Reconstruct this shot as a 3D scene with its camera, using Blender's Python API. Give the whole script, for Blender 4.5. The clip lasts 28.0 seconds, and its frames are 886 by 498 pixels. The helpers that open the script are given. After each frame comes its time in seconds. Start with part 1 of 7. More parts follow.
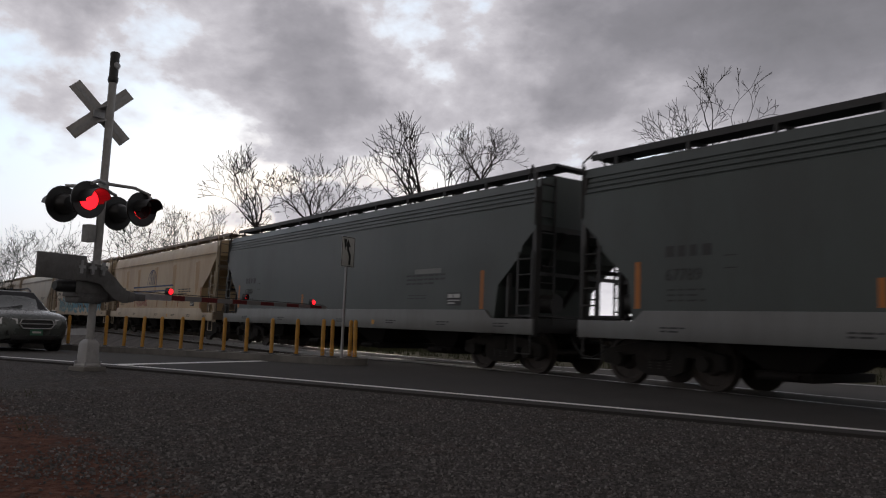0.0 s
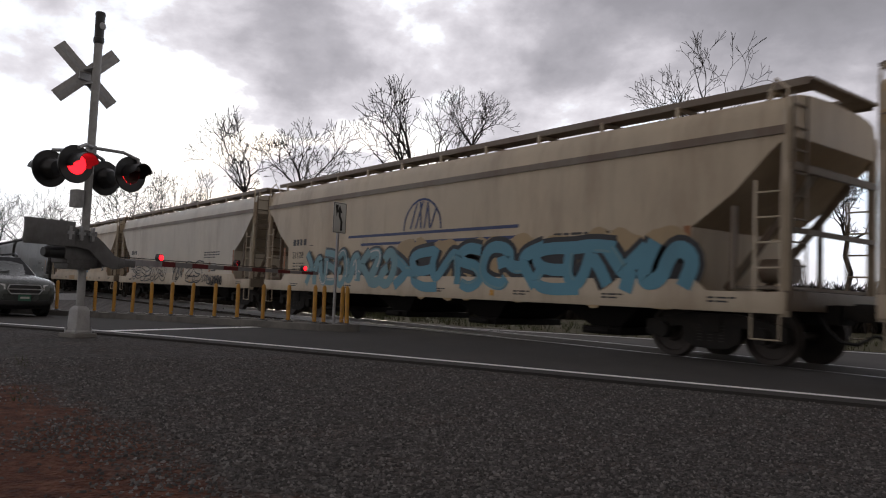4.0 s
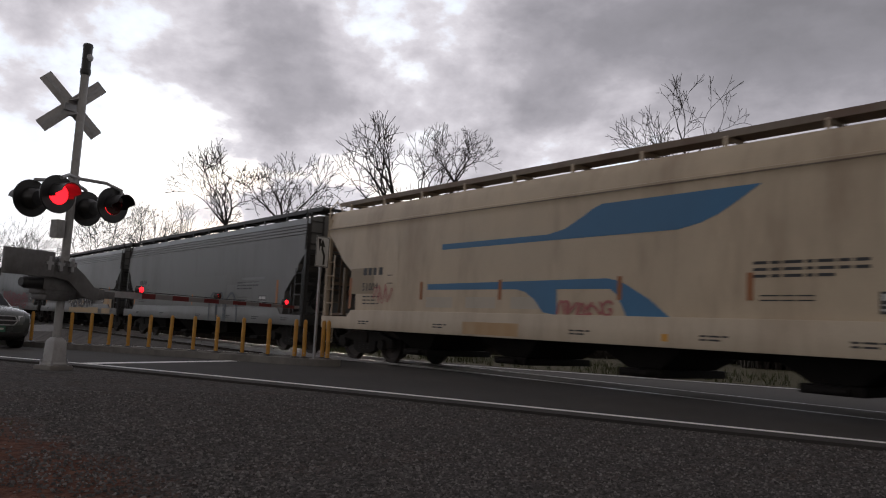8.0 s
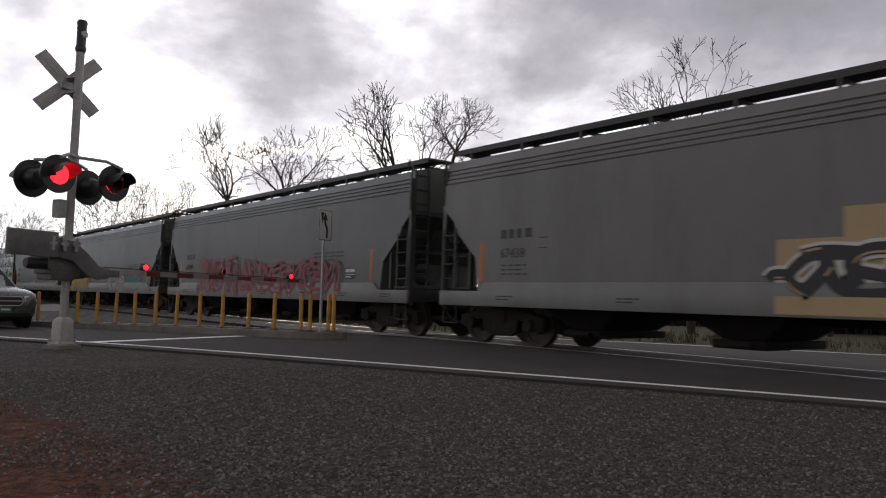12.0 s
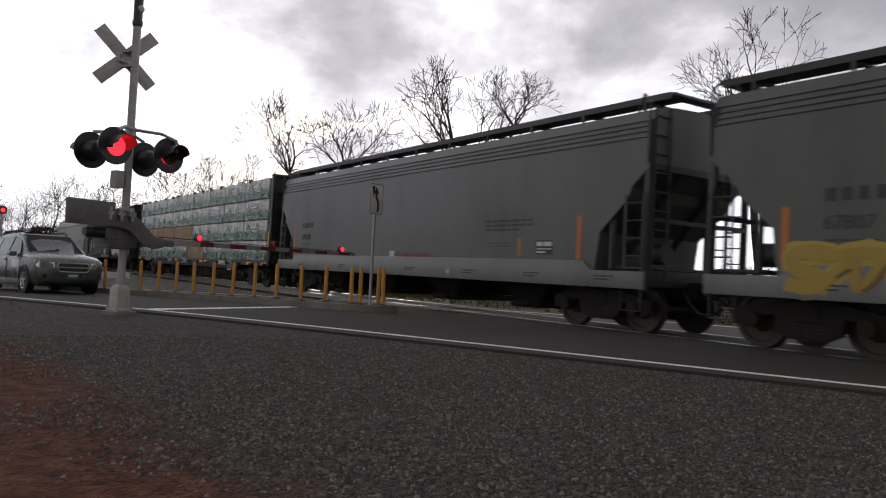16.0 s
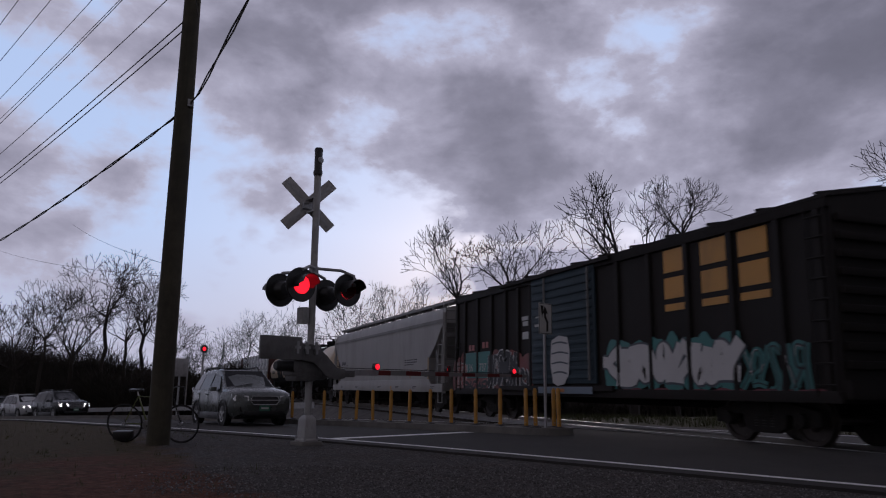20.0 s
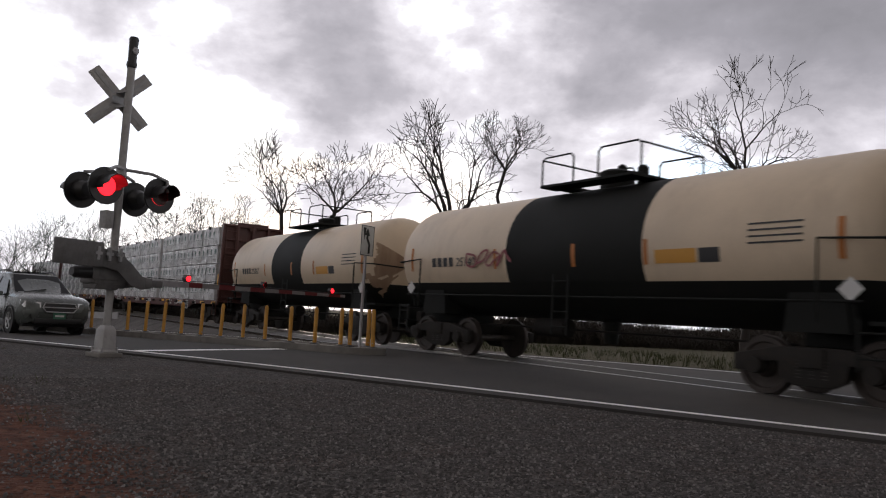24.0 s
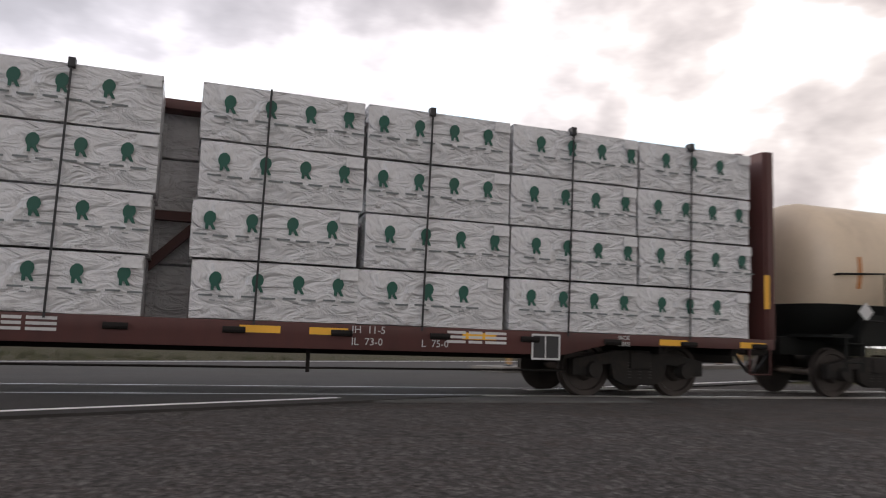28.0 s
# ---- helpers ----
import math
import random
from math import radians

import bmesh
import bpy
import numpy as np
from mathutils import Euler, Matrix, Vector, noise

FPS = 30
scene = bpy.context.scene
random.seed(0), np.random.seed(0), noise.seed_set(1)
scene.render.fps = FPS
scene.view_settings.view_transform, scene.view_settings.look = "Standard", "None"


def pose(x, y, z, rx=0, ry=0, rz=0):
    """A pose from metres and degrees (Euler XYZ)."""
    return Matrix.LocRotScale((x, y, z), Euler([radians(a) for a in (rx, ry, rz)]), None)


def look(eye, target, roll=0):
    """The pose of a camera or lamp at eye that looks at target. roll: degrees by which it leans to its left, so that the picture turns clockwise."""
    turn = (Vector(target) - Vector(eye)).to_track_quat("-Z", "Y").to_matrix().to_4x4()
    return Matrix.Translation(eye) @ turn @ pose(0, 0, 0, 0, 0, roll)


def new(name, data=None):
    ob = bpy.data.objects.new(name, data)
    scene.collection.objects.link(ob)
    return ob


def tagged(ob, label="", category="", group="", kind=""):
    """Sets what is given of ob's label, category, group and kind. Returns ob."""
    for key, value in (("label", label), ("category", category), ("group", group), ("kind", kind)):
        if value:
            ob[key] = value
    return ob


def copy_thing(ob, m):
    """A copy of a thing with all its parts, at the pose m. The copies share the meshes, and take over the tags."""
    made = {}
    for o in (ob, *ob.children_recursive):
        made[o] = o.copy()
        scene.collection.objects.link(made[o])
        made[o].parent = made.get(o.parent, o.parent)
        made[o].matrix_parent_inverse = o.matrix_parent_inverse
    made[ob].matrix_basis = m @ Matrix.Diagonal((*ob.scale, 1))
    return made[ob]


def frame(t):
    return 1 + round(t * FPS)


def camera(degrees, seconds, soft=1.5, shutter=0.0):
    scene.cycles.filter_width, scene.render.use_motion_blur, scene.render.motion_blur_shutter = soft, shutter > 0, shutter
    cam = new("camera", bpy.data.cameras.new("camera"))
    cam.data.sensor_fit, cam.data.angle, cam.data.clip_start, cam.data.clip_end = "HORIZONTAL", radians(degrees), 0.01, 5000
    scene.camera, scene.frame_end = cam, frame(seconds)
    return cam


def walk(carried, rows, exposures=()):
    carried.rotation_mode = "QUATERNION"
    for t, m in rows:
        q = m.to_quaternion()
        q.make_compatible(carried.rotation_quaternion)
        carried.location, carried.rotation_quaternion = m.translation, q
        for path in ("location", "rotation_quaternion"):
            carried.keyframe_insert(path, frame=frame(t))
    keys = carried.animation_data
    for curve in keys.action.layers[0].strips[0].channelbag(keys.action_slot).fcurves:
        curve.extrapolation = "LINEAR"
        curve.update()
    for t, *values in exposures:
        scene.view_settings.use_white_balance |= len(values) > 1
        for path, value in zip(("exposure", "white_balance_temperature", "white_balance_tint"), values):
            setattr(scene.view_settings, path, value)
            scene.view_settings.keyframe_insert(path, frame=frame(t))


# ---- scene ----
EYE = 0.92
PATH = (
    (0.0, 0.097, -0.066, 0.874, 53.13, 6.13, -2.27),
    (0.5, 0.101, -0.095, 0.859, 52.76, 4.88, -1.76),
    (1.0, 0.093, -0.100, 0.857, 53.86, 4.41, -1.60),
    (1.5, 0.073, -0.086, 0.856, 55.16, 3.80, -2.35),
    (2.0, 0.051, -0.091, 0.856, 55.38, 3.99, -2.70),
    (2.5, 0.016, -0.081, 0.875, 54.29, 3.58, -1.83),
    (4.5, -0.033, -0.099, 0.913, 52.04, 3.48, -2.55),
    (5.0, -0.055, -0.147, 0.913, 56.61, 3.54, -2.03),
    (5.5, -0.076, -0.132, 0.934, 55.72, 1.56, -2.35),
    (6.0, -0.068, -0.134, 0.938, 55.31, 2.65, -2.57),
    (6.5, -0.042, -0.159, 0.930, 54.80, 4.35, -1.99),
    (7.0, -0.037, -0.145, 0.925, 53.60, 5.84, -3.03),
    (7.5, -0.029, -0.136, 0.911, 50.49, 6.36, -2.43),
    (8.0, -0.026, -0.137, 0.907, 50.70, 6.27, -3.02),
    (8.5, -0.028, -0.119, 0.910, 50.49, 6.26, -3.28),
    (9.0, -0.031, -0.132, 0.907, 50.00, 5.71, -3.30),
    (9.5, -0.034, -0.156, 0.902, 50.67, 5.11, -3.07),
    (10.0, -0.050, -0.147, 0.924, 51.83, 4.65, -2.43),
    (10.5, -0.069, -0.129, 0.925, 51.43, 4.88, -2.96),
    (11.0, -0.071, -0.121, 0.914, 50.94, 4.88, -2.34),
    (11.5, -0.064, -0.135, 0.917, 50.95, 4.57, -2.01),
    (13.5, -0.069, -0.130, 0.916, 50.89, 2.45, -0.77),
    (14.0, -0.045, -0.131, 0.901, 50.78, 3.08, -0.36),
    (14.5, 0.002, -0.095, 0.876, 52.94, 3.37, 1.86),
    (15.0, 0.029, 0.049, 0.892, 58.23, 2.29, 0.18),
    (15.5, 0.025, 0.131, 0.937, 57.12, 2.12, -0.94),
    (16.0, 0.028, 0.116, 0.934, 55.67, 1.86, -2.91),
    (16.5, 0.030, 0.103, 0.927, 56.62, 2.66, -4.21),
    (17.0, 0.006, 0.138, 0.938, 57.14, 2.41, -4.36),
    (17.5, 0.014, 0.101, 0.928, 59.22, 2.84, -3.63),
    (18.0, 0.022, 0.124, 0.945, 57.49, 3.12, -3.62),
    (18.5, 0.019, 0.122, 0.926, 62.68, 3.29, -3.57),
    (19.0, 0.042, 0.104, 0.916, 64.29, 7.09, -3.48),
    (19.5, 0.057, 0.070, 0.927, 65.96, 8.57, -1.76),
    (20.0, 0.057, 0.058, 0.953, 68.77, 10.67, -0.59),
    (20.5, 0.040, 0.102, 0.954, 65.37, 7.31, -0.23),
    (21.0, 0.017, 0.117, 0.943, 64.68, 5.33, -1.72),
    (21.5, 0.001, 0.149, 0.945, 59.96, 5.21, -2.02),
    (23.5, 0.001, 0.165, 0.936, 55.73, 5.05, -2.90),
    (24.0, -0.005, 0.150, 0.945, 54.98, 5.12, -3.22),
    (24.5, -0.004, 0.149, 0.959, 54.91, 5.65, -3.21),
    (25.0, -0.014, 0.147, 0.933, 54.80, 5.22, -3.28),
    (25.5, -0.036, 0.177, 0.932, 54.94, 4.88, -3.10),
    (26.0, -0.053, 0.205, 0.936, 54.36, 4.54, -3.05),
    (26.5, -0.075, 0.211, 0.941, 47.23, 5.93, -2.74),
    (27.0, -0.017, 0.130, 0.975, 36.13, 6.15, -2.83),
    (27.5, 0.040, 0.110, 0.954, 9.64, 6.16, -2.84),
    (28.0, 0.025, 0.115, 0.958, -19.50, 6.48, -1.97),
)
cam = camera(61.7, 28.0, soft=1.1, shutter=0.25)
walk(cam, [(t, pose(x, y, z, 90 + p, r, w)) for t, x, y, z, w, p, r in PATH],
     exposures=((0.0, -0.30, 6500, 10), (1.0, 0.12, 6500, 10), (5.0, 0.13, 6500, 10), (6.0, 0.5, 6500, 10), (7.0, -0.1, 6500, 11), (8.0, -0.05, 6500, 11), (10.0, 0.1, 6500, 11), (11.0, 0.1, 6500, 11), (13.5, 0.9, 6500, 10), (14.0, 0.9, 6500, 10), (15.0, 0.45, 6500, 10), (16.0, 0.45, 6500, 10),
                (17.0, 0.5, 6500, 10), (18.0, 1.35, 6500, 10), (18.5, 0.9, 6500, 10), (19.0, -0.2, 6200, 10), (20.0, -0.85, 5750, 22), (20.5, -0.6, 5700, 26), (21.0, -0.25, 5700, 29), (21.5, 0.1, 5900, 26),
                (23.5, 0.25, 6500, 11), (25.0, 0.2, 6500, 11), (26.0, -0.1, 6400, 10), (27.0, 0.35, 6500, 11), (27.5, 0.75, 6500, 10), (28.0, 1.0, 6500, 10)))

# ---- world and light ----
SUN_AZ, SUN_EL = 62.0, 7.0        # degrees left of +y, and above the horizon
CLOUD_A, CLOUD_B = (7.96, 15.95, 16.23), (11.25, 9.46, 5.69)


# cloud masses and gaps: degrees left of +y, degrees up, reach in degrees, how much denser or thinner
CLOUDS = ((44, 21.5, 13, 0.05), (26, 21, 17, 0.17), (65, 16.5, 11, 0.03), (82, 15.5, 9, 0.038), (64, 21, 9, 0.02), (71, 28, 15, 0.060), (42, 18.5, 8, 0.038), (79, 19.5, 10, 0.038), (-8, 23, 14, 0.038), (12, 24, 12, 0.045),
          (72, 12.0, 9, -0.068), (55.4, 18.5, 6, -0.083), (47, 20, 4, -0.053), (61, 23, 5, -0.045), (80, 9.5, 12, -0.053), (53, 26, 6, -0.060), (51, 15.5, 7, -0.053), (86, 12.5, 9, -0.045), (32, 25, 5, -0.045), (-20, 18, 12, -0.053), (41, 14.5, 8, -0.038), (-38, 18, 16, -0.053), (10, 15, 12, -0.045), (97, 18, 16, -0.07), (92, 10, 12, -0.05), (13, 25, 22, 0.18), (28, 28, 16, 0.05), (-12, 27, 14, 0.04))


def build_world():
    w = bpy.data.worlds.new("sky")
    w.use_nodes = True
    scene.world = w
    nt = w.node_tree
    nt.nodes.clear()
    N, L = nt.nodes.new, nt.links.new

    def math_node(op, a, b=None, clamp=False):
        n = N("ShaderNodeMath")
        n.operation, n.use_clamp = op, clamp
        for i, s in enumerate((a, b)):
            if s is None:
                continue
            if isinstance(s, (int, float)):
                n.inputs[i].default_value = s
            else:
                L(s, n.inputs[i])
        return n.outputs[0]

    def ramp(fac, stops):
        n = N("ShaderNodeValToRGB")
        e = n.color_ramp.elements
        while len(e) < len(stops):
            e.new(0.5)
        for el, (p, c) in zip(e, stops):
            el.position, el.color = p, (*c, 1)
        L(fac, n.inputs[0])
        return n.outputs[0]

    def mix(fac, a, b, mode="MIX"):
        n = N("ShaderNodeMix")
        n.data_type, n.blend_type = "RGBA", mode
        for s, i in ((fac, 0), (a, 6), (b, 7)):
            if isinstance(s, (int, float)):
                n.inputs[i].default_value = s
            elif isinstance(s, tuple):
                n.inputs[i].default_value = (*s, 1)
            else:
                L(s, n.inputs[i])
        return n.outputs[2]

    sky = N("ShaderNodeTexSky")
    sky.sky_type, sky.sun_disc = "NISHITA", False
    sky.sun_elevation, sky.sun_rotation = radians(SUN_EL), radians(-SUN_AZ)
    sky.altitude, sky.dust_density = 50, 2.0
    blue = mix(1.0, sky.outputs[0], (0.13, 0.13, 0.13), "MULTIPLY")
    co = N("ShaderNodeTexCoord")
    sep = N("ShaderNodeSeparateXYZ")
    L(co.outputs["Generated"], sep.inputs[0])
    up = math_node("MAXIMUM", sep.outputs[2], 0.0)

    def fbm(scale, detail, rough, dist, shift):
        m = N("ShaderNodeMapping")
        m.inputs["Location"].default_value = shift
        m.inputs["Scale"].default_value = (1.0, 1.0, 1.7)
        L(co.outputs["Generated"], m.inputs[0])
        n = N("ShaderNodeTexNoise")
        n.inputs["Scale"].default_value, n.inputs["Detail"].default_value = scale, detail
        n.inputs["Roughness"].default_value, n.inputs["Distortion"].default_value = rough, dist
        L(m.outputs[0], n.inputs["Vector"])
        return n.outputs[0]

    big = fbm(1.7, 2, 0.5, 0.2, CLOUD_A)
    # where the cloud is heaped up and where it is torn open
    drift = N("ShaderNodeTexNoise")
    drift.inputs["Scale"].default_value, drift.inputs["Detail"].default_value = 5.0, 4
    L(co.outputs["Generated"], drift.inputs["Vector"])
    shove = N("ShaderNodeVectorMath")
    shove.operation = "MULTIPLY_ADD"
    L(drift.outputs["Color"], shove.inputs[0])
    shove.inputs[1].default_value = (0.16, 0.16, 0.10)
    away = N("ShaderNodeVectorMath")
    away.operation = "ADD"
    L(co.outputs["Generated"], away.inputs[0])
    away.inputs[1].default_value = (-0.08, -0.08, -0.05)
    L(away.outputs[0], shove.inputs[2])
    flat = N("ShaderNodeVectorMath")
    flat.operation = "MULTIPLY"
    L(shove.outputs[0], flat.inputs[0])
    flat.inputs[1].default_value = (1.0, 1.0, 1.9)
    heap = None
    for az, el, wide, amount in CLOUDS:
        a, b = radians(az), radians(el)
        far = N("ShaderNodeVectorMath")
        far.operation = "DISTANCE"
        L(flat.outputs[0], far.inputs[0])
        far.inputs[1].default_value = (-math.sin(a) * math.cos(b), math.cos(a) * math.cos(b), 1.9 * math.sin(b))
        m = N("ShaderNodeMapRange")
        m.interpolation_type = "SMOOTHSTEP"
        L(far.outputs["Value"], m.inputs["Value"])
        for k, v in (("From Min", 0.0), ("From Max", radians(wide)), ("To Min", amount), ("To Max", 0.0)):
            m.inputs[k].default_value = v
        heap = m.outputs[0] if heap is None else math_node("ADD", heap, m.outputs[0])
    mid = fbm(4.6, 9, 0.54, 0.15, CLOUD_B)
    mass = math_node("ADD", math_node("ADD", math_node("MULTIPLY", big, 0.22), 0.075), math_node("MULTIPLY", mid, 0.63))
    mass = math_node("ADD", mass, heap)
    mass = math_node("ADD", mass, math_node("MULTIPLY", math_node("SUBTRACT", fbm(13.0, 8, 0.58, 0.2, CLOUD_B), 0.5), 0.15))
    # thicker overhead, thinner towards the horizon
    mass = math_node("ADD", mass, math_node("MULTIPLY", math_node("SUBTRACT", up, 0.24), 0.24))
    cover = ramp(mass, ((0.43, (0, 0, 0)), (0.50, (1, 1, 1))))
    cloud = ramp(mass, ((0.43, (0.82, 0.815, 0.85)), (0.48, (0.72, 0.71, 0.745)), (0.53, (0.56, 0.545, 0.58)), (0.60, (0.385, 0.375, 0.405)), (0.70, (0.27, 0.265, 0.29)), (0.85, (0.20, 0.198, 0.215))))
    body = mix(cover, mix(0.82, blue, (0.80, 1.02, 1.25)), cloud)
    low = ramp(up, ((0.0, (1, 1, 1)), (0.08, (0.75, 0.75, 0.75)), (0.20, (0, 0, 0))))
    glow = ramp(mass, ((0.36, (0.81, 0.80, 0.825)), (0.50, (0.74, 0.725, 0.76)), (0.62, (0.55, 0.52, 0.55))))
    col = mix(math_node("MULTIPLY", low, 0.8), body, glow)
    # the sky darkens away from the low sun
    dot = N("ShaderNodeVectorMath")
    dot.operation = "DOT_PRODUCT"
    dot.inputs[1].default_value = (-math.sin(radians(SUN_AZ)), math.cos(radians(SUN_AZ)), 0.0)
    L(co.outputs["Generated"], dot.inputs[0])
    side = ramp(math_node("ADD", math_node("MULTIPLY", dot.outputs["Value"], 0.5), 0.5), ((0.0, (0.50, 0.45, 0.39)), (0.45, (0.68, 0.635, 0.59)), (0.8, (1.0, 0.99, 1.0)), (1.0, (1.0, 0.99, 1.0))))
    col = mix(1.0, col, side, "MULTIPLY")
    bg = N("ShaderNodeBackground")
    L(col, bg.inputs[0])
    bg.inputs[1].default_value = 1.2
    L(bg.outputs[0], N("ShaderNodeOutputWorld").inputs[0])


build_world()
sun = new("sun", bpy.data.lights.new("sun", "SUN"))
sun.data.energy, sun.data.angle, sun.data.color = 0.5, radians(12), (1.0, 0.86, 0.74)
_a, _e = radians(SUN_AZ), radians(SUN_EL)
sun.matrix_world = look((-math.sin(_a) * 50, math.cos(_a) * 50, math.tan(_e) * 50), (0, 0, 0))

# ---- small tools ----


class Geo:
    """Vertices and faces of one mesh in the making."""

    def __init__(self):
        self.v, self.f = [], []

    def add(self, vs, fs):
        k = len(self.v)
        self.v += [tuple(p) for p in vs]
        self.f += [tuple(i + k for i in q) for q in fs]
        return self

    def box(self, cx, cy, cz, sx, sy, sz, m=None):
        p = [Vector((cx + a * sx / 2, cy + b * sy / 2, cz + c * sz / 2)) for a in (-1, 1) for b in (-1, 1) for c in (-1, 1)]
        if m:
            c0 = Vector((cx, cy, cz))
            p = [c0 + m @ (q - c0) for q in p]
        return self.add(p, [(0, 1, 3, 2), (4, 6, 7, 5), (0, 4, 5, 1), (2, 3, 7, 6), (0, 2, 6, 4), (1, 5, 7, 3)])

    def rod(self, a, b, r, r2=None, n=8, caps=True):
        a, b = Vector(a), Vector(b)
        r2 = r if r2 is None else r2
        d = (b - a).normalized()
        u = d.orthogonal().normalized()
        w = d.cross(u)
        ring = [(u * math.cos(2 * math.pi * i / n) + w * math.sin(2 * math.pi * i / n)) for i in range(n)]
        fs = [(i, (i + 1) % n, n + (i + 1) % n, n + i) for i in range(n)]
        if caps:
            fs += [tuple(range(n - 1, -1, -1)), tuple(range(n, 2 * n))]
        return self.add([a + q * r for q in ring] + [b + q * r2 for q in ring], fs)

    def tube(self, pts, r, n=6):
        """One bent round bar through the points."""
        p = [Vector(q) for q in pts]
        u, rings = None, []
        for i, q in enumerate(p):
            a = (q - p[i - 1]).normalized() if i else (p[1] - q).normalized()
            b = (p[i + 1] - q).normalized() if i < len(p) - 1 else a
            d = a + b
            d = d.normalized() if d.length > 1e-3 else a
            u = d.orthogonal() if u is None else u - d * u.dot(d)
            u = u.normalized() if u.length > 1e-4 else d.orthogonal().normalized()
            w = d.cross(u)
            rings.append([q + (u * math.cos(2 * math.pi * k / n) + w * math.sin(2 * math.pi * k / n)) * r for k in range(n)])
        return self.loft(rings)

    def bar(self, a, b, w, h):
        """A flat bar from a to b: w wide sideways, h thick upwards."""
        a, b = Vector(a), Vector(b)
        d = (b - a).normalized()
        s = d.cross(Vector((0, 0, 1)))
        s = s.normalized() if s.length > 1e-4 else Vector((1, 0, 0))
        t = s.cross(d)
        c = [s * (i * w / 2) + t * (j * h / 2) for i, j in ((-1, -1), (1, -1), (1, 1), (-1, 1))]
        return self.add([a + q for q in c] + [b + q for q in c], [(3, 2, 1, 0), (4, 5, 6, 7), (0, 1, 5, 4), (1, 2, 6, 5), (2, 3, 7, 6), (3, 0, 4, 7)])

    def prism(self, pts, y0, y1):
        """A polygon in x and z, pulled from y0 to y1."""
        n = len(pts)
        return self.add([(x, y0, z) for x, z in pts] + [(x, y1, z) for x, z in pts],
                        [tuple(range(n)), tuple(range(2 * n - 1, n - 1, -1))] + [(i, n + i, n + (i + 1) % n, (i + 1) % n) for i in range(n)])

    def loft(self, rings, caps=True):
        n = len(rings[0])
        fs = [(k * n + i, k * n + (i + 1) % n, (k + 1) * n + (i + 1) % n, (k + 1) * n + i) for k in range(len(rings) - 1) for i in range(n)]
        if caps:
            fs += [tuple(range(n - 1, -1, -1)), tuple(range((len(rings) - 1) * n, len(rings) * n))]
        return self.add([p for r in rings for p in r], fs)

    def spun(self, prof, axis="x", n=20, at=(0, 0, 0)):
        """A profile of (along, radius) turned about an axis through at."""
        rings = []
        for s, r in prof:
            ring = []
            for i in range(n):
                c, q = r * math.cos(2 * math.pi * i / n), r * math.sin(2 * math.pi * i / n)
                p = {"x": (s, c, q), "y": (q, s, c), "z": (c, q, s)}[axis]
                ring.append((p[0] + at[0], p[1] + at[1], p[2] + at[2]))
            rings.append(ring)
        return self.loft(rings)

    def mesh(self, name, bevel=0.0, smooth=0.6):
        me = bpy.data.meshes.new(name)
        me.from_pydata(self.v, [], self.f)
        bm = bmesh.new()
        bm.from_mesh(me)
        bmesh.ops.recalc_face_normals(bm, faces=bm.faces)
        if bevel:
            sharp = [e for e in bm.edges if len(e.link_faces) == 2 and e.calc_face_angle(0) > 0.5]
            bmesh.ops.bevel(bm, geom=sharp, offset=bevel, segments=2, profile=0.6, affect="EDGES", clamp_overlap=True)
        bm.to_mesh(me)
        bm.free()
        me.polygons.foreach_set("use_smooth", [True] * len(me.polygons))
        me.set_sharp_from_angle(angle=smooth)
        return me


def part(name, geo, material, parent=None, label="", bevel=0.0, at=None):
    me = geo.mesh(name, bevel) if isinstance(geo, Geo) else geo
    if material and not me.materials:
        me.materials.append(material)
    ob = new(name, me)
    if at is not None:
        ob.matrix_basis = at
    if parent:
        ob.parent = parent
    return tagged(ob, label)


def thing(name, label, category, m=None, group="", kind=""):
    ob = new(name)
    ob.empty_display_size = 0.3
    if m is not None:
        ob.matrix_basis = m
    return tagged(ob, label, category, group, kind)


def lettering(text, size, thick=0.003):
    cu = bpy.data.curves.new("lettering", "FONT")
    cu.body, cu.size, cu.extrude, cu.resolution_u = text, size, thick, 2
    ob = new("lettering", cu)
    me = bpy.data.meshes.new_from_object(ob.evaluated_get(bpy.context.evaluated_depsgraph_get()))
    bpy.data.objects.remove(ob)
    bpy.data.curves.remove(cu)
    return me


# ---- materials ----


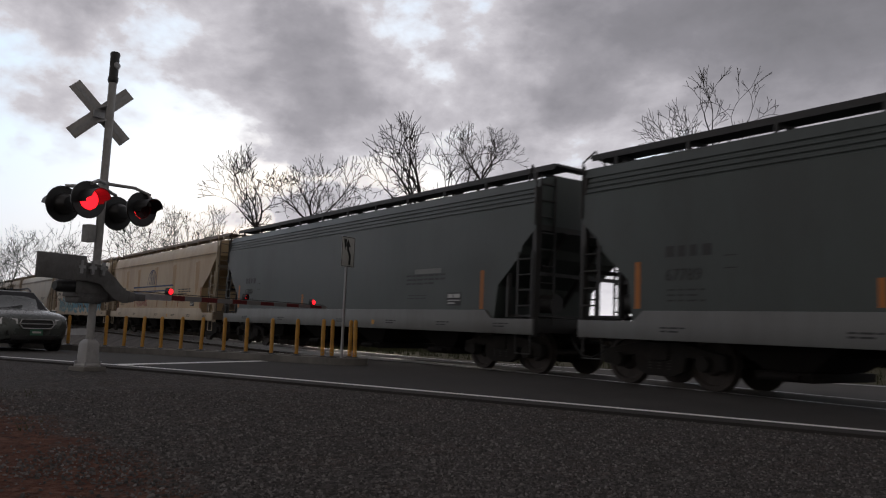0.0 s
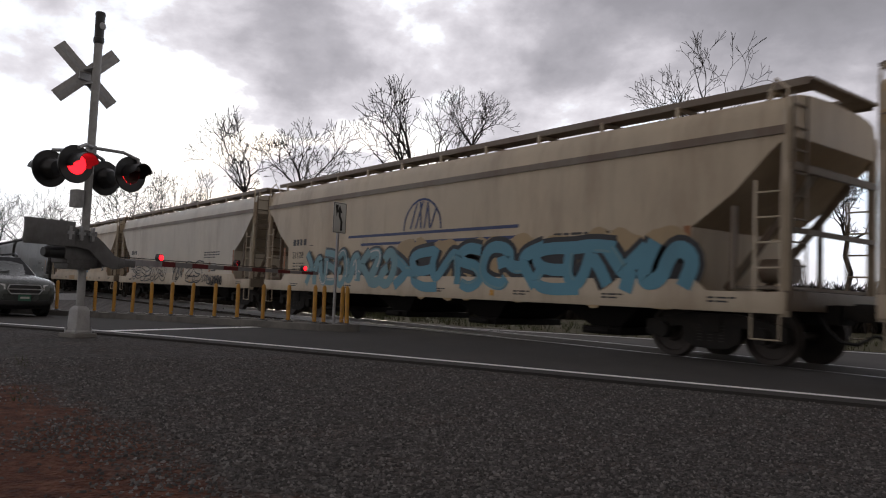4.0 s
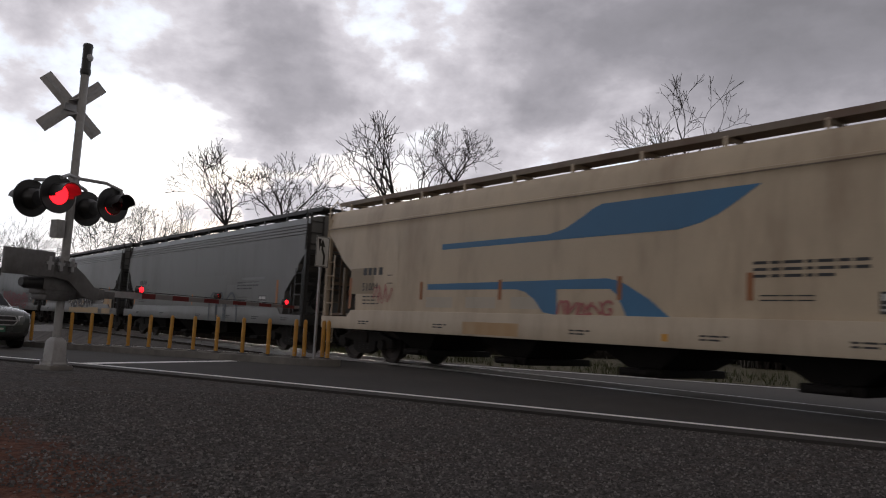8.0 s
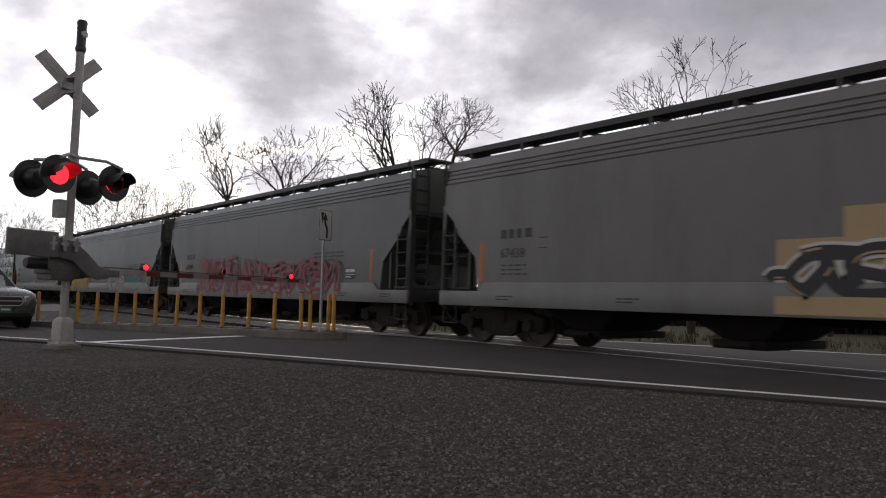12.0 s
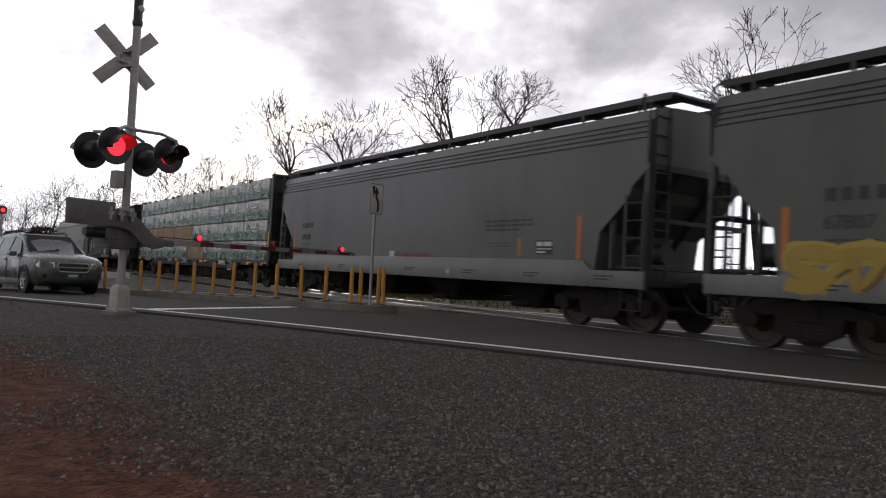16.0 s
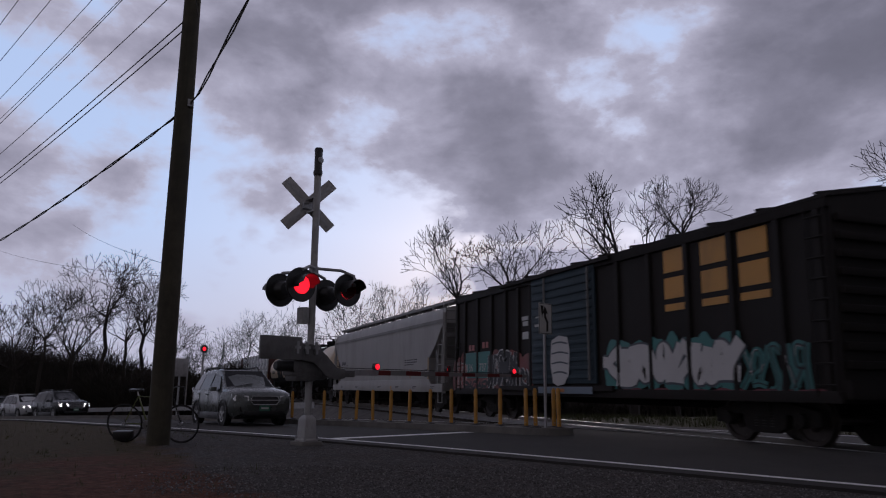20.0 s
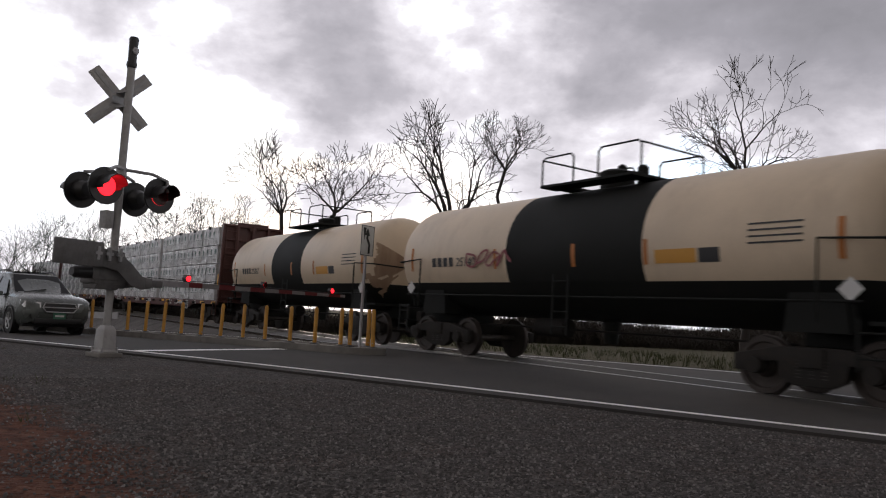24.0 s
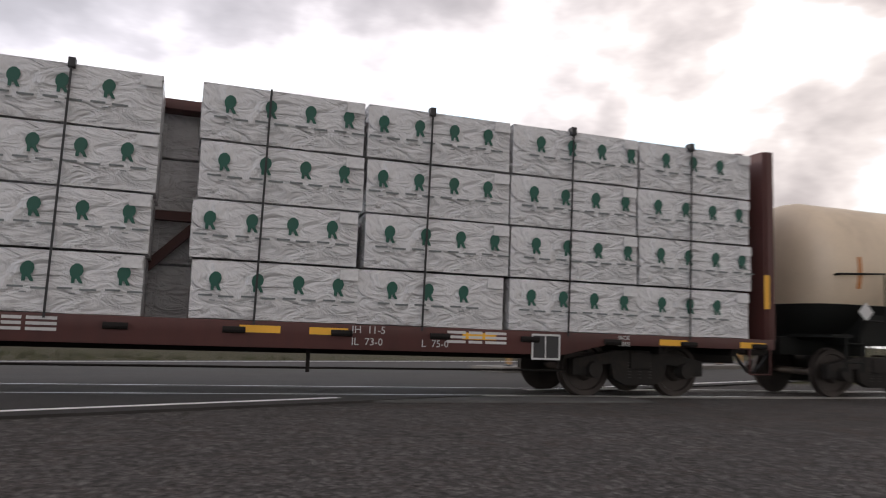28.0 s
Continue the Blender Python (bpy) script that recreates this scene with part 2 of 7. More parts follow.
def material(name, col, rough=0.6, metal=0.0, var=0.25, scale=2.0, grain=60.0, bump=0.15, dirt=None, dirt_amount=0.0, streak=1.0, spec=0.5, depth=0.004, rand=0.0):
    """A worn surface: blotches and grain round one base colour, a second colour of dirt in patches or streaks, and fine relief."""
    m = bpy.data.materials.new(name)
    m.use_nodes = True
    nt = m.node_tree
    N, L = nt.nodes.new, nt.links.new
    b = nt.nodes["Principled BSDF"]
    b.inputs["Metallic"].default_value = metal
    b.inputs["Specular IOR Level"].default_value = spec
    co = N("ShaderNodeTexCoord")

    def noise_at(sc, stretch=(1, 1, 1), det=5, seed=0.0):
        mp = N("ShaderNodeMapping")
        mp.inputs["Scale"].default_value = stretch
        mp.inputs["Location"].default_value = (seed, seed * 1.7, seed * 0.3)
        L(co.outputs["Object"], mp.inputs[0])
        n = N("ShaderNodeTexNoise")
        n.inputs["Scale"].default_value, n.inputs["Detail"].default_value = sc, det
        n.inputs["Roughness"].default_value = 0.6
        L(mp.outputs[0], n.inputs["Vector"])
        return n.outputs[0]

    def ramp(fac, stops):
        n = N("ShaderNodeValToRGB")
        e = n.color_ramp.elements
        while len(e) < len(stops):
            e.new(0.5)
        for el, (p, c) in zip(e, stops):
            el.position, el.color = p, (*c, 1)
        L(fac, n.inputs[0])
        return n.outputs[0]

    def mix(fac, a, c, mode="MIX"):
        n = N("ShaderNodeMix")
        n.data_type, n.blend_type = "RGBA", mode
        for s, i in ((fac, 0), (a, 6), (c, 7)):
            if isinstance(s, (int, float)):
                n.inputs[i].default_value = s
            elif isinstance(s, tuple):
                n.inputs[i].default_value = (*s, 1)
            else:
                L(s, n.inputs[i])
        return n.outputs[2]

    big, small = noise_at(scale), noise_at(grain, det=3, seed=4.0)
    lo, hi = tuple(c * (1 - var) for c in col), tuple(min(1.0, c * (1 + var)) for c in col)
    base = ramp(big, ((0.3, lo), (0.7, hi)))
    base = mix(0.5 * var, base, ramp(small, ((0.3, (0.25, 0.25, 0.25)), (0.7, (1.0, 1.0, 1.0)))), "MULTIPLY")
    if rand:
        oi = N("ShaderNodeObjectInfo")
        base = mix(1.0, base, ramp(oi.outputs["Random"], ((0.0, (1 - rand,) * 3), (1.0, (1.0, 1.0, 1.0)))), "MULTIPLY")
    if dirt:
        d1 = noise_at(scale * 1.3, (1, 1, 1 / streak), 8, 9.0)
        d2 = noise_at(scale * 6, (1, 1, 0.6 / streak), 6, 2.0)
        mk = mix(0.4, d1, d2)
        base = mix(ramp(mk, ((0.62 - 0.3 * dirt_amount, (0, 0, 0)), (0.74 - 0.2 * dirt_amount, (dirt_amount,) * 3))), base, dirt)
    L(base, b.inputs["Base Color"])
    L(ramp(big, ((0.2, (max(0.05, rough - 0.12),) * 3), (0.8, (min(1, rough + 0.12),) * 3))), b.inputs["Roughness"])
    bp = N("ShaderNodeBump")
    bp.inputs["Strength"].default_value, bp.inputs["Distance"].default_value = bump, depth
    L(small, bp.inputs["Height"])
    L(bp.outputs[0], b.inputs["Normal"])
    return m


def glowing(name, col, strength):
    m = bpy.data.materials.new(name)
    m.use_nodes = True
    b = m.node_tree.nodes["Principled BSDF"]
    b.inputs["Base Color"].default_value = (*col, 1)
    b.inputs["Emission Color"].default_value = (*col, 1)
    b.inputs["Emission Strength"].default_value = strength
    return m


RUST = (0.12, 0.055, 0.03)
GRIME = (0.05, 0.045, 0.04)
M = {}
M["asphalt"] = material("asphalt", (0.046, 0.043, 0.041), 0.9, spec=0.25, var=0.25, scale=0.5, grain=45, bump=0.35, dirt=(0.062, 0.057, 0.052), dirt_amount=0.5, depth=0.006)
M["line_paint"] = material("line_paint", (0.85, 0.84, 0.82), 0.6, var=0.08, scale=3, grain=40, dirt=(0.40, 0.38, 0.35), dirt_amount=0.2)
M["concrete"] = material("concrete", (0.20, 0.19, 0.175), 0.85, var=0.2, scale=1.2, grain=50, dirt=(0.12, 0.11, 0.1), dirt_amount=0.5)
M["kerb"] = material("kerb", (0.19, 0.18, 0.165), 0.85, var=0.2, scale=1.0, grain=40, dirt=(0.10, 0.095, 0.09), dirt_amount=0.6)
M["yellow_post"] = material("yellow_post", (0.50, 0.25, 0.035), 0.5, var=0.12, scale=4, grain=60, dirt=(0.2, 0.12, 0.05), dirt_amount=0.4)
M["galvanised"] = material("galvanised", (0.36, 0.36, 0.37), 0.5, 0.35, var=0.15, scale=5, grain=80, dirt=(0.2, 0.19, 0.18), dirt_amount=0.4)
M["silver_paint"] = material("silver_paint", (0.36, 0.355, 0.35), 0.55, 0.2, var=0.15, scale=3, grain=60, dirt=(0.18, 0.17, 0.16), dirt_amount=0.5)
M["machine_grey"] = material("machine_grey", (0.15, 0.147, 0.146), 0.6, 0.2, var=0.2, scale=3, grain=60, dirt=(0.07, 0.065, 0.06), dirt_amount=0.5)
M["black_paint"] = material("black_paint", (0.012, 0.012, 0.013), 0.45, var=0.3, scale=4, grain=60)
M["black_satin"] = material("black_satin", (0.02, 0.02, 0.021), 0.35, var=0.3, scale=3, grain=60)
M["lens_off"] = material("lens_off", (0.045, 0.006, 0.006), 0.2, var=0.2, scale=30, grain=90)
M["lens_on"] = glowing("lens_on", (1.0, 0.012, 0.02), 3.0)
M["headlight_on"] = glowing("headlight_on", (1.0, 0.93, 0.82), 6.0)
M["sign_white"] = material("sign_white", (0.55, 0.55, 0.53), 0.5, var=0.08, scale=3, grain=60)
M["sign_back"] = material("sign_back", (0.36, 0.35, 0.345), 0.5, 0.4, var=0.18, scale=4, grain=60, dirt=(0.17, 0.16, 0.16), dirt_amount=0.4)
M["arm_red"] = material("arm_red", (0.13, 0.012, 0.014), 0.5, var=0.2, scale=5)
M["arm_white"] = material("arm_white", (0.21, 0.2, 0.2), 0.5, var=0.1, scale=5)
M["steel"] = material("steel", (0.32, 0.31, 0.30), 0.35, 0.9, var=0.15, scale=3, grain=60)
M["rusty_steel"] = material("rusty_steel", (0.09, 0.06, 0.045), 0.8, 0.2, var=0.35, scale=4, grain=60)
M["tie"] = material("tie", (0.06, 0.05, 0.04), 0.9, var=0.35, scale=3, grain=30, bump=0.4, rand=0.3)
M["ballast"] = material("ballast", (0.13, 0.122, 0.115), 0.95, var=0.4, scale=1.5, grain=26, bump=0.9, depth=0.03)
M["pole_wood"] = material("pole_wood", (0.06, 0.053, 0.036), 0.9, var=0.35, scale=3, grain=25, bump=0.5, dirt=(0.026, 0.03, 0.018), dirt_amount=0.5, streak=6)
M["cable"] = material("cable", (0.015, 0.015, 0.015), 0.7, var=0.1)
M["bark"] = material("bark", (0.032, 0.027, 0.024), 0.95, var=0.35, scale=3, grain=30, bump=0.5)
M["bark_far"] = material("bark_far", (0.03, 0.024, 0.019), 0.95, var=0.3, scale=1, grain=10)
M["brush"] = material("brush", (0.026, 0.021, 0.015), 0.95, var=0.4, scale=0.6, grain=8)
M["bark_green"] = material("bark_green", (0.045, 0.056, 0.045), 0.95, var=0.3, scale=1, grain=10)
M["grass"] = material("grass", (0.075, 0.085, 0.03), 0.95, var=0.4, scale=1.0, grain=20, rand=0.3)
M["tyre"] = material("tyre", (0.016, 0.016, 0.016), 0.85, var=0.25, scale=8)
M["bogie"] = material("bogie", (0.017, 0.0145, 0.0125), 0.85, 0.1, var=0.4, scale=3, grain=40, dirt=(0.045, 0.031, 0.021), dirt_amount=0.4)
M["underframe"] = material("underframe", (0.017, 0.015, 0.014), 0.9, spec=0.2, var=0.35, scale=2, grain=40)


def ground_material():
    """Gravel, bare red-brown earth and rough grass, with uneven borders between them, in metres."""
    m = bpy.data.materials.new("ground")
    m.use_nodes = True
    nt = m.node_tree
    N, L = nt.nodes.new, nt.links.new
    b = nt.nodes["Principled BSDF"]
    b.inputs["Roughness"].default_value = 0.95
    b.inputs["Specular IOR Level"].default_value = 0.2
    co = N("ShaderNodeTexCoord")
    pos = co.outputs["Object"]

    def tex(kind, sc, det=5.0):
        n = N(kind)
        n.inputs["Scale"].default_value = sc
        if kind == "ShaderNodeTexNoise":
            n.inputs["Detail"].default_value, n.inputs["Roughness"].default_value = det, 0.62
        L(pos, n.inputs["Vector"])
        return n

    def ramp(fac, stops):
        n = N("ShaderNodeValToRGB")
        e = n.color_ramp.elements
        while len(e) < len(stops):
            e.new(0.5)
        for el, (p, c) in zip(e, stops):
            el.position, el.color = p, ((c, c, c, 1) if isinstance(c, (int, float)) else (*c, 1))
        L(fac, n.inputs[0])
        return n.outputs[0]

    def mth(op, a, c=None, clamp=False):
        n = N("ShaderNodeMath")
        n.operation, n.use_clamp = op, clamp
        for i, s in enumerate((a, c)):
            if s is None:
                continue
            if isinstance(s, (int, float)):
                n.inputs[i].default_value = s
            else:
                L(s, n.inputs[i])
        return n.outputs[0]

    def mix(fac, a, c, mode="MIX"):
        n = N("ShaderNodeMix")
        n.data_type, n.blend_type = "RGBA", mode
        for s, i in ((fac, 0), (a, 6), (c, 7)):
            if isinstance(s, (int, float)):
                n.inputs[i].default_value = s
            elif isinstance(s, tuple):
                n.inputs[i].default_value = (*s, 1)
            else:
                L(s, n.inputs[i])
        return n.outputs[2]

    sep = N("ShaderNodeSeparateXYZ")
    L(pos, sep.inputs[0])
    x, y = sep.outputs[0], sep.outputs[1]
    wob = tex("ShaderNodeTexNoise", 0.7, 8).outputs[0]
    wob2 = tex("ShaderNodeTexNoise", 4.0, 6).outputs[0]
    edge = mth("ADD", mth("MULTIPLY", mth("SUBTRACT", wob, 0.5), 2.0), mth("MULTIPLY", mth("SUBTRACT", wob2, 0.5), 0.9))
    # gravel: stones
    vor = tex("ShaderNodeTexVoronoi", 30.0)
    vor2 = tex("ShaderNodeTexVoronoi", 62.0)
    tone = mix(0.5, vor.outputs["Color"], vor2.outputs["Color"])
    hsv = N("ShaderNodeRGBToBW")
    L(tone, hsv.inputs[0])
    gravel = ramp(hsv.outputs[0], ((0.2, (0.040, 0.037, 0.036)), (0.55, (0.119, 0.110, 0.104)), (0.85, (0.28, 0.262, 0.25))))
    # shade in the gaps, painted as darkening from each stone's middle outwards
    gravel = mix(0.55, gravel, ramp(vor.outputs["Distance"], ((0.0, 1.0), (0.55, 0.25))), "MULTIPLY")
    gravel = mix(ramp(tex("ShaderNodeTexNoise", 1.9, 9).outputs[0], ((0.46, 0.0), (0.66, 0.55))), gravel, mix(1.0, gravel, (1.12, 0.92, 0.84), "MULTIPLY"))
    gravel = mix(0.35, gravel, ramp(wob, ((0.35, 0.5), (0.65, 1.0))), "MULTIPLY")
    earth = ramp(tex("ShaderNodeTexNoise", 9.0, 10).outputs[0], ((0.3, (0.034, 0.0145, 0.009)), (0.5, (0.095, 0.036, 0.021)), (0.72, (0.16, 0.075, 0.048))))
    grass = ramp(tex("ShaderNodeTexNoise", 14.0, 10).outputs[0], ((0.3, (0.022, 0.020, 0.009)), (0.55, (0.062, 0.057, 0.025)), (0.75, (0.14, 0.115, 0.06))))
    # earth lies nearer than a line from (-3.4, 1.5) to (-12, 0.3), gravel past it
    e = mth("ADD", mth("SUBTRACT", mth("ADD", 1.95, mth("MULTIPLY", x, 0.12)), y), edge)
    near_left = mth("MULTIPLY", ramp(mth("MULTIPLY", mth("SUBTRACT", mth("ADD", e, mth("MULTIPLY", x, 0.0)), -0.1), 2.2), ((0.0, 0.0), (1.0, 1.0))),
                    ramp(mth("ADD", mth("MULTIPLY", mth("ADD", x, mth("MULTIPLY", edge, 0.6)), -0.5), -0.6), ((0.0, 0.0), (1.0, 1.0))))
    col = mix(near_left, gravel, earth)
    # grass patches: over the earth far to the left, and everywhere beyond the rails
    g_left = ramp(mth("ADD", mth("MULTIPLY", mth("ADD", x, 9.0), -0.22), edge), ((0.2, 0.0), (0.9, 0.8)))
    g_far = ramp(mth("SUBTRACT", y, mth("ADD", 15.2, mth("MULTIPLY", edge, 0.6))), ((0.0, 0.0), (0.5, 1.0)))
    g_back = ramp(mth("ADD", mth("MULTIPLY", y, -0.5), mth("ADD", -0.2, edge)), ((0.0, 0.0), (0.6, 0.7)))
    gg = mth("MAXIMUM", g_far, mth("MULTIPLY", mth("MAXIMUM", g_left, g_back), near_left))
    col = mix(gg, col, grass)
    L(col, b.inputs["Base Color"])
    bp = N("ShaderNodeBump")
    bp.inputs["Strength"].default_value, bp.inputs["Distance"].default_value = 1.0, 0.045
    L(mix(0.5, ramp(vor.outputs["Distance"], ((0.0, 1.0), (0.6, 0.0))), tex("ShaderNodeTexNoise", 12.0, 8).outputs[0]), bp.inputs["Height"])
    L(bp.outputs[0], b.inputs["Normal"])
    return m


M["ground"] = ground_material()

# ---- plan ----
TRACK_Y = 12.0
SLOPE = 0.43                                  # the road's edge line: y = EDGE + SLOPE * x
EDGE = 9.7
RD = Vector((1.0, SLOPE, 0)).normalized()     # along the road, towards the rails
RN = Vector((-RD.y, RD.x, 0))                 # across the road, away from the camera
ROAD_TURN = math.degrees(math.atan(SLOPE))


def fall(x):
    """How far the land lies below the rails: it falls away gently towards the left."""
    x = max(x, -88.0)
    return -0.036 * math.log1p(math.exp((-14.0 - x) / 2.0)) - 0.04 * math.log1p(math.exp((-32.0 - x) / 2.0))


def road_at(s, off, z=0.0):
    """A place s metres along the road from where its edge line meets x = 0, off metres across it."""
    p = Vector((0, EDGE, 0)) + RD * s + RN * off
    return Vector((p.x, p.y, fall(p.x) + z))


def strip(name, s0, s1, o0, o1, z, mat, step=1.5, thick=0.0, label="", parent=None):
    g = Geo()
    n = max(2, int((s1 - s0) / step))
    rings = []
    for i in range(n + 1):
        s = s0 + (s1 - s0) * i / n
        rings.append([road_at(s, o0, z), road_at(s, o1, z), road_at(s, o1, z - thick), road_at(s, o0, z - thick)])
    g.loft(rings)
    return part(name, g, mat, parent, label)


def build_ground():
    g = Geo()
    xs = [-2500, -800, -300, -150, -100, -90.01, -86] + [-80 + 2 * i for i in range(48)] + [20, 40, 80, 200, 800, 2500]
    ys = [-2500, -600, -120, -40, -20] + [-10 + 2 * i for i in range(24)] + [45, 60, 90, 150, 300, 900, 2500]
    vs = [(x, y, fall(x) - 0.035 - (0.0 if y < 9 else 0.0)) for x in xs for y in ys]
    k = len(ys)
    g.add(vs, [(i * k + j, (i + 1) * k + j, (i + 1) * k + j + 1, i * k + j + 1) for i in range(len(xs) - 1) for j in range(k - 1)])
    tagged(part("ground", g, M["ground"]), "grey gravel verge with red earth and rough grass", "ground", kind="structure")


def build_road():
    road = strip("road", -90, 60, -0.45, 10.6, 0.0, M["asphalt"], thick=0.12)
    tagged(road, "dark worn asphalt road crossing the rails at a slant", "road", kind="structure")
    marks = thing("road_marking", "white painted road lines, worn in places", "road marking", kind="structure")
    strip("edge_line", -90, 2.4, -0.06, 0.06, 0.006, M["line_paint"], thick=0.004, parent=marks)
    strip("edge_line", 6.5, 60, -0.06, 0.06, 0.006, M["line_paint"], thick=0.004, parent=marks)
    strip("edge_line", -90, 26, 10.0, 10.12, 0.006, M["line_paint"], thick=0.004, parent=marks)
    g = Geo()
    a, b = road_at(-15.7, 0.05, 0.007), road_at(-16.0, 4.2, 0.007)
    w = RD * 0.3
    g.add([a, b, b - w, a - w], [(0, 1, 2, 3)])
    part("stop_line", g, M["line_paint"], marks)


build_ground()
build_road()

# ---- track ----


def build_track():
    bed = Geo()
    rings = []
    for x in [-300, -200, -120, -90] + [-80 + 3 * i for i in range(54)] + [120, 300]:
        d = fall(max(x, -85)) - 0.3
        rings.append([(x, TRACK_Y - 3.2 + (0.9 if x > -3 else 0), d), (x, TRACK_Y - 1.5, -0.19), (x, TRACK_Y + 1.5, -0.19), (x, TRACK_Y + 3.0, d)])
    bed.loft(rings)
    tagged(part("ballast_bed", bed, M["ballast"]), "grey crushed-stone ballast under the rails", "ballast", kind="structure")
    track = thing("railway_track", "steel rails on dark timber sleepers", "railway track", kind="structure")
    prof = [(-0.07, -0.17), (0.07, -0.17), (0.07, -0.155), (0.012, -0.13), (0.012, -0.045), (0.037, -0.035), (0.037, 0.0), (-0.037, 0.0), (-0.037, -0.035), (-0.012, -0.045), (-0.012, -0.13), (-0.07, -0.155)]
    for dy in (-0.75, 0.75):
        g = Geo().loft([[(x, TRACK_Y + dy + a, c) for a, c in prof] for x in (-300, 300)])
        part("rail", g, M["steel"], track)
    tie = Geo().box(0, 0, -0.2, 0.23, 2.6, 0.12).mesh("sleeper")
    for i in range(150):
        x = -62 + 0.55 * i
        if -11 < x < 9:
            continue
        part("sleeper", tie, M["tie"], track, at=pose(x, TRACK_Y, random.uniform(-0.01, 0.0), 0, 0, random.uniform(-1, 1)))
    # crossing panels between and beside the rails
    for y0, y1 in ((10.35, 11.17), (11.33, 12.67), (12.83, 13.65)):
        for i in range(7):
            x = -10.2 + 2.5 * i
            part("crossing_panel", Geo().box(x + 1.25, (y0 + y1) / 2, -0.06, 2.47, y1 - y0, 0.1), M["panel"], track, bevel=0.012)


M["panel"] = material("panel", (0.085, 0.083, 0.08), 0.85, var=0.3, scale=1.2, grain=40, bump=0.3, dirt=(0.13, 0.125, 0.12), dirt_amount=0.4)
build_track()

# ---- train ----
SPEED = 10.5
TRAIN = []          # (thing, place of its middle at the start)
WHEELS = []         # (wheelset, side)


def paint(name, col, dirt=GRIME, amount=0.45, rough=0.55, **k):
    M[name] = material(name, col, rough, var=0.12, scale=0.5, grain=30, bump=0.06, dirt=dirt, dirt_amount=amount, streak=3.0, **k)


paint("hopper_dark", (0.084, 0.092, 0.087), (0.05, 0.051, 0.047), 0.5, 0.42)
paint("hopper_teal", (0.058, 0.072, 0.068), (0.04, 0.045, 0.042), 0.5, 0.42)
paint("hopper_mid", (0.135, 0.136, 0.132), (0.08, 0.077, 0.072), 0.5, 0.42)
paint("hopper_beige", (0.52, 0.425, 0.30), (0.24, 0.16, 0.10), 0.5, 0.45)
paint("hopper_tan", (0.50, 0.375, 0.225), (0.34, 0.20, 0.09), 0.55, 0.45)
paint("rust_wash", (0.42, 0.26, 0.12), (0.5, 0.38, 0.24), 0.6)
paint("rust_strip", (0.30, 0.115, 0.04), amount=0.35)
paint("ochre_strip", (0.36, 0.23, 0.09), amount=0.35)
paint("pale_wash", (0.46, 0.41, 0.33), amount=0.3)
paint("grey_wash", (0.17, 0.172, 0.168), amount=0.3)
paint("spray_maroon", (0.16, 0.035, 0.05), amount=0.2)
paint("spray_aqua", (0.16, 0.30, 0.34), amount=0.2)
paint("spray_slate", (0.07, 0.085, 0.10), amount=0.1)
paint("spray_ochre", (0.36, 0.25, 0.04), amount=0.3)
paint("hopper_white", (0.55, 0.495, 0.41), (0.30, 0.24, 0.18), 0.45, 0.45)
paint("hopper_grey", (0.36, 0.35, 0.34), (0.2, 0.18, 0.16), 0.45)
paint("sill_dark", (0.155, 0.16, 0.155), (0.085, 0.078, 0.07), 0.5, 0.45)
paint("sill_light", (0.52, 0.44, 0.33), (0.25, 0.17, 0.11), 0.5)
paint("frame_dark", (0.035, 0.034, 0.034))
paint("frame_beige", (0.20, 0.165, 0.125), RUST, 0.6)
paint("frame_grey", (0.20, 0.195, 0.19), (0.08, 0.07, 0.06), 0.5)
paint("tank_cream", (0.64, 0.52, 0.38), (0.30, 0.22, 0.15), 0.3, 0.45)
paint("tank_black", (0.012, 0.013, 0.012), (0.02, 0.018, 0.015), 0.4, rough=0.7, spec=0.18)
paint("rust_tank", (0.36, 0.26, 0.18), (0.12, 0.05, 0.03), 0.6, rough=0.85, spec=0.2)
paint("car_red", (0.085, 0.028, 0.024), (0.045, 0.02, 0.018), 0.5)
paint("car_black", (0.022, 0.021, 0.02))
paint("box_brown", (0.022, 0.018, 0.0165), (0.015, 0.014, 0.013), 0.6, rough=0.75, spec=0.28)
paint("box_door", (0.045, 0.068, 0.085), (0.025, 0.03, 0.035), 0.4, rough=0.7, spec=0.25)
paint("reflector", (0.46, 0.16, 0.03), amount=0.35)
paint("amber", (0.80, 0.42, 0.04), amount=0.2)
paint("stencil_black", (0.03, 0.03, 0.032), amount=0.0)
paint("stencil_white", (0.55, 0.55, 0.54), amount=0.2)
paint("stencil_yellow", (0.60, 0.30, 0.05), amount=0.3)
paint("blue_stripe", (0.05, 0.165, 0.31), amount=0.25)
paint("navy_stripe", (0.03, 0.05, 0.14), amount=0.25)
paint("spray_blue", (0.10, 0.27, 0.36), amount=0.2)
paint("spray_teal", (0.05, 0.20, 0.19), amount=0.3)
paint("spray_orange", (0.50, 0.22, 0.06), amount=0.2)
paint("spray_black", (0.022, 0.022, 0.026), amount=0.0)
paint("spray_white", (0.55, 0.54, 0.53), amount=0.25)
paint("spray_red", (0.24, 0.05, 0.06), amount=0.2)
paint("spray_pink", (0.40, 0.14, 0.13), amount=0.2)
paint("spray_yellow", (0.42, 0.32, 0.06), amount=0.3)
paint("spray_red_faded", (0.22, 0.055, 0.05), (0.03, 0.025, 0.025), 0.5)
paint("spray_slate_blue", (0.16, 0.20, 0.25), amount=0.4)
paint("spray_grey", (0.20, 0.20, 0.195), amount=0.2)
paint("tan_patch", (0.40, 0.29, 0.16), amount=0.3)
paint("brown_patch", (0.30, 0.235, 0.155), amount=0.3)
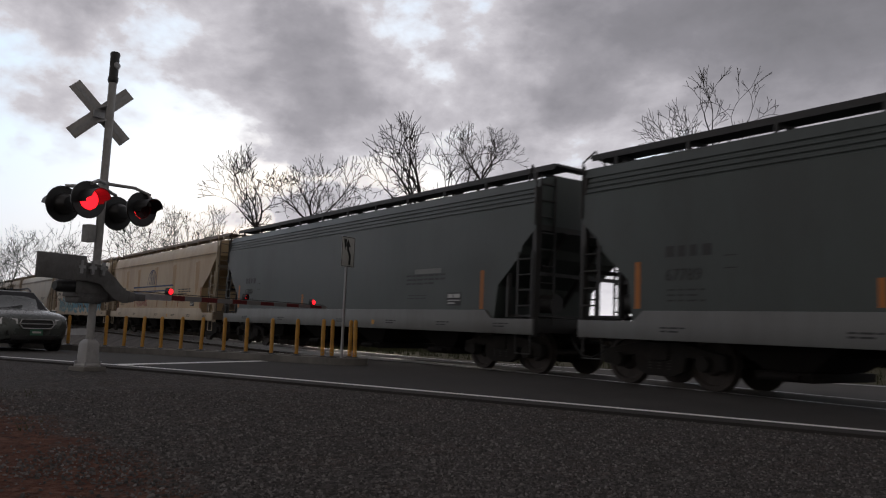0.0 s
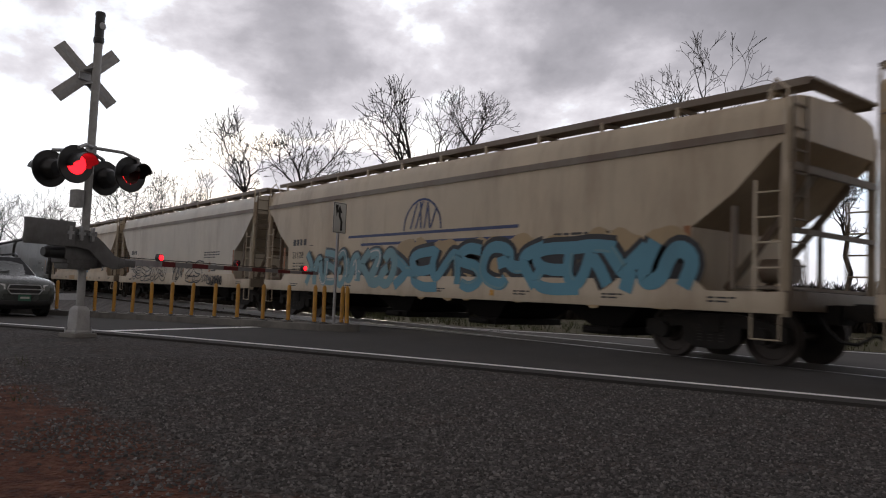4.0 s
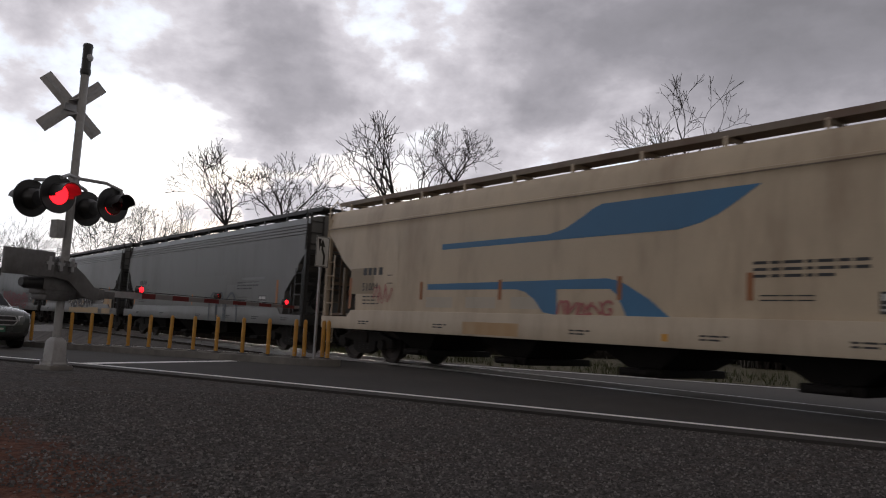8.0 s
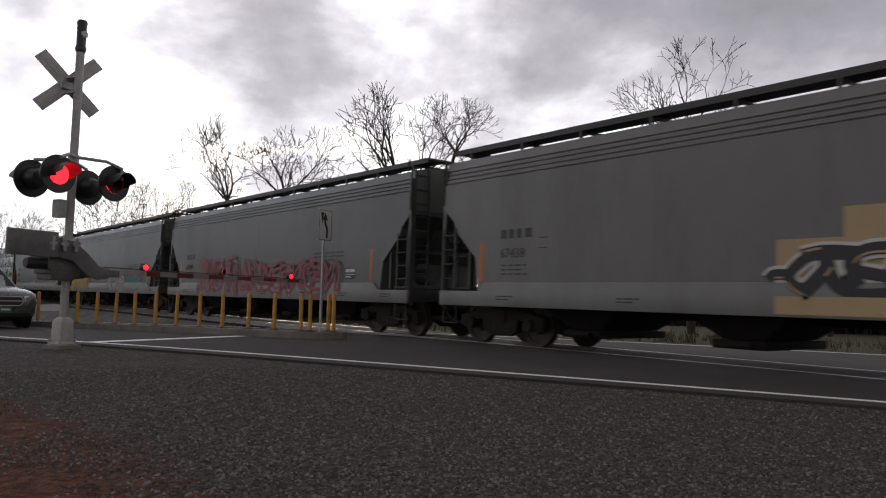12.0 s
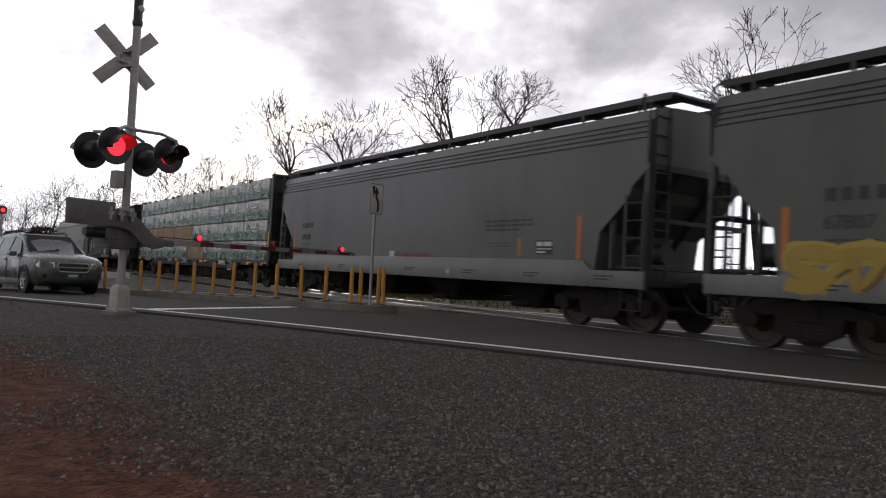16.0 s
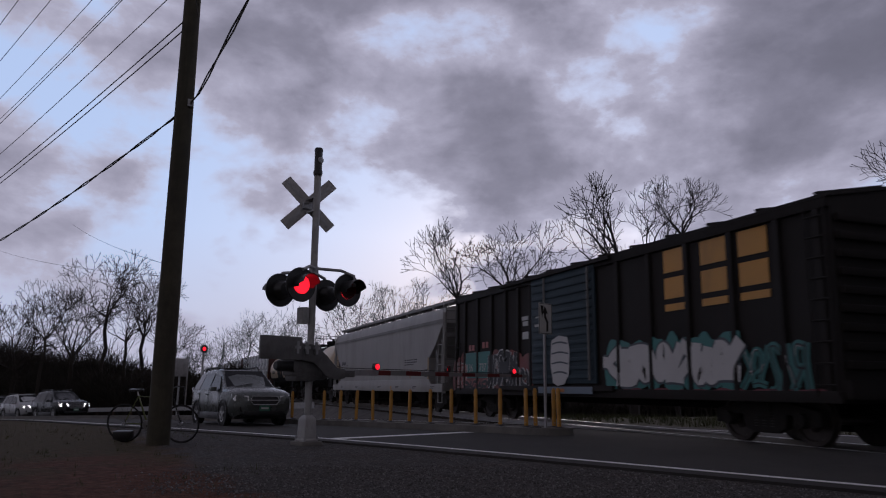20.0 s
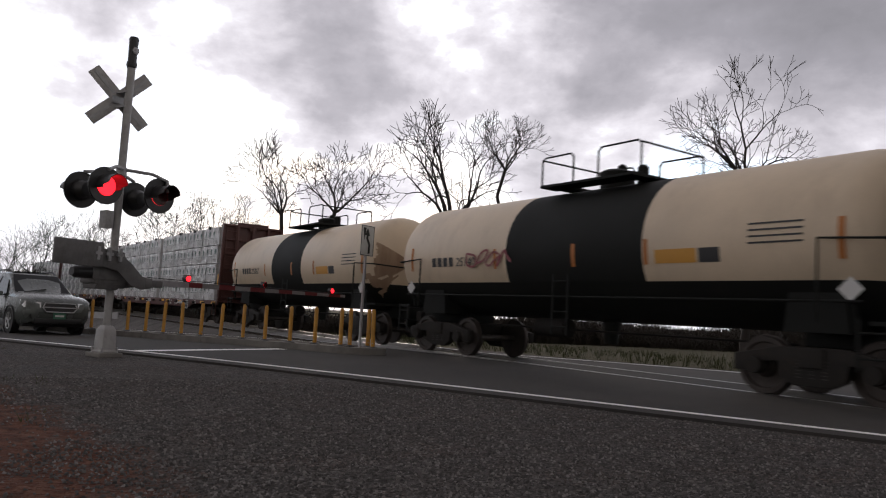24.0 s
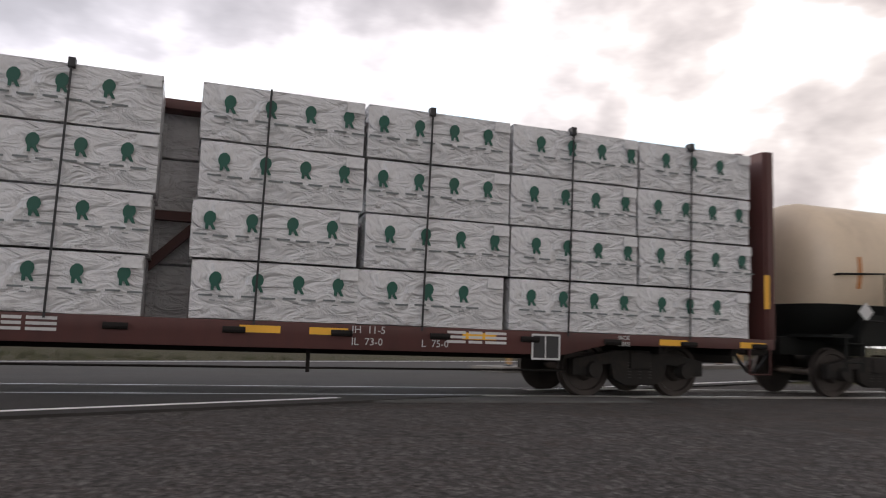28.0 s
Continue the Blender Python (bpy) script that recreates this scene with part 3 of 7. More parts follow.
paint("pale_patch", (0.20, 0.205, 0.20), amount=0.3)
paint("timber", (0.42, 0.28, 0.15), (0.25, 0.16, 0.08), 0.4)

# One wheel pair, one side frame and so on serve all the wagons.
_ws = Geo()
for _y in (-0.75, 0.75):
    _s = 1 if _y > 0 else -1
    _ws.spun([(_y - 0.07 * _s, 0.12), (_y - 0.07 * _s, 0.42), (_y - 0.055 * _s, 0.485), (_y - 0.03 * _s, 0.485), (_y - 0.028 * _s, 0.46), (_y + 0.065 * _s, 0.45), (_y + 0.065 * _s, 0.37), (_y + 0.03 * _s, 0.35), (_y + 0.02 * _s, 0.2), (_y + 0.07 * _s, 0.16), (_y + 0.07 * _s, 0.1)], "y", 28)
_ws.rod((0, -1.02, 0), (0, 1.02, 0), 0.075, None, 12)
for _i in range(3):
    _ws.box(0.06, -1.03, 0.0, 0.02, 0.02, 0.02)
WHEEL_MESH = _ws.mesh("wheelset")
WHEEL_MESH.materials.append(material("wheel", (0.06, 0.05, 0.045), 0.6, 0.5, var=0.35, scale=4, grain=40))
_sf = Geo()
_sf.prism([(-1.28, 0.36), (-1.28, 0.62), (-0.95, 0.68), (-0.45, 0.78), (0.45, 0.78), (0.95, 0.68), (1.28, 0.62), (1.28, 0.36), (1.0, 0.36), (0.95, 0.5), (0.55, 0.55), (0.5, 0.30), (0.28, 0.2), (-0.28, 0.2), (-0.5, 0.30), (-0.55, 0.55), (-0.95, 0.5), (-1.0, 0.36)], -0.08, 0.08)
SIDEFRAME = _sf.mesh("side_frame", 0.02)
SIDEFRAME.materials.append(M["bogie"])
_sp = Geo()
for _x in (-0.2, 0.0, 0.2):
    for _k in range(6):
        _sp.spun([(0.30 + 0.05 * _k, 0.075), (0.325 + 0.05 * _k, 0.09), (0.35 + 0.05 * _k, 0.075)], "z", 10, (_x, 0, 0))
SPRINGS = _sp.mesh("springs")
SPRINGS.materials.append(material("spring", (0.05, 0.045, 0.04), 0.7, 0.3, var=0.3))
BEARING = Geo().spun([(-0.1, 0.05), (-0.1, 0.13), (0.08, 0.14), (0.1, 0.1)], "y", 14).mesh("bearing")
BEARING.materials.append(M["bogie"])
BOLSTER = Geo().box(0, 0, 0.62, 0.4, 2.2, 0.3).mesh("bolster", 0.03)
BOLSTER.materials.append(M["bogie"])
_cp = Geo().box(0.25, 0, 0.88, 0.7, 0.22, 0.22).box(0.62, -0.06, 0.88, 0.26, 0.34, 0.28).box(0.72, 0.12, 0.88, 0.12, 0.12, 0.26)
COUPLER = _cp.mesh("coupler", 0.03)
COUPLER.materials.append(M["bogie"])
HOSE = Geo().tube([(0.0, -0.3, 0.85), (0.15, -0.32, 0.6), (0.35, -0.3, 0.42), (0.55, -0.22, 0.4), (0.75, -0.1, 0.55)], 0.03, 6).mesh("brake_hose")
HOSE.materials.append(M["black_paint"])


def running_gear(car, half, bogie_at):
    """Two bogies with their wheels, couplers and hoses under a wagon."""
    for sx in (-1, 1):
        bg = part("bogie", BOLSTER, None, car, at=pose(sx * bogie_at, 0, 0))
        for dx in (-0.9, 0.9):
            w = part("wheelset", WHEEL_MESH, None, bg, at=pose(dx, 0, 0.455))
            WHEELS.append((w, dx))
        for dy in (-0.98, 0.98):
            part("side_frame", SIDEFRAME, None, bg, at=pose(0, dy, 0))
            part("springs", SPRINGS, None, bg, at=pose(0, dy, 0))
            for dx in (-0.9, 0.9):
                part("bearing", BEARING, None, bg, at=pose(dx, dy * 1.08, 0.455))
        part("coupler", COUPLER, None, car, at=pose(sx * (half - 0.72), 0, 0, 0, 0, 0 if sx > 0 else 180))
        part("brake_hose", HOSE, None, car, at=pose(sx * (half - 0.72), 0, 0, 0, 0, 0 if sx > 0 else 180))


LOW = -0.12        # how far a body sits below its drawn height on its bogies


def settle(car):
    for o in car.children:
        o.matrix_basis = Matrix.Translation((0, 0, LOW)) @ o.matrix_basis


def ladder(x, y, z0, z1, w, n, r=0.016):
    g = Geo()
    for dx in (-w / 2, w / 2):
        g.bar((x + dx, y, z0), (x + dx, y, z1), 0.045, 0.02)
    for i in range(n):
        z = z0 + (z1 - z0) * (i + 0.5) / n
        g.rod((x - w / 2, y, z), (x + w / 2, y, z), r, None, 6)
    return g


FACE = -1.5        # the side of a wagon that is seen, in its own space


def decal(car, name, pts, mat, lift=0.006, label="", y=FACE):
    """A thin layer of paint on the seen side: a polygon in x and z."""
    return part(name, Geo().prism(pts, y - lift, y - lift + 0.003), mat, car, label)


def rect(x0, z0, x1, z1):
    return [(x0, z0), (x1, z0), (x1, z1), (x0, z1)]


def stencil(car, text, x, z, size, mat, y=FACE, lift=0.006):
    me = lettering(text, size)
    ob = part("stencil", me, mat, car, "painted number", at=pose(x, y - lift, z, 90, 0, 0))
    return ob


def bars(car, x, z, widths, h, mat, gap=0.03, y=FACE, lift=0.006, row=0.0):
    """A row of blocks in place of writing; fine print is one piece."""
    g = Geo()
    for w in widths:
        q = rect(x, z, x + w, z + h)
        if h > 0.15:
            part("stencil", Geo().prism(q, y - lift, y - lift + 0.003), mat, car, "painted block mark")
        else:
            g.prism(q, y - lift, y - lift + 0.003)
        x += w + gap
    if g.v:
        tagged(part("fine_print", g, mat, car, "rows of small painted print"), kind="stuff")


def blob(cx, cz, rx, rz, rnd, n=22, spiky=0.22):
    ph = [rnd.uniform(0, 6.3) for _ in range(4)]
    out = []
    for i in range(n):
        a = 2 * math.pi * i / n
        k = 1 + spiky * (math.sin(2 * a + ph[0]) * 0.6 + math.sin(3 * a + ph[1]) * 0.7 + math.sin(5 * a + ph[2]) * 0.5)
        sq = 1 / max(abs(math.cos(a)), abs(math.sin(a))) ** 0.6
        out.append((cx + rx * k * sq * math.cos(a), cz + rz * k * sq * math.sin(a)))
    return out


def ribbon(p, width, y, closed=True):
    """A thin sprayed line along the points p."""
    m = len(p)
    vs, fs = [], []
    for j in range(m):
        a, c = p[j - 1 if closed or j else 0], p[(j + 1) % m if closed or j < m - 1 else j]
        d = math.hypot(c[0] - a[0], c[1] - a[1]) or 1
        nx, nz = -(c[1] - a[1]) / d * width / 2, (c[0] - a[0]) / d * width / 2
        vs += [(p[j][0] + nx, y, p[j][1] + nz), (p[j][0] - nx, y, p[j][1] - nz)]
        if closed or j < m - 1:
            k = (j + 1) % m
            fs.append((2 * j, 2 * k, 2 * k + 1, 2 * j + 1))
    return Geo().add(vs, fs)


STROKES = (
    (((0.1, 0), (0.12, 0.8), (0.35, 1.0), (0.55, 0.75), (0.55, 0.1)), ((0.55, 0.75), (0.8, 1.0), (0.95, 0.7), (0.95, 0))),
    (((0.9, 0.9), (0.5, 1.0), (0.1, 0.8), (0.2, 0.55), (0.7, 0.45), (0.9, 0.25), (0.6, 0.0), (0.1, 0.1)),),
    (((0.15, 0.0), (0.12, 0.5), (0.15, 1.0)), ((0.15, 0.95), (0.75, 0.95), (0.9, 0.72), (0.65, 0.5), (0.2, 0.5)), ((0.3, 0.5), (0.6, 0.3), (0.95, 0.0))),
    (((0.05, 1.0), (0.3, 0.5), (0.5, 0.42), (0.9, 1.0)), ((0.5, 0.45), (0.48, 0.2), (0.4, 0.0))),
    (((0.85, 0.75), (0.6, 1.0), (0.2, 0.85), (0.1, 0.4), (0.35, 0.02), (0.8, 0.1), (0.9, 0.4), (0.5, 0.45)),),
    (((0.1, 0.85), (0.5, 1.0), (0.9, 0.85), (0.5, 0.45), (0.15, 0.1), (0.5, 0.0), (0.95, 0.12)),),
)


def rounded(p):
    """An open line with its corners worn off."""
    for _ in range(2):
        q = [p[0]]
        for a, c in zip(p, p[1:]):
            q += [(a[0] * 0.75 + c[0] * 0.25, a[1] * 0.75 + c[1] * 0.25), (a[0] * 0.25 + c[0] * 0.75, a[1] * 0.25 + c[1] * 0.75)]
        p = q + [p[-1]]
    return p


def rim(p, width):
    """The outline of a broad stroke along p."""
    left, right = [], []
    for j, q in enumerate(p):
        a, c = p[max(j - 1, 0)], p[min(j + 1, len(p) - 1)]
        d = math.hypot(c[0] - a[0], c[1] - a[1]) or 1
        nx, nz = -(c[1] - a[1]) / d * width / 2, (c[0] - a[0]) / d * width / 2
        left.append((q[0] + nx, q[1] + nz)), right.append((q[0] - nx, q[1] - nz))
    return left + right[::-1]


def graffiti(car, x0, x1, z0, z1, fill, outline, seed, n=6, second=None, glow=None, y=FACE, line=0.06, fat=0.30):
    """Sprayed interlocking broad strokes of no letters, each with an outline and some with a light fleck."""
    rnd = random.Random(seed)
    w, h = (x1 - x0) / n, z1 - z0
    last = None
    for i in range(n):
        pick = rnd.choice([k for k in range(len(STROKES)) if k != last])
        last = pick
        flip, over, slant, sink = rnd.choice((1, -1)), rnd.choice((1, -1)), rnd.uniform(-0.25, 0.35), rnd.uniform(-0.06, 0.06)
        bw, lie = min(w, h) * fat * rnd.uniform(0.85, 1.15), rnd.random() < 0.6
        if glow:
            part("graffiti", Geo().prism(blob(x0 + w * (i + 0.5), (z0 + z1) / 2, w * 0.56, h * 0.52, rnd, 26, 0.12), y - 0.005 - 0.001 * (i % 2), y - 0.002), M[glow], car, "sprayed graffiti background")
        for k, st in enumerate(STROKES[pick]):
            p = []
            for u, v in st:
                if lie:
                    u, v = v, u
                v = 0.5 + over * (v - 0.5)
                u = 0.5 + flip * 1.22 * (u - 0.5) + rnd.uniform(-0.13, 0.13) + slant * (v - 0.5)
                p.append((x0 + w * (i + u), z0 + bw / 2 + (h - bw) * min(1.0, max(0.0, v + sink + rnd.uniform(-0.07, 0.07)))))
            p = rounded(p)
            lift = y - 0.010 - 0.003 * k - 0.001 * (i % 2)
            if fill:
                part("graffiti", ribbon(p, bw + line, lift, False), M[outline], car, "sprayed graffiti outline")
                part("graffiti", ribbon(p, bw - line, lift - 0.011, False), M[fill], car, "sprayed graffiti stroke")
                if second and rnd.random() < 0.75:
                    q = rim(p, bw * 0.45)[:len(p)]
                    part("graffiti", ribbon(q[2:max(5, len(q) // 2)], bw * 0.13, lift - 0.021, False), M[second], car, "sprayed graffiti highlight")
            else:
                part("graffiti", ribbon(rim(p, bw), line, lift - 0.01), M[outline], car, "sprayed graffiti outline")


def dome_emblem(car, x0, x1, z0, z1):
    """A blue emblem: a half-round outline filled with slanting brush strokes."""
    cx, rx, h = (x0 + x1) / 2, (x1 - x0) / 2, z1 - z0
    arc = [(cx + rx * math.cos(math.pi * i / 18), z0 + h * math.sin(math.pi * i / 18)) for i in range(19)]
    part("emblem", ribbon(arc, 0.055, FACE - 0.008, False), M["navy_stripe"], car, "blue half-round emblem outline")
    for a, b in ((-0.62, -0.30), (-0.34, 0.02), (-0.05, -0.12), (0.12, 0.30), (0.42, 0.28), (0.46, 0.72)):
        top = z0 + h * 0.93 * math.sqrt(max(0.05, 1 - b * b))
        pts = [(cx + rx * a, z0 + 0.03), (cx + rx * (a * 0.6 + b * 0.4), z0 + (top - z0) * 0.45), (cx + rx * b, top)]
        part("emblem", ribbon(rounded(pts), 0.06, FACE - 0.0095, False), M["navy_stripe"], car, "blue brush stroke")


def scrawl(car, x0, x1, z0, z1, mat, seed, n=5, width=0.035, y=FACE, lift=0.012):
    """Thin looping sprayed lines."""
    rnd = random.Random(seed)
    w = (x1 - x0) / n
    for i in range(n):
        cx, cz = x0 + w * (i + 0.5), (z0 + z1) / 2
        pts = []
        p1, p2, k = rnd.uniform(0, 6.3), rnd.uniform(0, 6.3), rnd.choice((1, 2, 2))
        for j in range(25):
            a = j / 24 * 2 * math.pi * rnd.choice((0.98, 1.0))
            pts.append((cx + w * 0.52 * math.sin(a + p1) + 0.08 * w * math.sin(3 * a), cz + (z1 - z0) * 0.5 * math.sin(k * a + p2) * (0.75 + 0.25 * math.sin(a))))
        part("graffiti", ribbon(pts, width, y - lift - 0.001 * (i % 3), False), M[mat], car, "thin sprayed scrawl")


HOPPER = {}


def hopper_shell(half, grooves):
    """The rounded body of a covered hopper wagon; its low corners are cut back along the slope sheets."""
    e = half - 0.62
    if grooves:
        stations = [(-e, 3.14), (-e + 0.40, 2.80), (-e + 0.46, 2.60), (-e + 1.15, 1.98), (-e + 1.25, 1.26)]
    else:
        stations = [(-e, 3.60), (-e + 0.3, 3.36), (-e + 0.88, 2.79), (-e + 1.6, 2.30), (-e + 1.65, 1.26)]
    stations += [(-e + 1.6 + (2 * e - 3.2) * i / 10, 1.26) for i in range(1, 10)]
    stations += [(-x, z) for x, z in stations[4::-1]]
    rings = []
    sec = [(-1.5, 3.50), (-1.5, 3.63)]
    if grooves:
        for i in range(4):
            z = 3.65 + 0.10 * i
            sec += [(-1.50 + 0.018 * i, z), (-1.468 + 0.018 * i, z + 0.018), (-1.468 + 0.018 * i, z + 0.032), (-1.487 + 0.018 * i, z + 0.05)]
    else:
        sec += [(-1.52, 3.69), (-1.52, 3.74), (-1.48, 3.755), (-1.45, 3.98), (-1.42, 4.08)]
    sec += [(-1.36, 4.19), (-1.15, 4.26), (-0.8, 4.30), (-0.4, 4.32)]
    sec = [(-1.5, 0.0)] + sec + [(0, 4.33)] + [(-y, z) for y, z in sec[::-1]] + [(1.5, 0.0)]
    for x, zl in stations:
        rings.append([(x, y, max(z, zl)) for y, z in sec])
    return Geo().loft(rings).mesh("hopper_body", 0.0, 0.5)


def covered_hopper(front, back, body, sill, frame_mat, label, grooves=True, walkway=None, bays=4):
    length = front - back
    half = length / 2
    e = half - 0.62
    car = thing("covered_hopper_car", label, "freight car", group="cars of the freight train")
    TRAIN.append((car, (front + back) / 2))
    key = (round(length, 2), grooves)
    if key not in HOPPER:
        HOPPER[key] = hopper_shell(half, grooves)
    me = HOPPER[key].copy()
    part("hopper_body", me, M[body], car)
    fm, sm = M[frame_mat], M[sill]
    for sy in (-1, 1):
        g = Geo().prism([(-e, 0.94), (e, 0.94), (e, 1.26), (e - 1.3, 1.26), (e - 1.5, 1.44), (-e + 1.5, 1.44), (-e + 1.3, 1.26), (-e, 1.26)], sy * 1.52 - 0.03, sy * 1.52 + 0.03)
        part("side_sill", g, sm, car, bevel=0.01)
    part("centre_sill", Geo().box(0, 0, 0.95, 2 * e + 0.4, 0.6, 0.3), M["underframe"], car)
    # discharge bays
    for i in range(bays):
        x = (i - (bays - 1) / 2) * (2 * e - 5.6) / (bays - 0.4)
        w = (2 * e - 6.0) / bays * 0.48
        g = Geo().loft([[(x - w, -1.35, 1.27), (x + w, -1.35, 1.27), (x + w, 1.35, 1.27), (x - w, 1.35, 1.27)], [(x - 0.35, -0.9, 0.55), (x + 0.35, -0.9, 0.55), (x + 0.35, 0.9, 0.55), (x - 0.35, 0.9, 0.55)]])
        part("discharge_bay", g, M["underframe"], car)
        part("outlet_gate", Geo().box(x, 0, 0.47, 0.9, 2.1, 0.14).rod((x - 0.3, -1.15, 0.47), (x + 0.3, -1.15, 0.47), 0.06), M["underframe"], car, bevel=0.01)
    # ends: corner posts, crossbar, platform, ladders, slope-sheet braces
    for sx in (-1, 1):
        for sy in (-1, 1):
            part("corner_post", Geo().box(sx * (e - 0.05), sy * 1.44, 2.45, 0.12, 0.1, 3.1), fm if grooves else sm, car, bevel=0.01)
            part("brace", Geo().bar((sx * (e - 0.9), sy * 1.4, 1.3), (sx * (e - 0.9), sy * 1.4, 2.6), 0.06, 0.1), fm, car)
            part("side_ladder", ladder(sx * (e - 0.28), sy * 1.53, 1.05, 2.66 if grooves else 2.95, 0.42, 5), fm if grooves else sm, car)
            part("stirrup", Geo().tube([(sx * (e - 0.1), sy * 1.5, 1.02), (sx * (e - 0.1), sy * 1.5, 0.55), (sx * (e - 0.55), sy * 1.5, 0.55), (sx * (e - 0.55), sy * 1.5, 1.02)], 0.018), fm if grooves else sm, car)
        part("end_sill", Geo().box(sx * (e - 0.06), 0, 1.14, 0.16, 3.0, 0.3), fm, car, bevel=0.01)
        part("end_platform", Geo().box(sx * (e - 0.5), 0, 1.33, 0.9, 2.6, 0.05), fm, car)
        part("end_crossbar", Geo().box(sx * (e - 0.02), 0, 2.2, 0.06, 2.9, 0.08).box(sx * (e - 0.02), 0, 3.16, 0.07, 2.9, 0.12), fm, car)
        part("end_ladder", Geo().add(*_turn(ladder(0, 0, 1.15, 4.25, 0.42, 9), sx * (e + 0.03), -1.2)), fm, car)
        for y in (-0.6, 0.6):
            part("slope_rib", Geo().bar((sx * (e - 0.05), y, 3.1), (sx * (e - 1.5), y, 1.3), 0.06, 0.12), fm, car)
        part("brake_cylinder" if sx > 0 else "brake_reservoir", Geo().rod((sx * (e - 0.9), -0.5, 1.62), (sx * (e - 0.35), -0.5, 1.62), 0.2, None, 14), fm, car)
    if not grooves:
        # the wide band paints the lip's cast shadow; the thin one is a seam
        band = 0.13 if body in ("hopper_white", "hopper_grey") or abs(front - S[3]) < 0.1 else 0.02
        part("eaves_seam", Geo().prism(rect(-e + 0.02, 3.685 - band / 2, e - 0.02, 3.685 + band / 2), -1.528, -1.49), fm, car, "dark seam below the eaves, broad where it paints the lip's shadow")
        for i in range(1, 5):
            x = -e + 2 * e * i / 5
            part("side_seam", Geo().box(x, -1.5005, 2.5, 0.012, 0.006, 2.1), M[body], car)
    # walkways and hatches on the roof
    wm = M[walkway or "frame_dark"]
    for sy in (-1, 1):
        part("roof_walkway", Geo().box(0, sy * 0.82, 4.50, 2 * e + 0.2, 0.56, 0.06).box(0, sy * 1.1, 4.48, 2 * e + 0.2, 0.03, 0.12), wm, car)
    n = 11
    for i in range(n):
        x = -e + 0.5 + (2 * e - 1.0) * i / (n - 1)
        part("walkway_bracket", Geo().box(x, 0, 4.42, 0.06, 2.2, 0.07).box(x, -1.1, 4.32, 0.06, 0.05, 0.26).box(x, 1.1, 4.32, 0.06, 0.05, 0.26), sm if not grooves else wm, car)
    part("hatch_cover", Geo().box(0, 0, 4.40, 2 * e - 1.6, 0.56, 0.14), wm, car, bevel=0.03)
    for sx in (-1, 1):
        part("end_walkway", Geo().box(sx * (e + 0.02), 0, 4.5, 0.3, 2.2, 0.05), wm, car)
        part("grab_rail", Geo().tube([(sx * (e - 0.5), -1.3, 4.1), (sx * (e - 0.25), -1.42, 4.5), (sx * (e - 0.02), -1.5, 4.3), (sx * (e - 0.02), -1.52, 3.2)], 0.022), fm if grooves else sm, car)
    settle(car)
    running_gear(car, half, e - 1.5)
    part("brake_rod", Geo().rod((-e + 3, -0.95, 0.85), (e - 3, -0.95, 0.8), 0.02).rod((-e + 3, 0.95, 0.85), (e - 3, 0.95, 0.8), 0.02), M["underframe"], car)
    return car, e


def _turn(g, x, y):
    """A ladder's mesh turned to face along x, moved to x, y."""
    return [(x + b, y + a, c) for a, b, c in g.v], g.f


def marks(car, e, mark, number, col, orange="reflector", strips=(), panel=2.95):
    """Reporting mark as plain blocks, its number, fine print and reflector strips."""
    m = M[col]
    for k, w in enumerate((0.17, 0.15, 0.13, 0.17)[:mark]):
        bars(car, -e + 1.95 + 0.235 * k, 2.23, [w], 0.19, m)
    if number:
        stencil(car, number, -e + 1.93, 1.83, 0.29, m)
    for k in range(3):
        bars(car, -e + 1.98, 1.66 - 0.09 * k, [0.16, 0.12, 0.2, 0.1][: 4 - k % 2], 0.03, m, 0.05)
    bars(car, -e + 3.05, 2.2, [0.22], 0.02, m), bars(car, -e + 3.05, 2.0, [0.22], 0.02, m)
    for k in range(3):
        bars(car, e - 4.7, 2.14 - 0.1 * k, [0.22, 0.14, 0.28, 0.1, 0.24, 0.16, 0.2][: 7 - 2 * (k == 2)], 0.045, m, 0.05)
    for k in range(2):
        bars(car, e - 4.6, 1.66 - 0.07 * k, [0.3, 0.2, 0.24], 0.02, m, 0.03)
    decal(car, "reflector", rect(-e + 1.30, 1.36, -e + 1.42, 2.18), M[orange], label="orange reflector strip")
    decal(car, "reflector", rect(e - 1.75, 1.34, e - 1.62, 2.2), M[orange], label="orange reflector strip")
    for x in strips:
        decal(car, "reflector", rect(x, 1.38, x + 0.1, 1.78), M[orange], label="orange reflector strip")
    decal(car, "stencil", rect(e - panel, 1.42, e - panel + 0.52, 1.72), M["stencil_black"], label="black test panel")
    for x0, z0, x1, z1 in ((0.03, 1.60, 0.22, 1.69), (0.25, 1.60, 0.49, 1.69), (0.03, 1.53, 0.49, 1.55), (0.03, 1.46, 0.3, 1.49)):
        decal(car, "stencil", rect(e - panel + x0, z0, e - panel + x1, z1), M["stencil_white"], 0.009)
    # small print along the sill
    for x in (-0.78, -0.42, 0.05, 0.36, 0.62, 0.86):
        for k in range(2):
            bars(car, x * e, 1.02 - 0.06 * k, [0.12, 0.2, 0.1][: 3 - k], 0.028, M["stencil_black"], 0.03, -1.552, 0.002)
    decal(car, "stencil", rect(0.28 * e, 0.92, 0.28 * e + 0.12, 1.04), M["stencil_yellow" if col == "stencil_black" else col], label="small painted square", y=-1.552)


# where the couplings stand at the start, front to back
S = [8.0, -10.3, -28.8, -46.9, -66.1, -84.4, -103.0, -121.5, -139.9, -158.1, -176.2, -194.5, -218.2, -236.2, -255.8, -269.7, -283.3, -307.1, -330.8, -354.5]


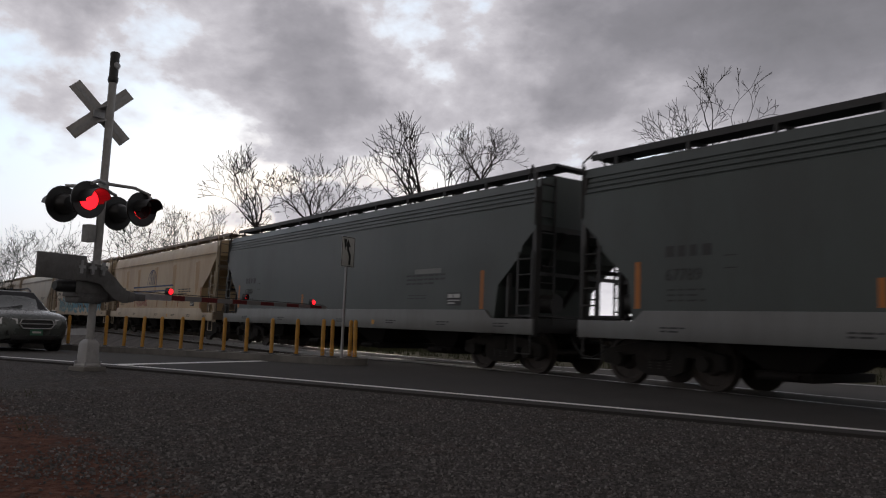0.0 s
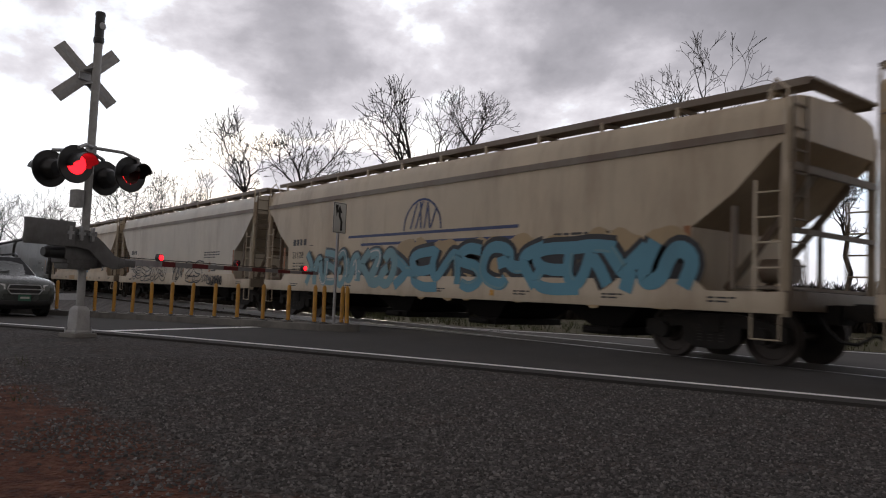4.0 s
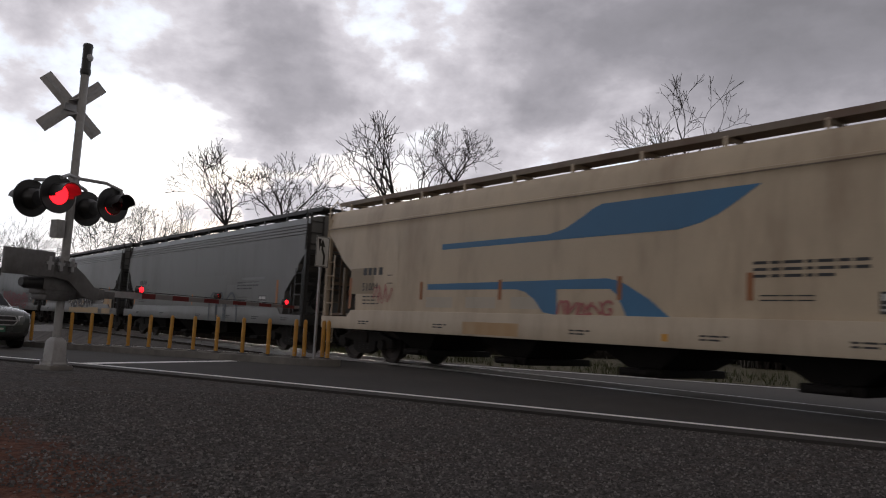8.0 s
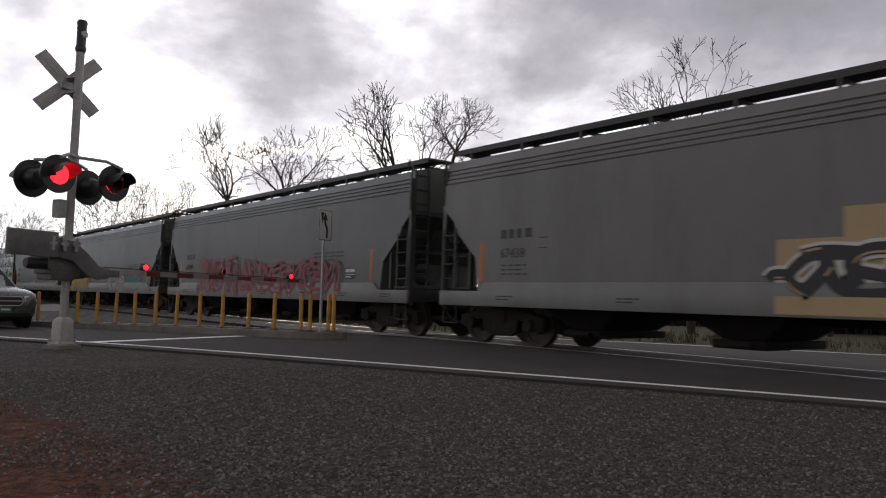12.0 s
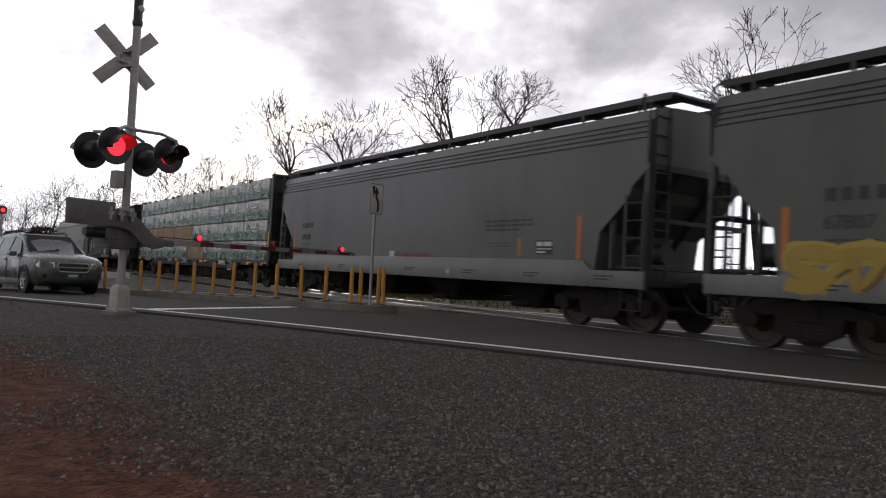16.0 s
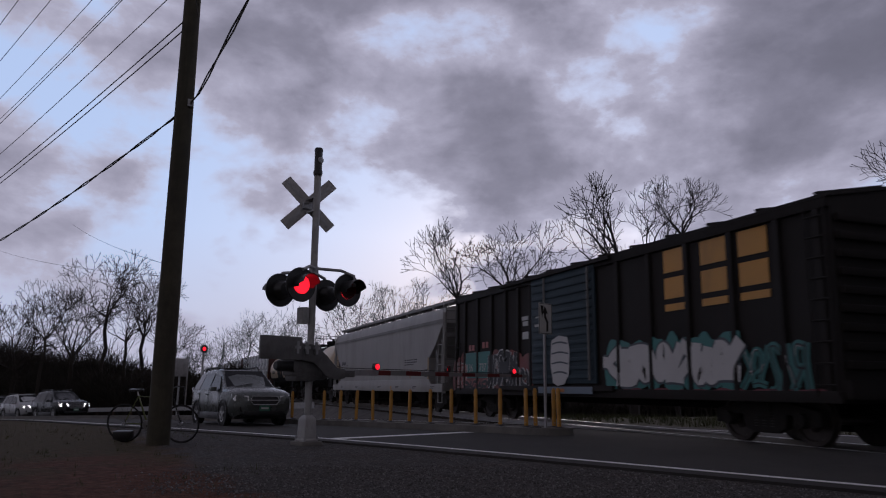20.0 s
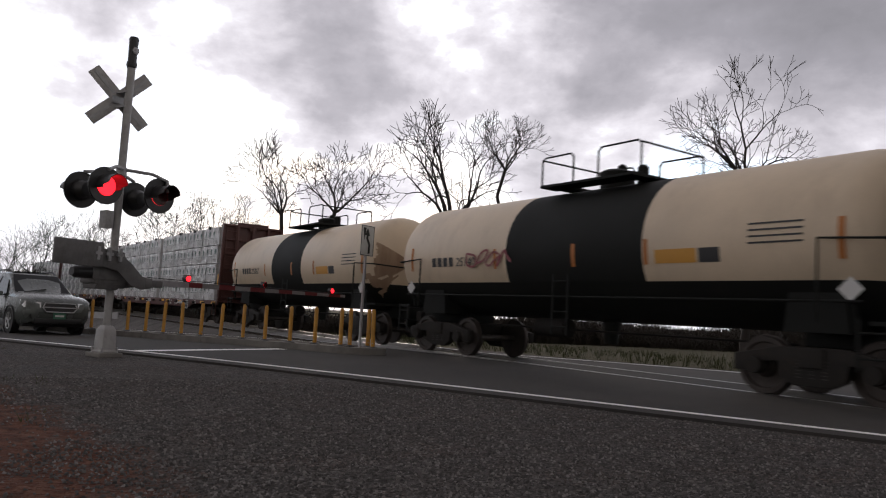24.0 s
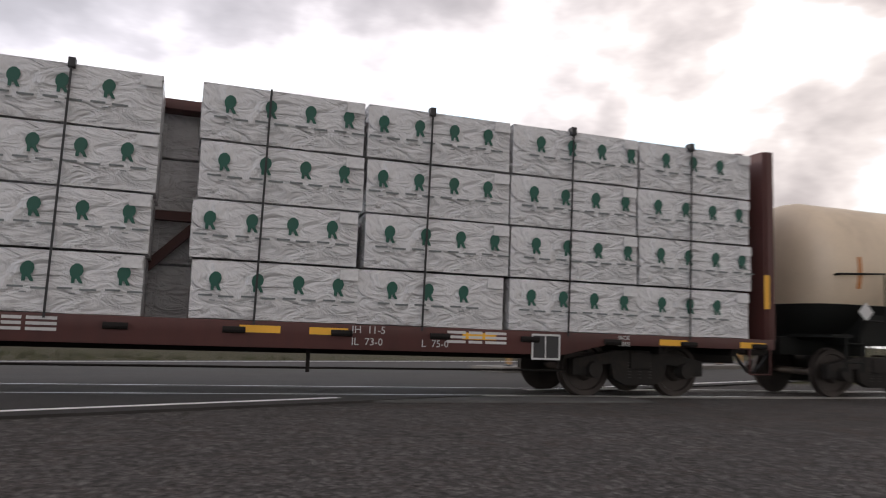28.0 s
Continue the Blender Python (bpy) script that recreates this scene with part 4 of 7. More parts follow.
def build_hoppers():
    dark = "dark grey covered hopper car, grimy, with orange reflector strips"
    beige = "weathered beige covered hopper car"
    c, e = covered_hopper(S[0], S[1], "hopper_teal", "sill_dark", "frame_dark", dark)
    marks(c, e, 4, "67789", "stencil_black", strips=(-3.2, 4.6))
    c, e = covered_hopper(S[1], S[2], "hopper_teal", "sill_dark", "frame_dark", dark)
    marks(c, e, 4, "67867", "stencil_black", strips=(-2.0,))
    decal(c, "patch", rect(4.3, 2.20, 5.4, 2.32), M["pale_patch"])
    # two beige wagons with a blue emblem over two lines
    for k, num in ((2, "42522"), (3, "51128")):
        c, e = covered_hopper(S[k], S[k + 1], "hopper_tan" if k == 2 else "hopper_beige", "sill_light", "frame_beige", beige + " with a blue emblem and lines", False, "frame_beige")
        marks(c, e, 4, num, "stencil_black", "rust_strip", (-3.6, 0.46, 2.02, 3.71) if k == 2 else ())
        dome_emblem(c, -1.35 if k == 2 else -0.9, 0.24 if k == 2 else 0.63, 2.45, 3.2)
        a, b = (-3.95, 2.92) if k == 2 else (-3.63, 3.28)
        decal(c, "stripe", rect(a, 2.35, b, 2.42), M["navy_stripe"])
        decal(c, "stripe", rect(a + (0 if k == 2 else 0.7), 2.12, b, 2.19), M["navy_stripe"])
        if k == 2:
            graffiti(c, -3.2, -1.2, 1.42, 2.08, None, "spray_pink", 5, 5, line=0.035, fat=0.16)
            for x, h in ((-3.3, 1.25), (-0.2, 0.9), (2.7, 1.5), (5.9, 1.1), (-5.6, 0.8)):
                decal(c, "rust_stain", [(x, 3.3), (x + 0.5, 3.35), (x + 0.42, 3.3 - h), (x + 0.2, 3.2 - h * 1.2), (x + 0.08, 3.3 - h)], M["rust_wash"], 0.0035, "thin run of rust")
        else:
            graffiti(c, -5.9, -1.2, 0.86, 2.1, "spray_aqua", "spray_slate", 11, 8, "spray_white", None, FACE - 0.035, 0.06, 0.5)
            graffiti(c, -1.2, 7.4, 0.88, 2.15, "spray_blue", "spray_black", 12, 10, "spray_aqua", "tan_patch", FACE - 0.035, 0.10, 0.44)
    c, e = covered_hopper(S[4], S[5], "hopper_white", "sill_light", "frame_beige", "dirty white covered hopper car with thin sprayed scrawls", False, "frame_beige")
    marks(c, e, 4, "51351", "stencil_black", "rust_strip", (1.38, 4.44), 3.9)
    Y = FACE - 0.05
    graffiti(c, -5.95, -4.7, 0.98, 1.84, None, "spray_black", 21, 2, None, None, Y, 0.045, 0.2)
    graffiti(c, -4.5, -0.7, 0.92, 1.9, None, "spray_black", 22, 5, None, None, Y, 0.045, 0.24)
    graffiti(c, 0.2, 1.5, 1.02, 1.8, None, "spray_black", 25, 3, None, None, Y, 0.045, 0.15)
    graffiti(c, 1.9, 3.9, 0.92, 1.85, None, "spray_black", 26, 2, None, None, Y, 0.05, 0.3)
    scrawl(c, 3.9, 4.5, 0.92, 1.3, "spray_black", 24, 2, 0.04, Y)
    graffiti(c, 4.6, 6.0, 0.88, 1.25, None, "spray_black", 23, 8, None, None, Y, 0.05, 0.05)
    # a wagon with a large blue swoosh
    c, e = covered_hopper(S[5], S[6], "hopper_beige", "sill_light", "frame_beige", beige + " with a large blue swoosh", False, "frame_beige")
    decal(c, "patch", rect(-e + 1.35, 1.75, -e + 2.45, 2.42), M["brown_patch"], 0.003)
    marks(c, e, 4, "51004", "stencil_black", "rust_strip", ())
    for x in (-4.25, -1.57, 1.47, 3.88):
        decal(c, "reflector", rect(x, 1.6, x + 0.1, 2.02), M["rust_strip"], 0.011, label="rust-brown reflector strip")
    decal(c, "swoosh", [(-3.5, 2.87), (-0.23, 2.88), (0.2, 2.96), (0.61, 3.15), (0.85, 3.28), (1.07, 3.36), (4.1, 3.38), (3.66, 3.11), (3.4, 2.97), (3.08, 2.85), (2.67, 2.77), (-0.23, 2.76), (-3.5, 2.74)], M["blue_stripe"], label="blue painted swoosh")
    decal(c, "swoosh", [(-3.97, 1.96), (1.24, 1.99), (1.5, 1.94), (1.68, 1.86), (2.15, 1.61), (2.54, 1.32), (1.67, 1.32), (1.58, 1.5), (1.44, 1.71), (1.31, 1.8), (-3.97, 1.83)], M["blue_stripe"], label="blue painted swoosh")
    decal(c, "swoosh", [(-1.19, 1.84), (0.04, 1.84), (0.06, 1.31), (-0.3, 1.36), (-0.54, 1.61), (-0.8, 1.76)], M["blue_stripe"], label="blue painted swoosh")
    scrawl(c, -6.2, -5.4, 1.5, 2.0, "spray_pink", 31, 3, 0.025)
    graffiti(c, 0.1, 1.4, 1.3, 1.6, None, "spray_pink", 32, 5, line=0.025, fat=0.1)
    for x in (-4.0, -2.6, -1.2):
        decal(c, "patch", rect(x, 1.42, x + 0.95, 1.66), M["pale_wash"], 0.0045, "pale painted-out patch")
    decal(c, "rust_stain", rect(-2.6, 0.86, -0.9, 1.12), M["rust_wash"], 0.055, "rusty patch on the sill")
    # grey wagons with graffiti of several kinds
    for k, num in ((6, "66843"), (7, "67438"), (8, "67860"), (9, "67807"), (10, "67670")):
        body = "hopper_mid" if k in (6, 7) else "hopper_dark"
        c, e = covered_hopper(S[k], S[k + 1], body, "sill_dark", "frame_dark", {6: "grey covered hopper car with painted-out patches", 7: "dark grey covered hopper car with tan patches and black graffiti", 8: "dark grey covered hopper car with red outline graffiti", 9: "grey covered hopper car with yellow graffiti", 10: dark}[k])
        marks(c, e, 4, num, "stencil_black", strips={6: (-0.2,), 8: (-3.62,), 10: (5.0,)}.get(k, ()))
        if k == 6:
            for q in (rect(-4.3, 1.45, -2.6, 2.0), rect(-0.5, 1.28, 3.0, 2.45), rect(3.1, 1.3, 5.2, 2.1)):
                decal(c, "patch", q, M["grey_wash"], 0.004, "slightly paler painted-out patch")
            decal(c, "patch", rect(4.3, 2.25, 6.0, 2.33), M["pale_patch"]), decal(c, "patch", rect(4.4, 2.12, 5.7, 2.16), M["pale_patch"])
            for x0, x1 in ((1.75, 2.35), (2.45, 3.0), (3.2, 4.1)):
                arch = rounded([(x0, 0.84), (x0 - 0.05, 1.5), ((x0 + x1) / 2 - 0.1, 1.82), ((x0 + x1) / 2 + 0.15, 1.8), (x1, 1.4), (x1 + 0.08, 0.84)])
                part("graffiti", ribbon(arch, 0.09, FACE - 0.06, False), M["spray_slate"], c, "grey sprayed arch")
        if k == 7:
            for q in (rect(-0.75, 0.86, 0.2, 1.95), rect(0.2, 0.86, 3.4, 2.37), rect(4.45, 1.75, 5.75, 2.12), rect(6.05, 0.86, 7.5, 1.93), rect(3.4, 0.86, 5.35, 1.15)):
                decal(c, "patch", q, M["tan_patch"], 0.058 if q[2][1] < 1.2 else 0.004, "tan painted-out patch")
            decal(c, "patch", rect(-0.75, 0.86, 3.4, 1.12), M["tan_patch"], 0.058, "tan painted-out patch"), decal(c, "patch", rect(6.05, 0.86, 7.5, 1.12), M["tan_patch"], 0.058, "tan painted-out patch")
            for j in range(3):
                decal(c, "patch", rect(4.6 + 0.1 * j, 1.98 + 0.13 * j, 6.3 - 0.15 * j, 2.04 + 0.13 * j), M["grey_wash"], 0.008)
            graffiti(c, -0.8, 4.1, 1.0, 1.95, "spray_black", "spray_white", 44, 9, "tan_patch", None, FACE - 0.03, 0.05, 0.42)
        if k == 8:
            graffiti(c, -4.95, 0.4, 0.9, 2.25, None, "spray_red", 47, 8, None, None, FACE - 0.05, 0.085, 0.3)
            graffiti(c, 0.5, 5.2, 0.93, 2.05, None, "spray_red", 48, 7, None, None, FACE - 0.05, 0.085, 0.3)
        if k == 9:
            graffiti(c, -7.0, -3.3, 0.84, 1.66, "spray_ochre", "spray_yellow", 51, 6, "spray_black", "spray_yellow", FACE - 0.035, 0.05, 0.42)
            graffiti(c, 0.65, 3.3, 0.84, 1.75, "spray_grey", "spray_white", 54, 4, "spray_pink", None, FACE - 0.035, 0.04, 0.34)
            graffiti(c, 3.7, 5.5, 1.1, 1.66, "spray_teal", "spray_teal", 52, 3)
        if k == 10:
            decal(c, "patch", rect(-0.5, 1.2, -0.25, 1.48), M["stencil_white"])
            graffiti(c, -0.1, 1.7, 1.18, 1.45, None, "spray_red", 55, 6, line=0.03, fat=0.1)
    # pale grey wagon with smooth sides
    c, e = covered_hopper(S[13], S[14], "hopper_grey", "hopper_grey", "frame_grey", "pale grey covered hopper car", False, "frame_grey")
    marks(c, e, 4, "58461", "stencil_black", "ochre_strip", (5.2,), 2.1)


build_hoppers()


def build_boxcar():
    front, back = S[12], S[13]
    half = (front - back) / 2
    e = half - 0.75
    car = thing("boxcar", "dark brown ribbed boxcar with graffiti and a grey-blue sliding door", "freight car", group="cars of the freight train")
    TRAIN.append((car, (front + back) / 2))
    br = M["box_brown"]
    part("boxcar_body", Geo().loft([[(x, -1.47, 0.85), (x, -1.47, 4.25), (x, 0, 4.5), (x, 1.47, 4.25), (x, 1.47, 0.85)] for x in (-e, e)]), br, car)
    part("roof", Geo().loft([[(x, -1.56, 4.22), (x, -1.56, 4.28), (x, 0, 4.56), (x, 1.56, 4.28), (x, 1.56, 4.22), (x, 0, 4.5)] for x in (-e - 0.06, e + 0.06)]), br, car)
    for i in range(13):
        x = -e + 0.2 + (2 * e - 0.4) * i / 12
        part("roof_rib", Geo().bar((x, -1.54, 4.32), (x, 0, 4.6), 0.1, 0.05).bar((x, 0, 4.6), (x, 1.54, 4.32), 0.1, 0.05), br, car)
    ribs = [-8.3, -7.45, -6.33, -5.2, -4.15, -3.25, -2.45, 2.05, 3.3, 4.6, 5.9, 7.1, 8.0]
    for x in ribs:
        if abs(x) > e:
            x = math.copysign(e - 0.06, x)
        part("side_post", Geo().box(x, -1.5, 2.6, 0.14, 0.09, 3.3), br, car, bevel=0.015)
    for z in (0.88, 4.15):
        part("side_rail", Geo().box(0, -1.5, z, 2 * e, 0.1, 0.2), br, car, bevel=0.015)
    door = part("sliding_door", Geo().box(-0.6, -1.53, 2.65, 3.4, 0.06, 3.05), M["box_door"], car, "faded blue-grey corrugated sliding door", bevel=0.01)
    for i in range(13):
        part("door_rib", Geo().box(-0.6, -1.575, 1.3 + 0.225 * i, 3.2, 0.05, 0.1), M["box_door"], door, bevel=0.015)
    part("door_bar", Geo().rod((0.9, -1.63, 1.2), (0.9, -1.63, 4.1), 0.03).rod((-1.4, -1.63, 1.2), (-1.4, -1.63, 4.1), 0.03), M["frame_grey"], car)
    part("door_track", Geo().box(-1.2, -1.6, 1.0, 6.2, 0.1, 0.12).box(-1.2, -1.6, 4.2, 6.2, 0.1, 0.1), br, car)
    for sx in (-1, 1):
        for i in range(9):
            part("end_rib", Geo().box(sx * (e + 0.04), 0, 1.4 + 0.31 * i, 0.09, 2.8, 0.14), br, car, bevel=0.03)
        part("side_ladder", ladder(sx * (e - 0.28), -1.56, 0.9, 2.6 if sx < 0 else 4.1, 0.42, 5 if sx < 0 else 9), br, car)
        part("end_sill", Geo().box(sx * e, 0, 1.0, 0.25, 2.95, 0.3), br, car)
    part("floor_frame", Geo().box(0, 0, 0.92, 2 * e, 2.6, 0.28).box(0, 0, 0.75, 2 * e - 3, 0.6, 0.3), M["underframe"], car)
    running_gear(car, half, e - 2.2)
    # big yellow owner's mark as plain shapes, each over a bar
    for i, x in enumerate((3.82, 5.02, 6.1)):
        w, z = 0.74, 2.82
        y0 = FACE + 0.02
        shp = [rect(x, z + 0.70, x + w, z + 1.20), rect(x, z + 0.12, x + w, z + 0.58)]
        g = Geo()
        for k, q in enumerate(shp + [rect(x, z - 0.15, x + w, z + 0.0)]):
            g.prism(q, FACE + 0.015 - 0.0007 * k, FACE + 0.03)
        part("owner_mark", g, M["stencil_yellow"], car, "large faded yellow painted mark")
    bars(car, -7.15, 2.27, [0.2, 0.2], 0.2, M["spray_pink"], 0.08, FACE + 0.02)
    bars(car, -6.0, 2.32, [0.2, 0.2], 0.2, M["spray_pink"], 0.08, FACE + 0.02)
    for x, z, w, h2 in ((-3.05, 3.02, 0.4, 0.12), (-3.0, 2.85, 0.34, 0.14), (-3.02, 2.45, 0.38, 0.22), (-2.0, 3.0, 0.4, 0.08), (-2.05, 2.75, 0.4, 0.1)):
        part("notice", Geo().prism(rect(x, z, x + w, z + h2), FACE - (0.08 if x > -2.2 else -0.015), FACE - (0.077 if x > -2.2 else -0.02)), M["stencil_white"], car, "white notice")
    Y = FACE + 0.01
    for x, num in ((-7.35, "136"), (-6.25, "737")):
        decal(car, "patch", rect(x, 1.32, x + 0.95, 2.2), M["spray_teal"], 0.0, "teal paint patch", Y - 0.036)
        stencil(car, num, x + 0.1, 1.55, 0.38, M["spray_white"], Y - 0.036)
    cloud = random.Random(60)
    for i in range(9):
        part("graffiti", Geo().prism(blob(-8.0 + 0.66 * i, 1.45 + 0.1 * (i % 2), 0.48, 0.62, cloud, 26, 0.16), Y - 0.030 - 0.0008 * (i % 3), Y - 0.026), M["spray_red_faded"], car, "faded red sprayed background")
    graffiti(car, -8.15, -7.3, 0.85, 2.0, "spray_pink", "spray_white", 61, 3, "spray_black", None, Y - 0.03, 0.04, 0.4)
    graffiti(car, -7.4, -5.2, 0.80, 1.30, "spray_black", "spray_pink", 67, 6, None, None, Y - 0.03, 0.04, 0.4)
    graffiti(car, -5.3, -3.5, 0.85, 2.2, "spray_black", "spray_white", 66, 5, "spray_white", None, Y - 0.03, 0.045, 0.62)
    graffiti(car, -4.7, -3.3, 1.2, 2.1, "spray_black", "spray_white", 69, 4, None, None, Y - 0.036, 0.04, 0.55)
    graffiti(car, -3.4, -2.6, 0.85, 1.7, "spray_black", "spray_white", 70, 2, None, None, Y - 0.03, 0.04, 0.4)
    # a white sprayed figure on the door, as plain shapes
    D = FACE - 0.10
    part("graffiti", Geo().prism([(-1.0, 1.15), (-0.75, 1.06), (-0.4, 1.1), (-0.15, 1.35), (-0.08, 2.0), (-0.2, 2.35), (-0.65, 2.42), (-1.05, 2.3), (-1.12, 1.7)], D - 0.004, D), M["spray_white"], car, "white sprayed plain shape")
    for z, x0, x1 in ((2.2, -1.02, -0.2), (1.93, -1.05, -0.15), (1.66, -1.05, -0.18), (1.4, -0.98, -0.22)):
        part("graffiti", ribbon(rounded([(x0, z), ((x0 + x1) / 2, z + 0.05), (x1, z - 0.02)]), 0.045, D - 0.006, False), M["spray_slate"], car, "thin dark sprayed line")
    decal(car, "door_stripe", rect(-1.75, 0.86, 1.05, 1.04), M["spray_slate_blue"], 0.0, "pale blue strip at the foot of the door", FACE - 0.155)
    decal(car, "reflector", rect(-0.75, 0.90, -0.3, 0.99), M["reflector"], 0.0, "amber reflector", FACE - 0.165)
    graffiti(car, 1.5, 6.0, 0.98, 2.1, "spray_white", "spray_slate", 64, 8, None, "spray_teal", Y - 0.03, 0.05, 0.62)
    graffiti(car, 6.1, 7.6, 0.9, 1.85, "spray_black", "spray_teal", 65, 5, "spray_white", None, Y - 0.03, 0.06, 0.3)
    scrawl(car, 1.5, 8.0, 0.84, 0.98, "spray_maroon", 66, 9, 0.10, Y - 0.03)


build_boxcar()


def tank_car(front, back, number, label, band, stained=False):
    half = (front - back) / 2
    e = half - 0.6
    car = thing("tank_car", label, "tank car", group="cars of the freight train")
    TRAIN.append((car, (front + back) / 2))
    R, cz = 1.42, 2.42
    n = 40

    def ring(x, r):
        return [(x, r * math.sin(2 * math.pi * i / n), cz + r * math.cos(2 * math.pi * i / n)) for i in range(n)]

    cap = [(0.0, 0.25), (0.05, 0.7), (0.15, 1.08), (0.31, 1.3), (0.5, 1.39), (0.66, R)]
    prof = [(x - e - 0.25, r) for x, r in cap] + [(band[0], R), (band[1], R)] + [(e - 0.28 - x, r) for x, r in cap[::-1]]
    g = Geo().loft([ring(x, r) for x, r in prof])
    me = g.mesh("tank", 0, 0.5)
    bm = bmesh.new()
    bm.from_mesh(me)
    bmesh.ops.bisect_plane(bm, geom=bm.verts[:] + bm.edges[:] + bm.faces[:], plane_co=(0, 0, 1.76), plane_no=(0, 0, 1))
    bm.to_mesh(me)
    bm.free()
    me.materials.append(M["tank_cream"]), me.materials.append(M["tank_black"])
    for p in me.polygons:
        c = p.center
        if band[0] - 0.01 < c.x < band[1] + 0.01 or c.z < 1.76:
            p.material_index = 1
    part("tank", me, None, car)
    if stained:
        # a ragged rusty stain over the shoulder of the end
        g, xs = Geo(), [e - 0.29 - 0.03 * i for i in range(34)]
        for i in range(33):
            for k in range(44):
                mid, turn = e - 0.29 - 0.03 * (i + 0.5), 200 + 2.2 * k
                f = noise.noise(Vector((mid * 2.6, turn * 0.05, 1))) + 0.6 * noise.noise(Vector((mid * 9, turn * 0.15, 4)))
                if f + 0.75 - abs(mid - e + 0.36) * 2.3 - abs(turn - 262) / 62 < 0:
                    continue
                q = []
                for x, a in ((xs[i], turn - 1.1), (xs[i], turn + 1.1), (xs[i + 1], turn + 1.1), (xs[i + 1], turn - 1.1)):
                    u = e - 0.28 - x
                    j = max(n for n in range(len(cap)) if cap[n][0] <= u + 1e-6)
                    r = R if j == len(cap) - 1 else cap[j][1] + (cap[j + 1][1] - cap[j][1]) * (u - cap[j][0]) / (cap[j + 1][0] - cap[j][0])
                    q.append((x + 0.006, (r + 0.006) * math.sin(radians(a)), cz + (r + 0.006) * math.cos(radians(a))))
                g.add(q, [(0, 1, 2, 3)])
        part("rust_stain", g, M["rust_tank"], car, "ragged brown rust stain")
    dome = part("manway", Geo().spun([(3.75, 0.35), (4.05, 0.36), (4.12, 0.38), (4.16, 0.38), (4.22, 0.25)], "z", 20), M["tank_black"], car)
    part("valve", Geo().spun([(4.15, 0.1), (4.32, 0.1), (4.36, 0.05)], "z", 10, (0.05, 0.1, 0)), M["tank_black"], dome)
    part("valve", Geo().spun([(3.8, 0.12), (4.2, 0.12), (4.25, 0.07)], "z", 10, (0.7, 0, 0)), M["tank_black"], car)
    part("platform", Geo().box(0, -0.75, 3.86, 2.6, 0.5, 0.05).box(0, 0.75, 3.86, 2.6, 0.5, 0.05).box(-1.05, 0, 3.88, 0.45, 1.9, 0.05).box(1.05, 0, 3.88, 0.45, 1.9, 0.05), M["tank_black"], car)
    for x0, x1 in ((-1.3, -0.35), (0.35, 1.45)):
        rail = Geo()
        for y in (-0.95, 0.95):
            rail.tube([(x0, y, 3.86), (x0, y, 4.42), (x0 + 0.08, y, 4.5), (x1 - 0.08, y, 4.5), (x1, y, 4.42), (x1, y, 3.86)], 0.022)
        rail.rod((x0 if x0 < 0 else x1, -0.95, 4.46), (x0 if x0 < 0 else x1, 0.95, 4.46), 0.022)
        part("guard_rail", rail, M["tank_black"], car)
    part("side_ladder", ladder(0.0, -1.52, 0.7, 1.9, 0.42, 4), M["tank_black"], car)
    for sx in (-1, 1):
        part("stub_sill", Geo().box(sx * (half - 1.5), 0, 0.95, 2.2, 0.7, 0.35), M["tank_black"], car, bevel=0.02)
        part("saddle", Geo().prism([(sx * (e - 1.9), 1.0), (sx * (e - 0.9), 1.0), (sx * (e - 1.0), 1.7), (sx * (e - 1.8), 1.7)], -1.15, 1.15), M["tank_black"], car)
        part("end_platform", Geo().box(sx * (half - 0.9), 0, 1.16, 0.5, 2.7, 0.06), M["tank_black"], car)
        part("handrail", Geo().tube([(sx * (e - 1.2), -1.5, 1.15), (sx * (e - 1.2), -1.5, 2.35), (sx * (half - 0.75), -1.45, 2.3), (sx * (half - 0.72), 0, 2.25), (sx * (half - 0.75), 1.45, 2.3), (sx * (e - 1.2), 1.5, 2.35), (sx * (e - 1.2), 1.5, 1.15)], 0.022), M["tank_black"], car)
        part("step_ladder", ladder(sx * (half - 1.05), -1.45, 0.5, 1.2, 0.4, 2), M["tank_black"], car)
        # diamond placard
        x = sx * (e - 0.75)
        part("placard", Geo().prism([(x - 0.18, 1.62), (x, 1.44), (x + 0.18, 1.62), (x, 1.80)], -1.46, -1.45), M["stencil_white"], car, "white diamond placard")
        part("placard_frame", Geo().bar((x, -1.3, 1.16), (x, -1.44, 1.5), 0.1, 0.02), M["tank_black"], car)
    part("side_rail", Geo().rod((-e + 0.6, -1.47, 1.45), (e - 0.6, -1.47, 1.45), 0.02), M["tank_black"], car)
    part("outlet", Geo().spun([(0.55, 0.14), (1.0, 0.2), (1.1, 0.3)], "z", 14), M["tank_black"], car)
    part("brake_rod", Geo().rod((-e + 2, -0.5, 0.8), (e - 2, -0.5, 0.8), 0.02), M["underframe"], car)
    part("brake_reservoir", Geo().rod((-1.6, -0.55, 0.82), (-0.7, -0.55, 0.82), 0.2, None, 14), M["underframe"], car)
    running_gear(car, half, half - 2.1)
    Y = -R - 0.01

    def flat(name, x0, z0, x1, z1, mat, label="", lift=0.0):
        """A patch wrapped on the barrel between two heights."""
        q = []
        for i in range(5):
            z = z0 + (z1 - z0) * i / 4
            y = -math.sqrt(max(0.0, (R + 0.006 + lift) ** 2 - (z - cz) ** 2))
            q.append([(x0, y, z), (x1, y, z)])
        gg = Geo().add([p for r in q for p in r], [(2 * i, 2 * i + 1, 2 * i + 3, 2 * i + 2) for i in range(4)])
        part(name, gg, mat, car, label)

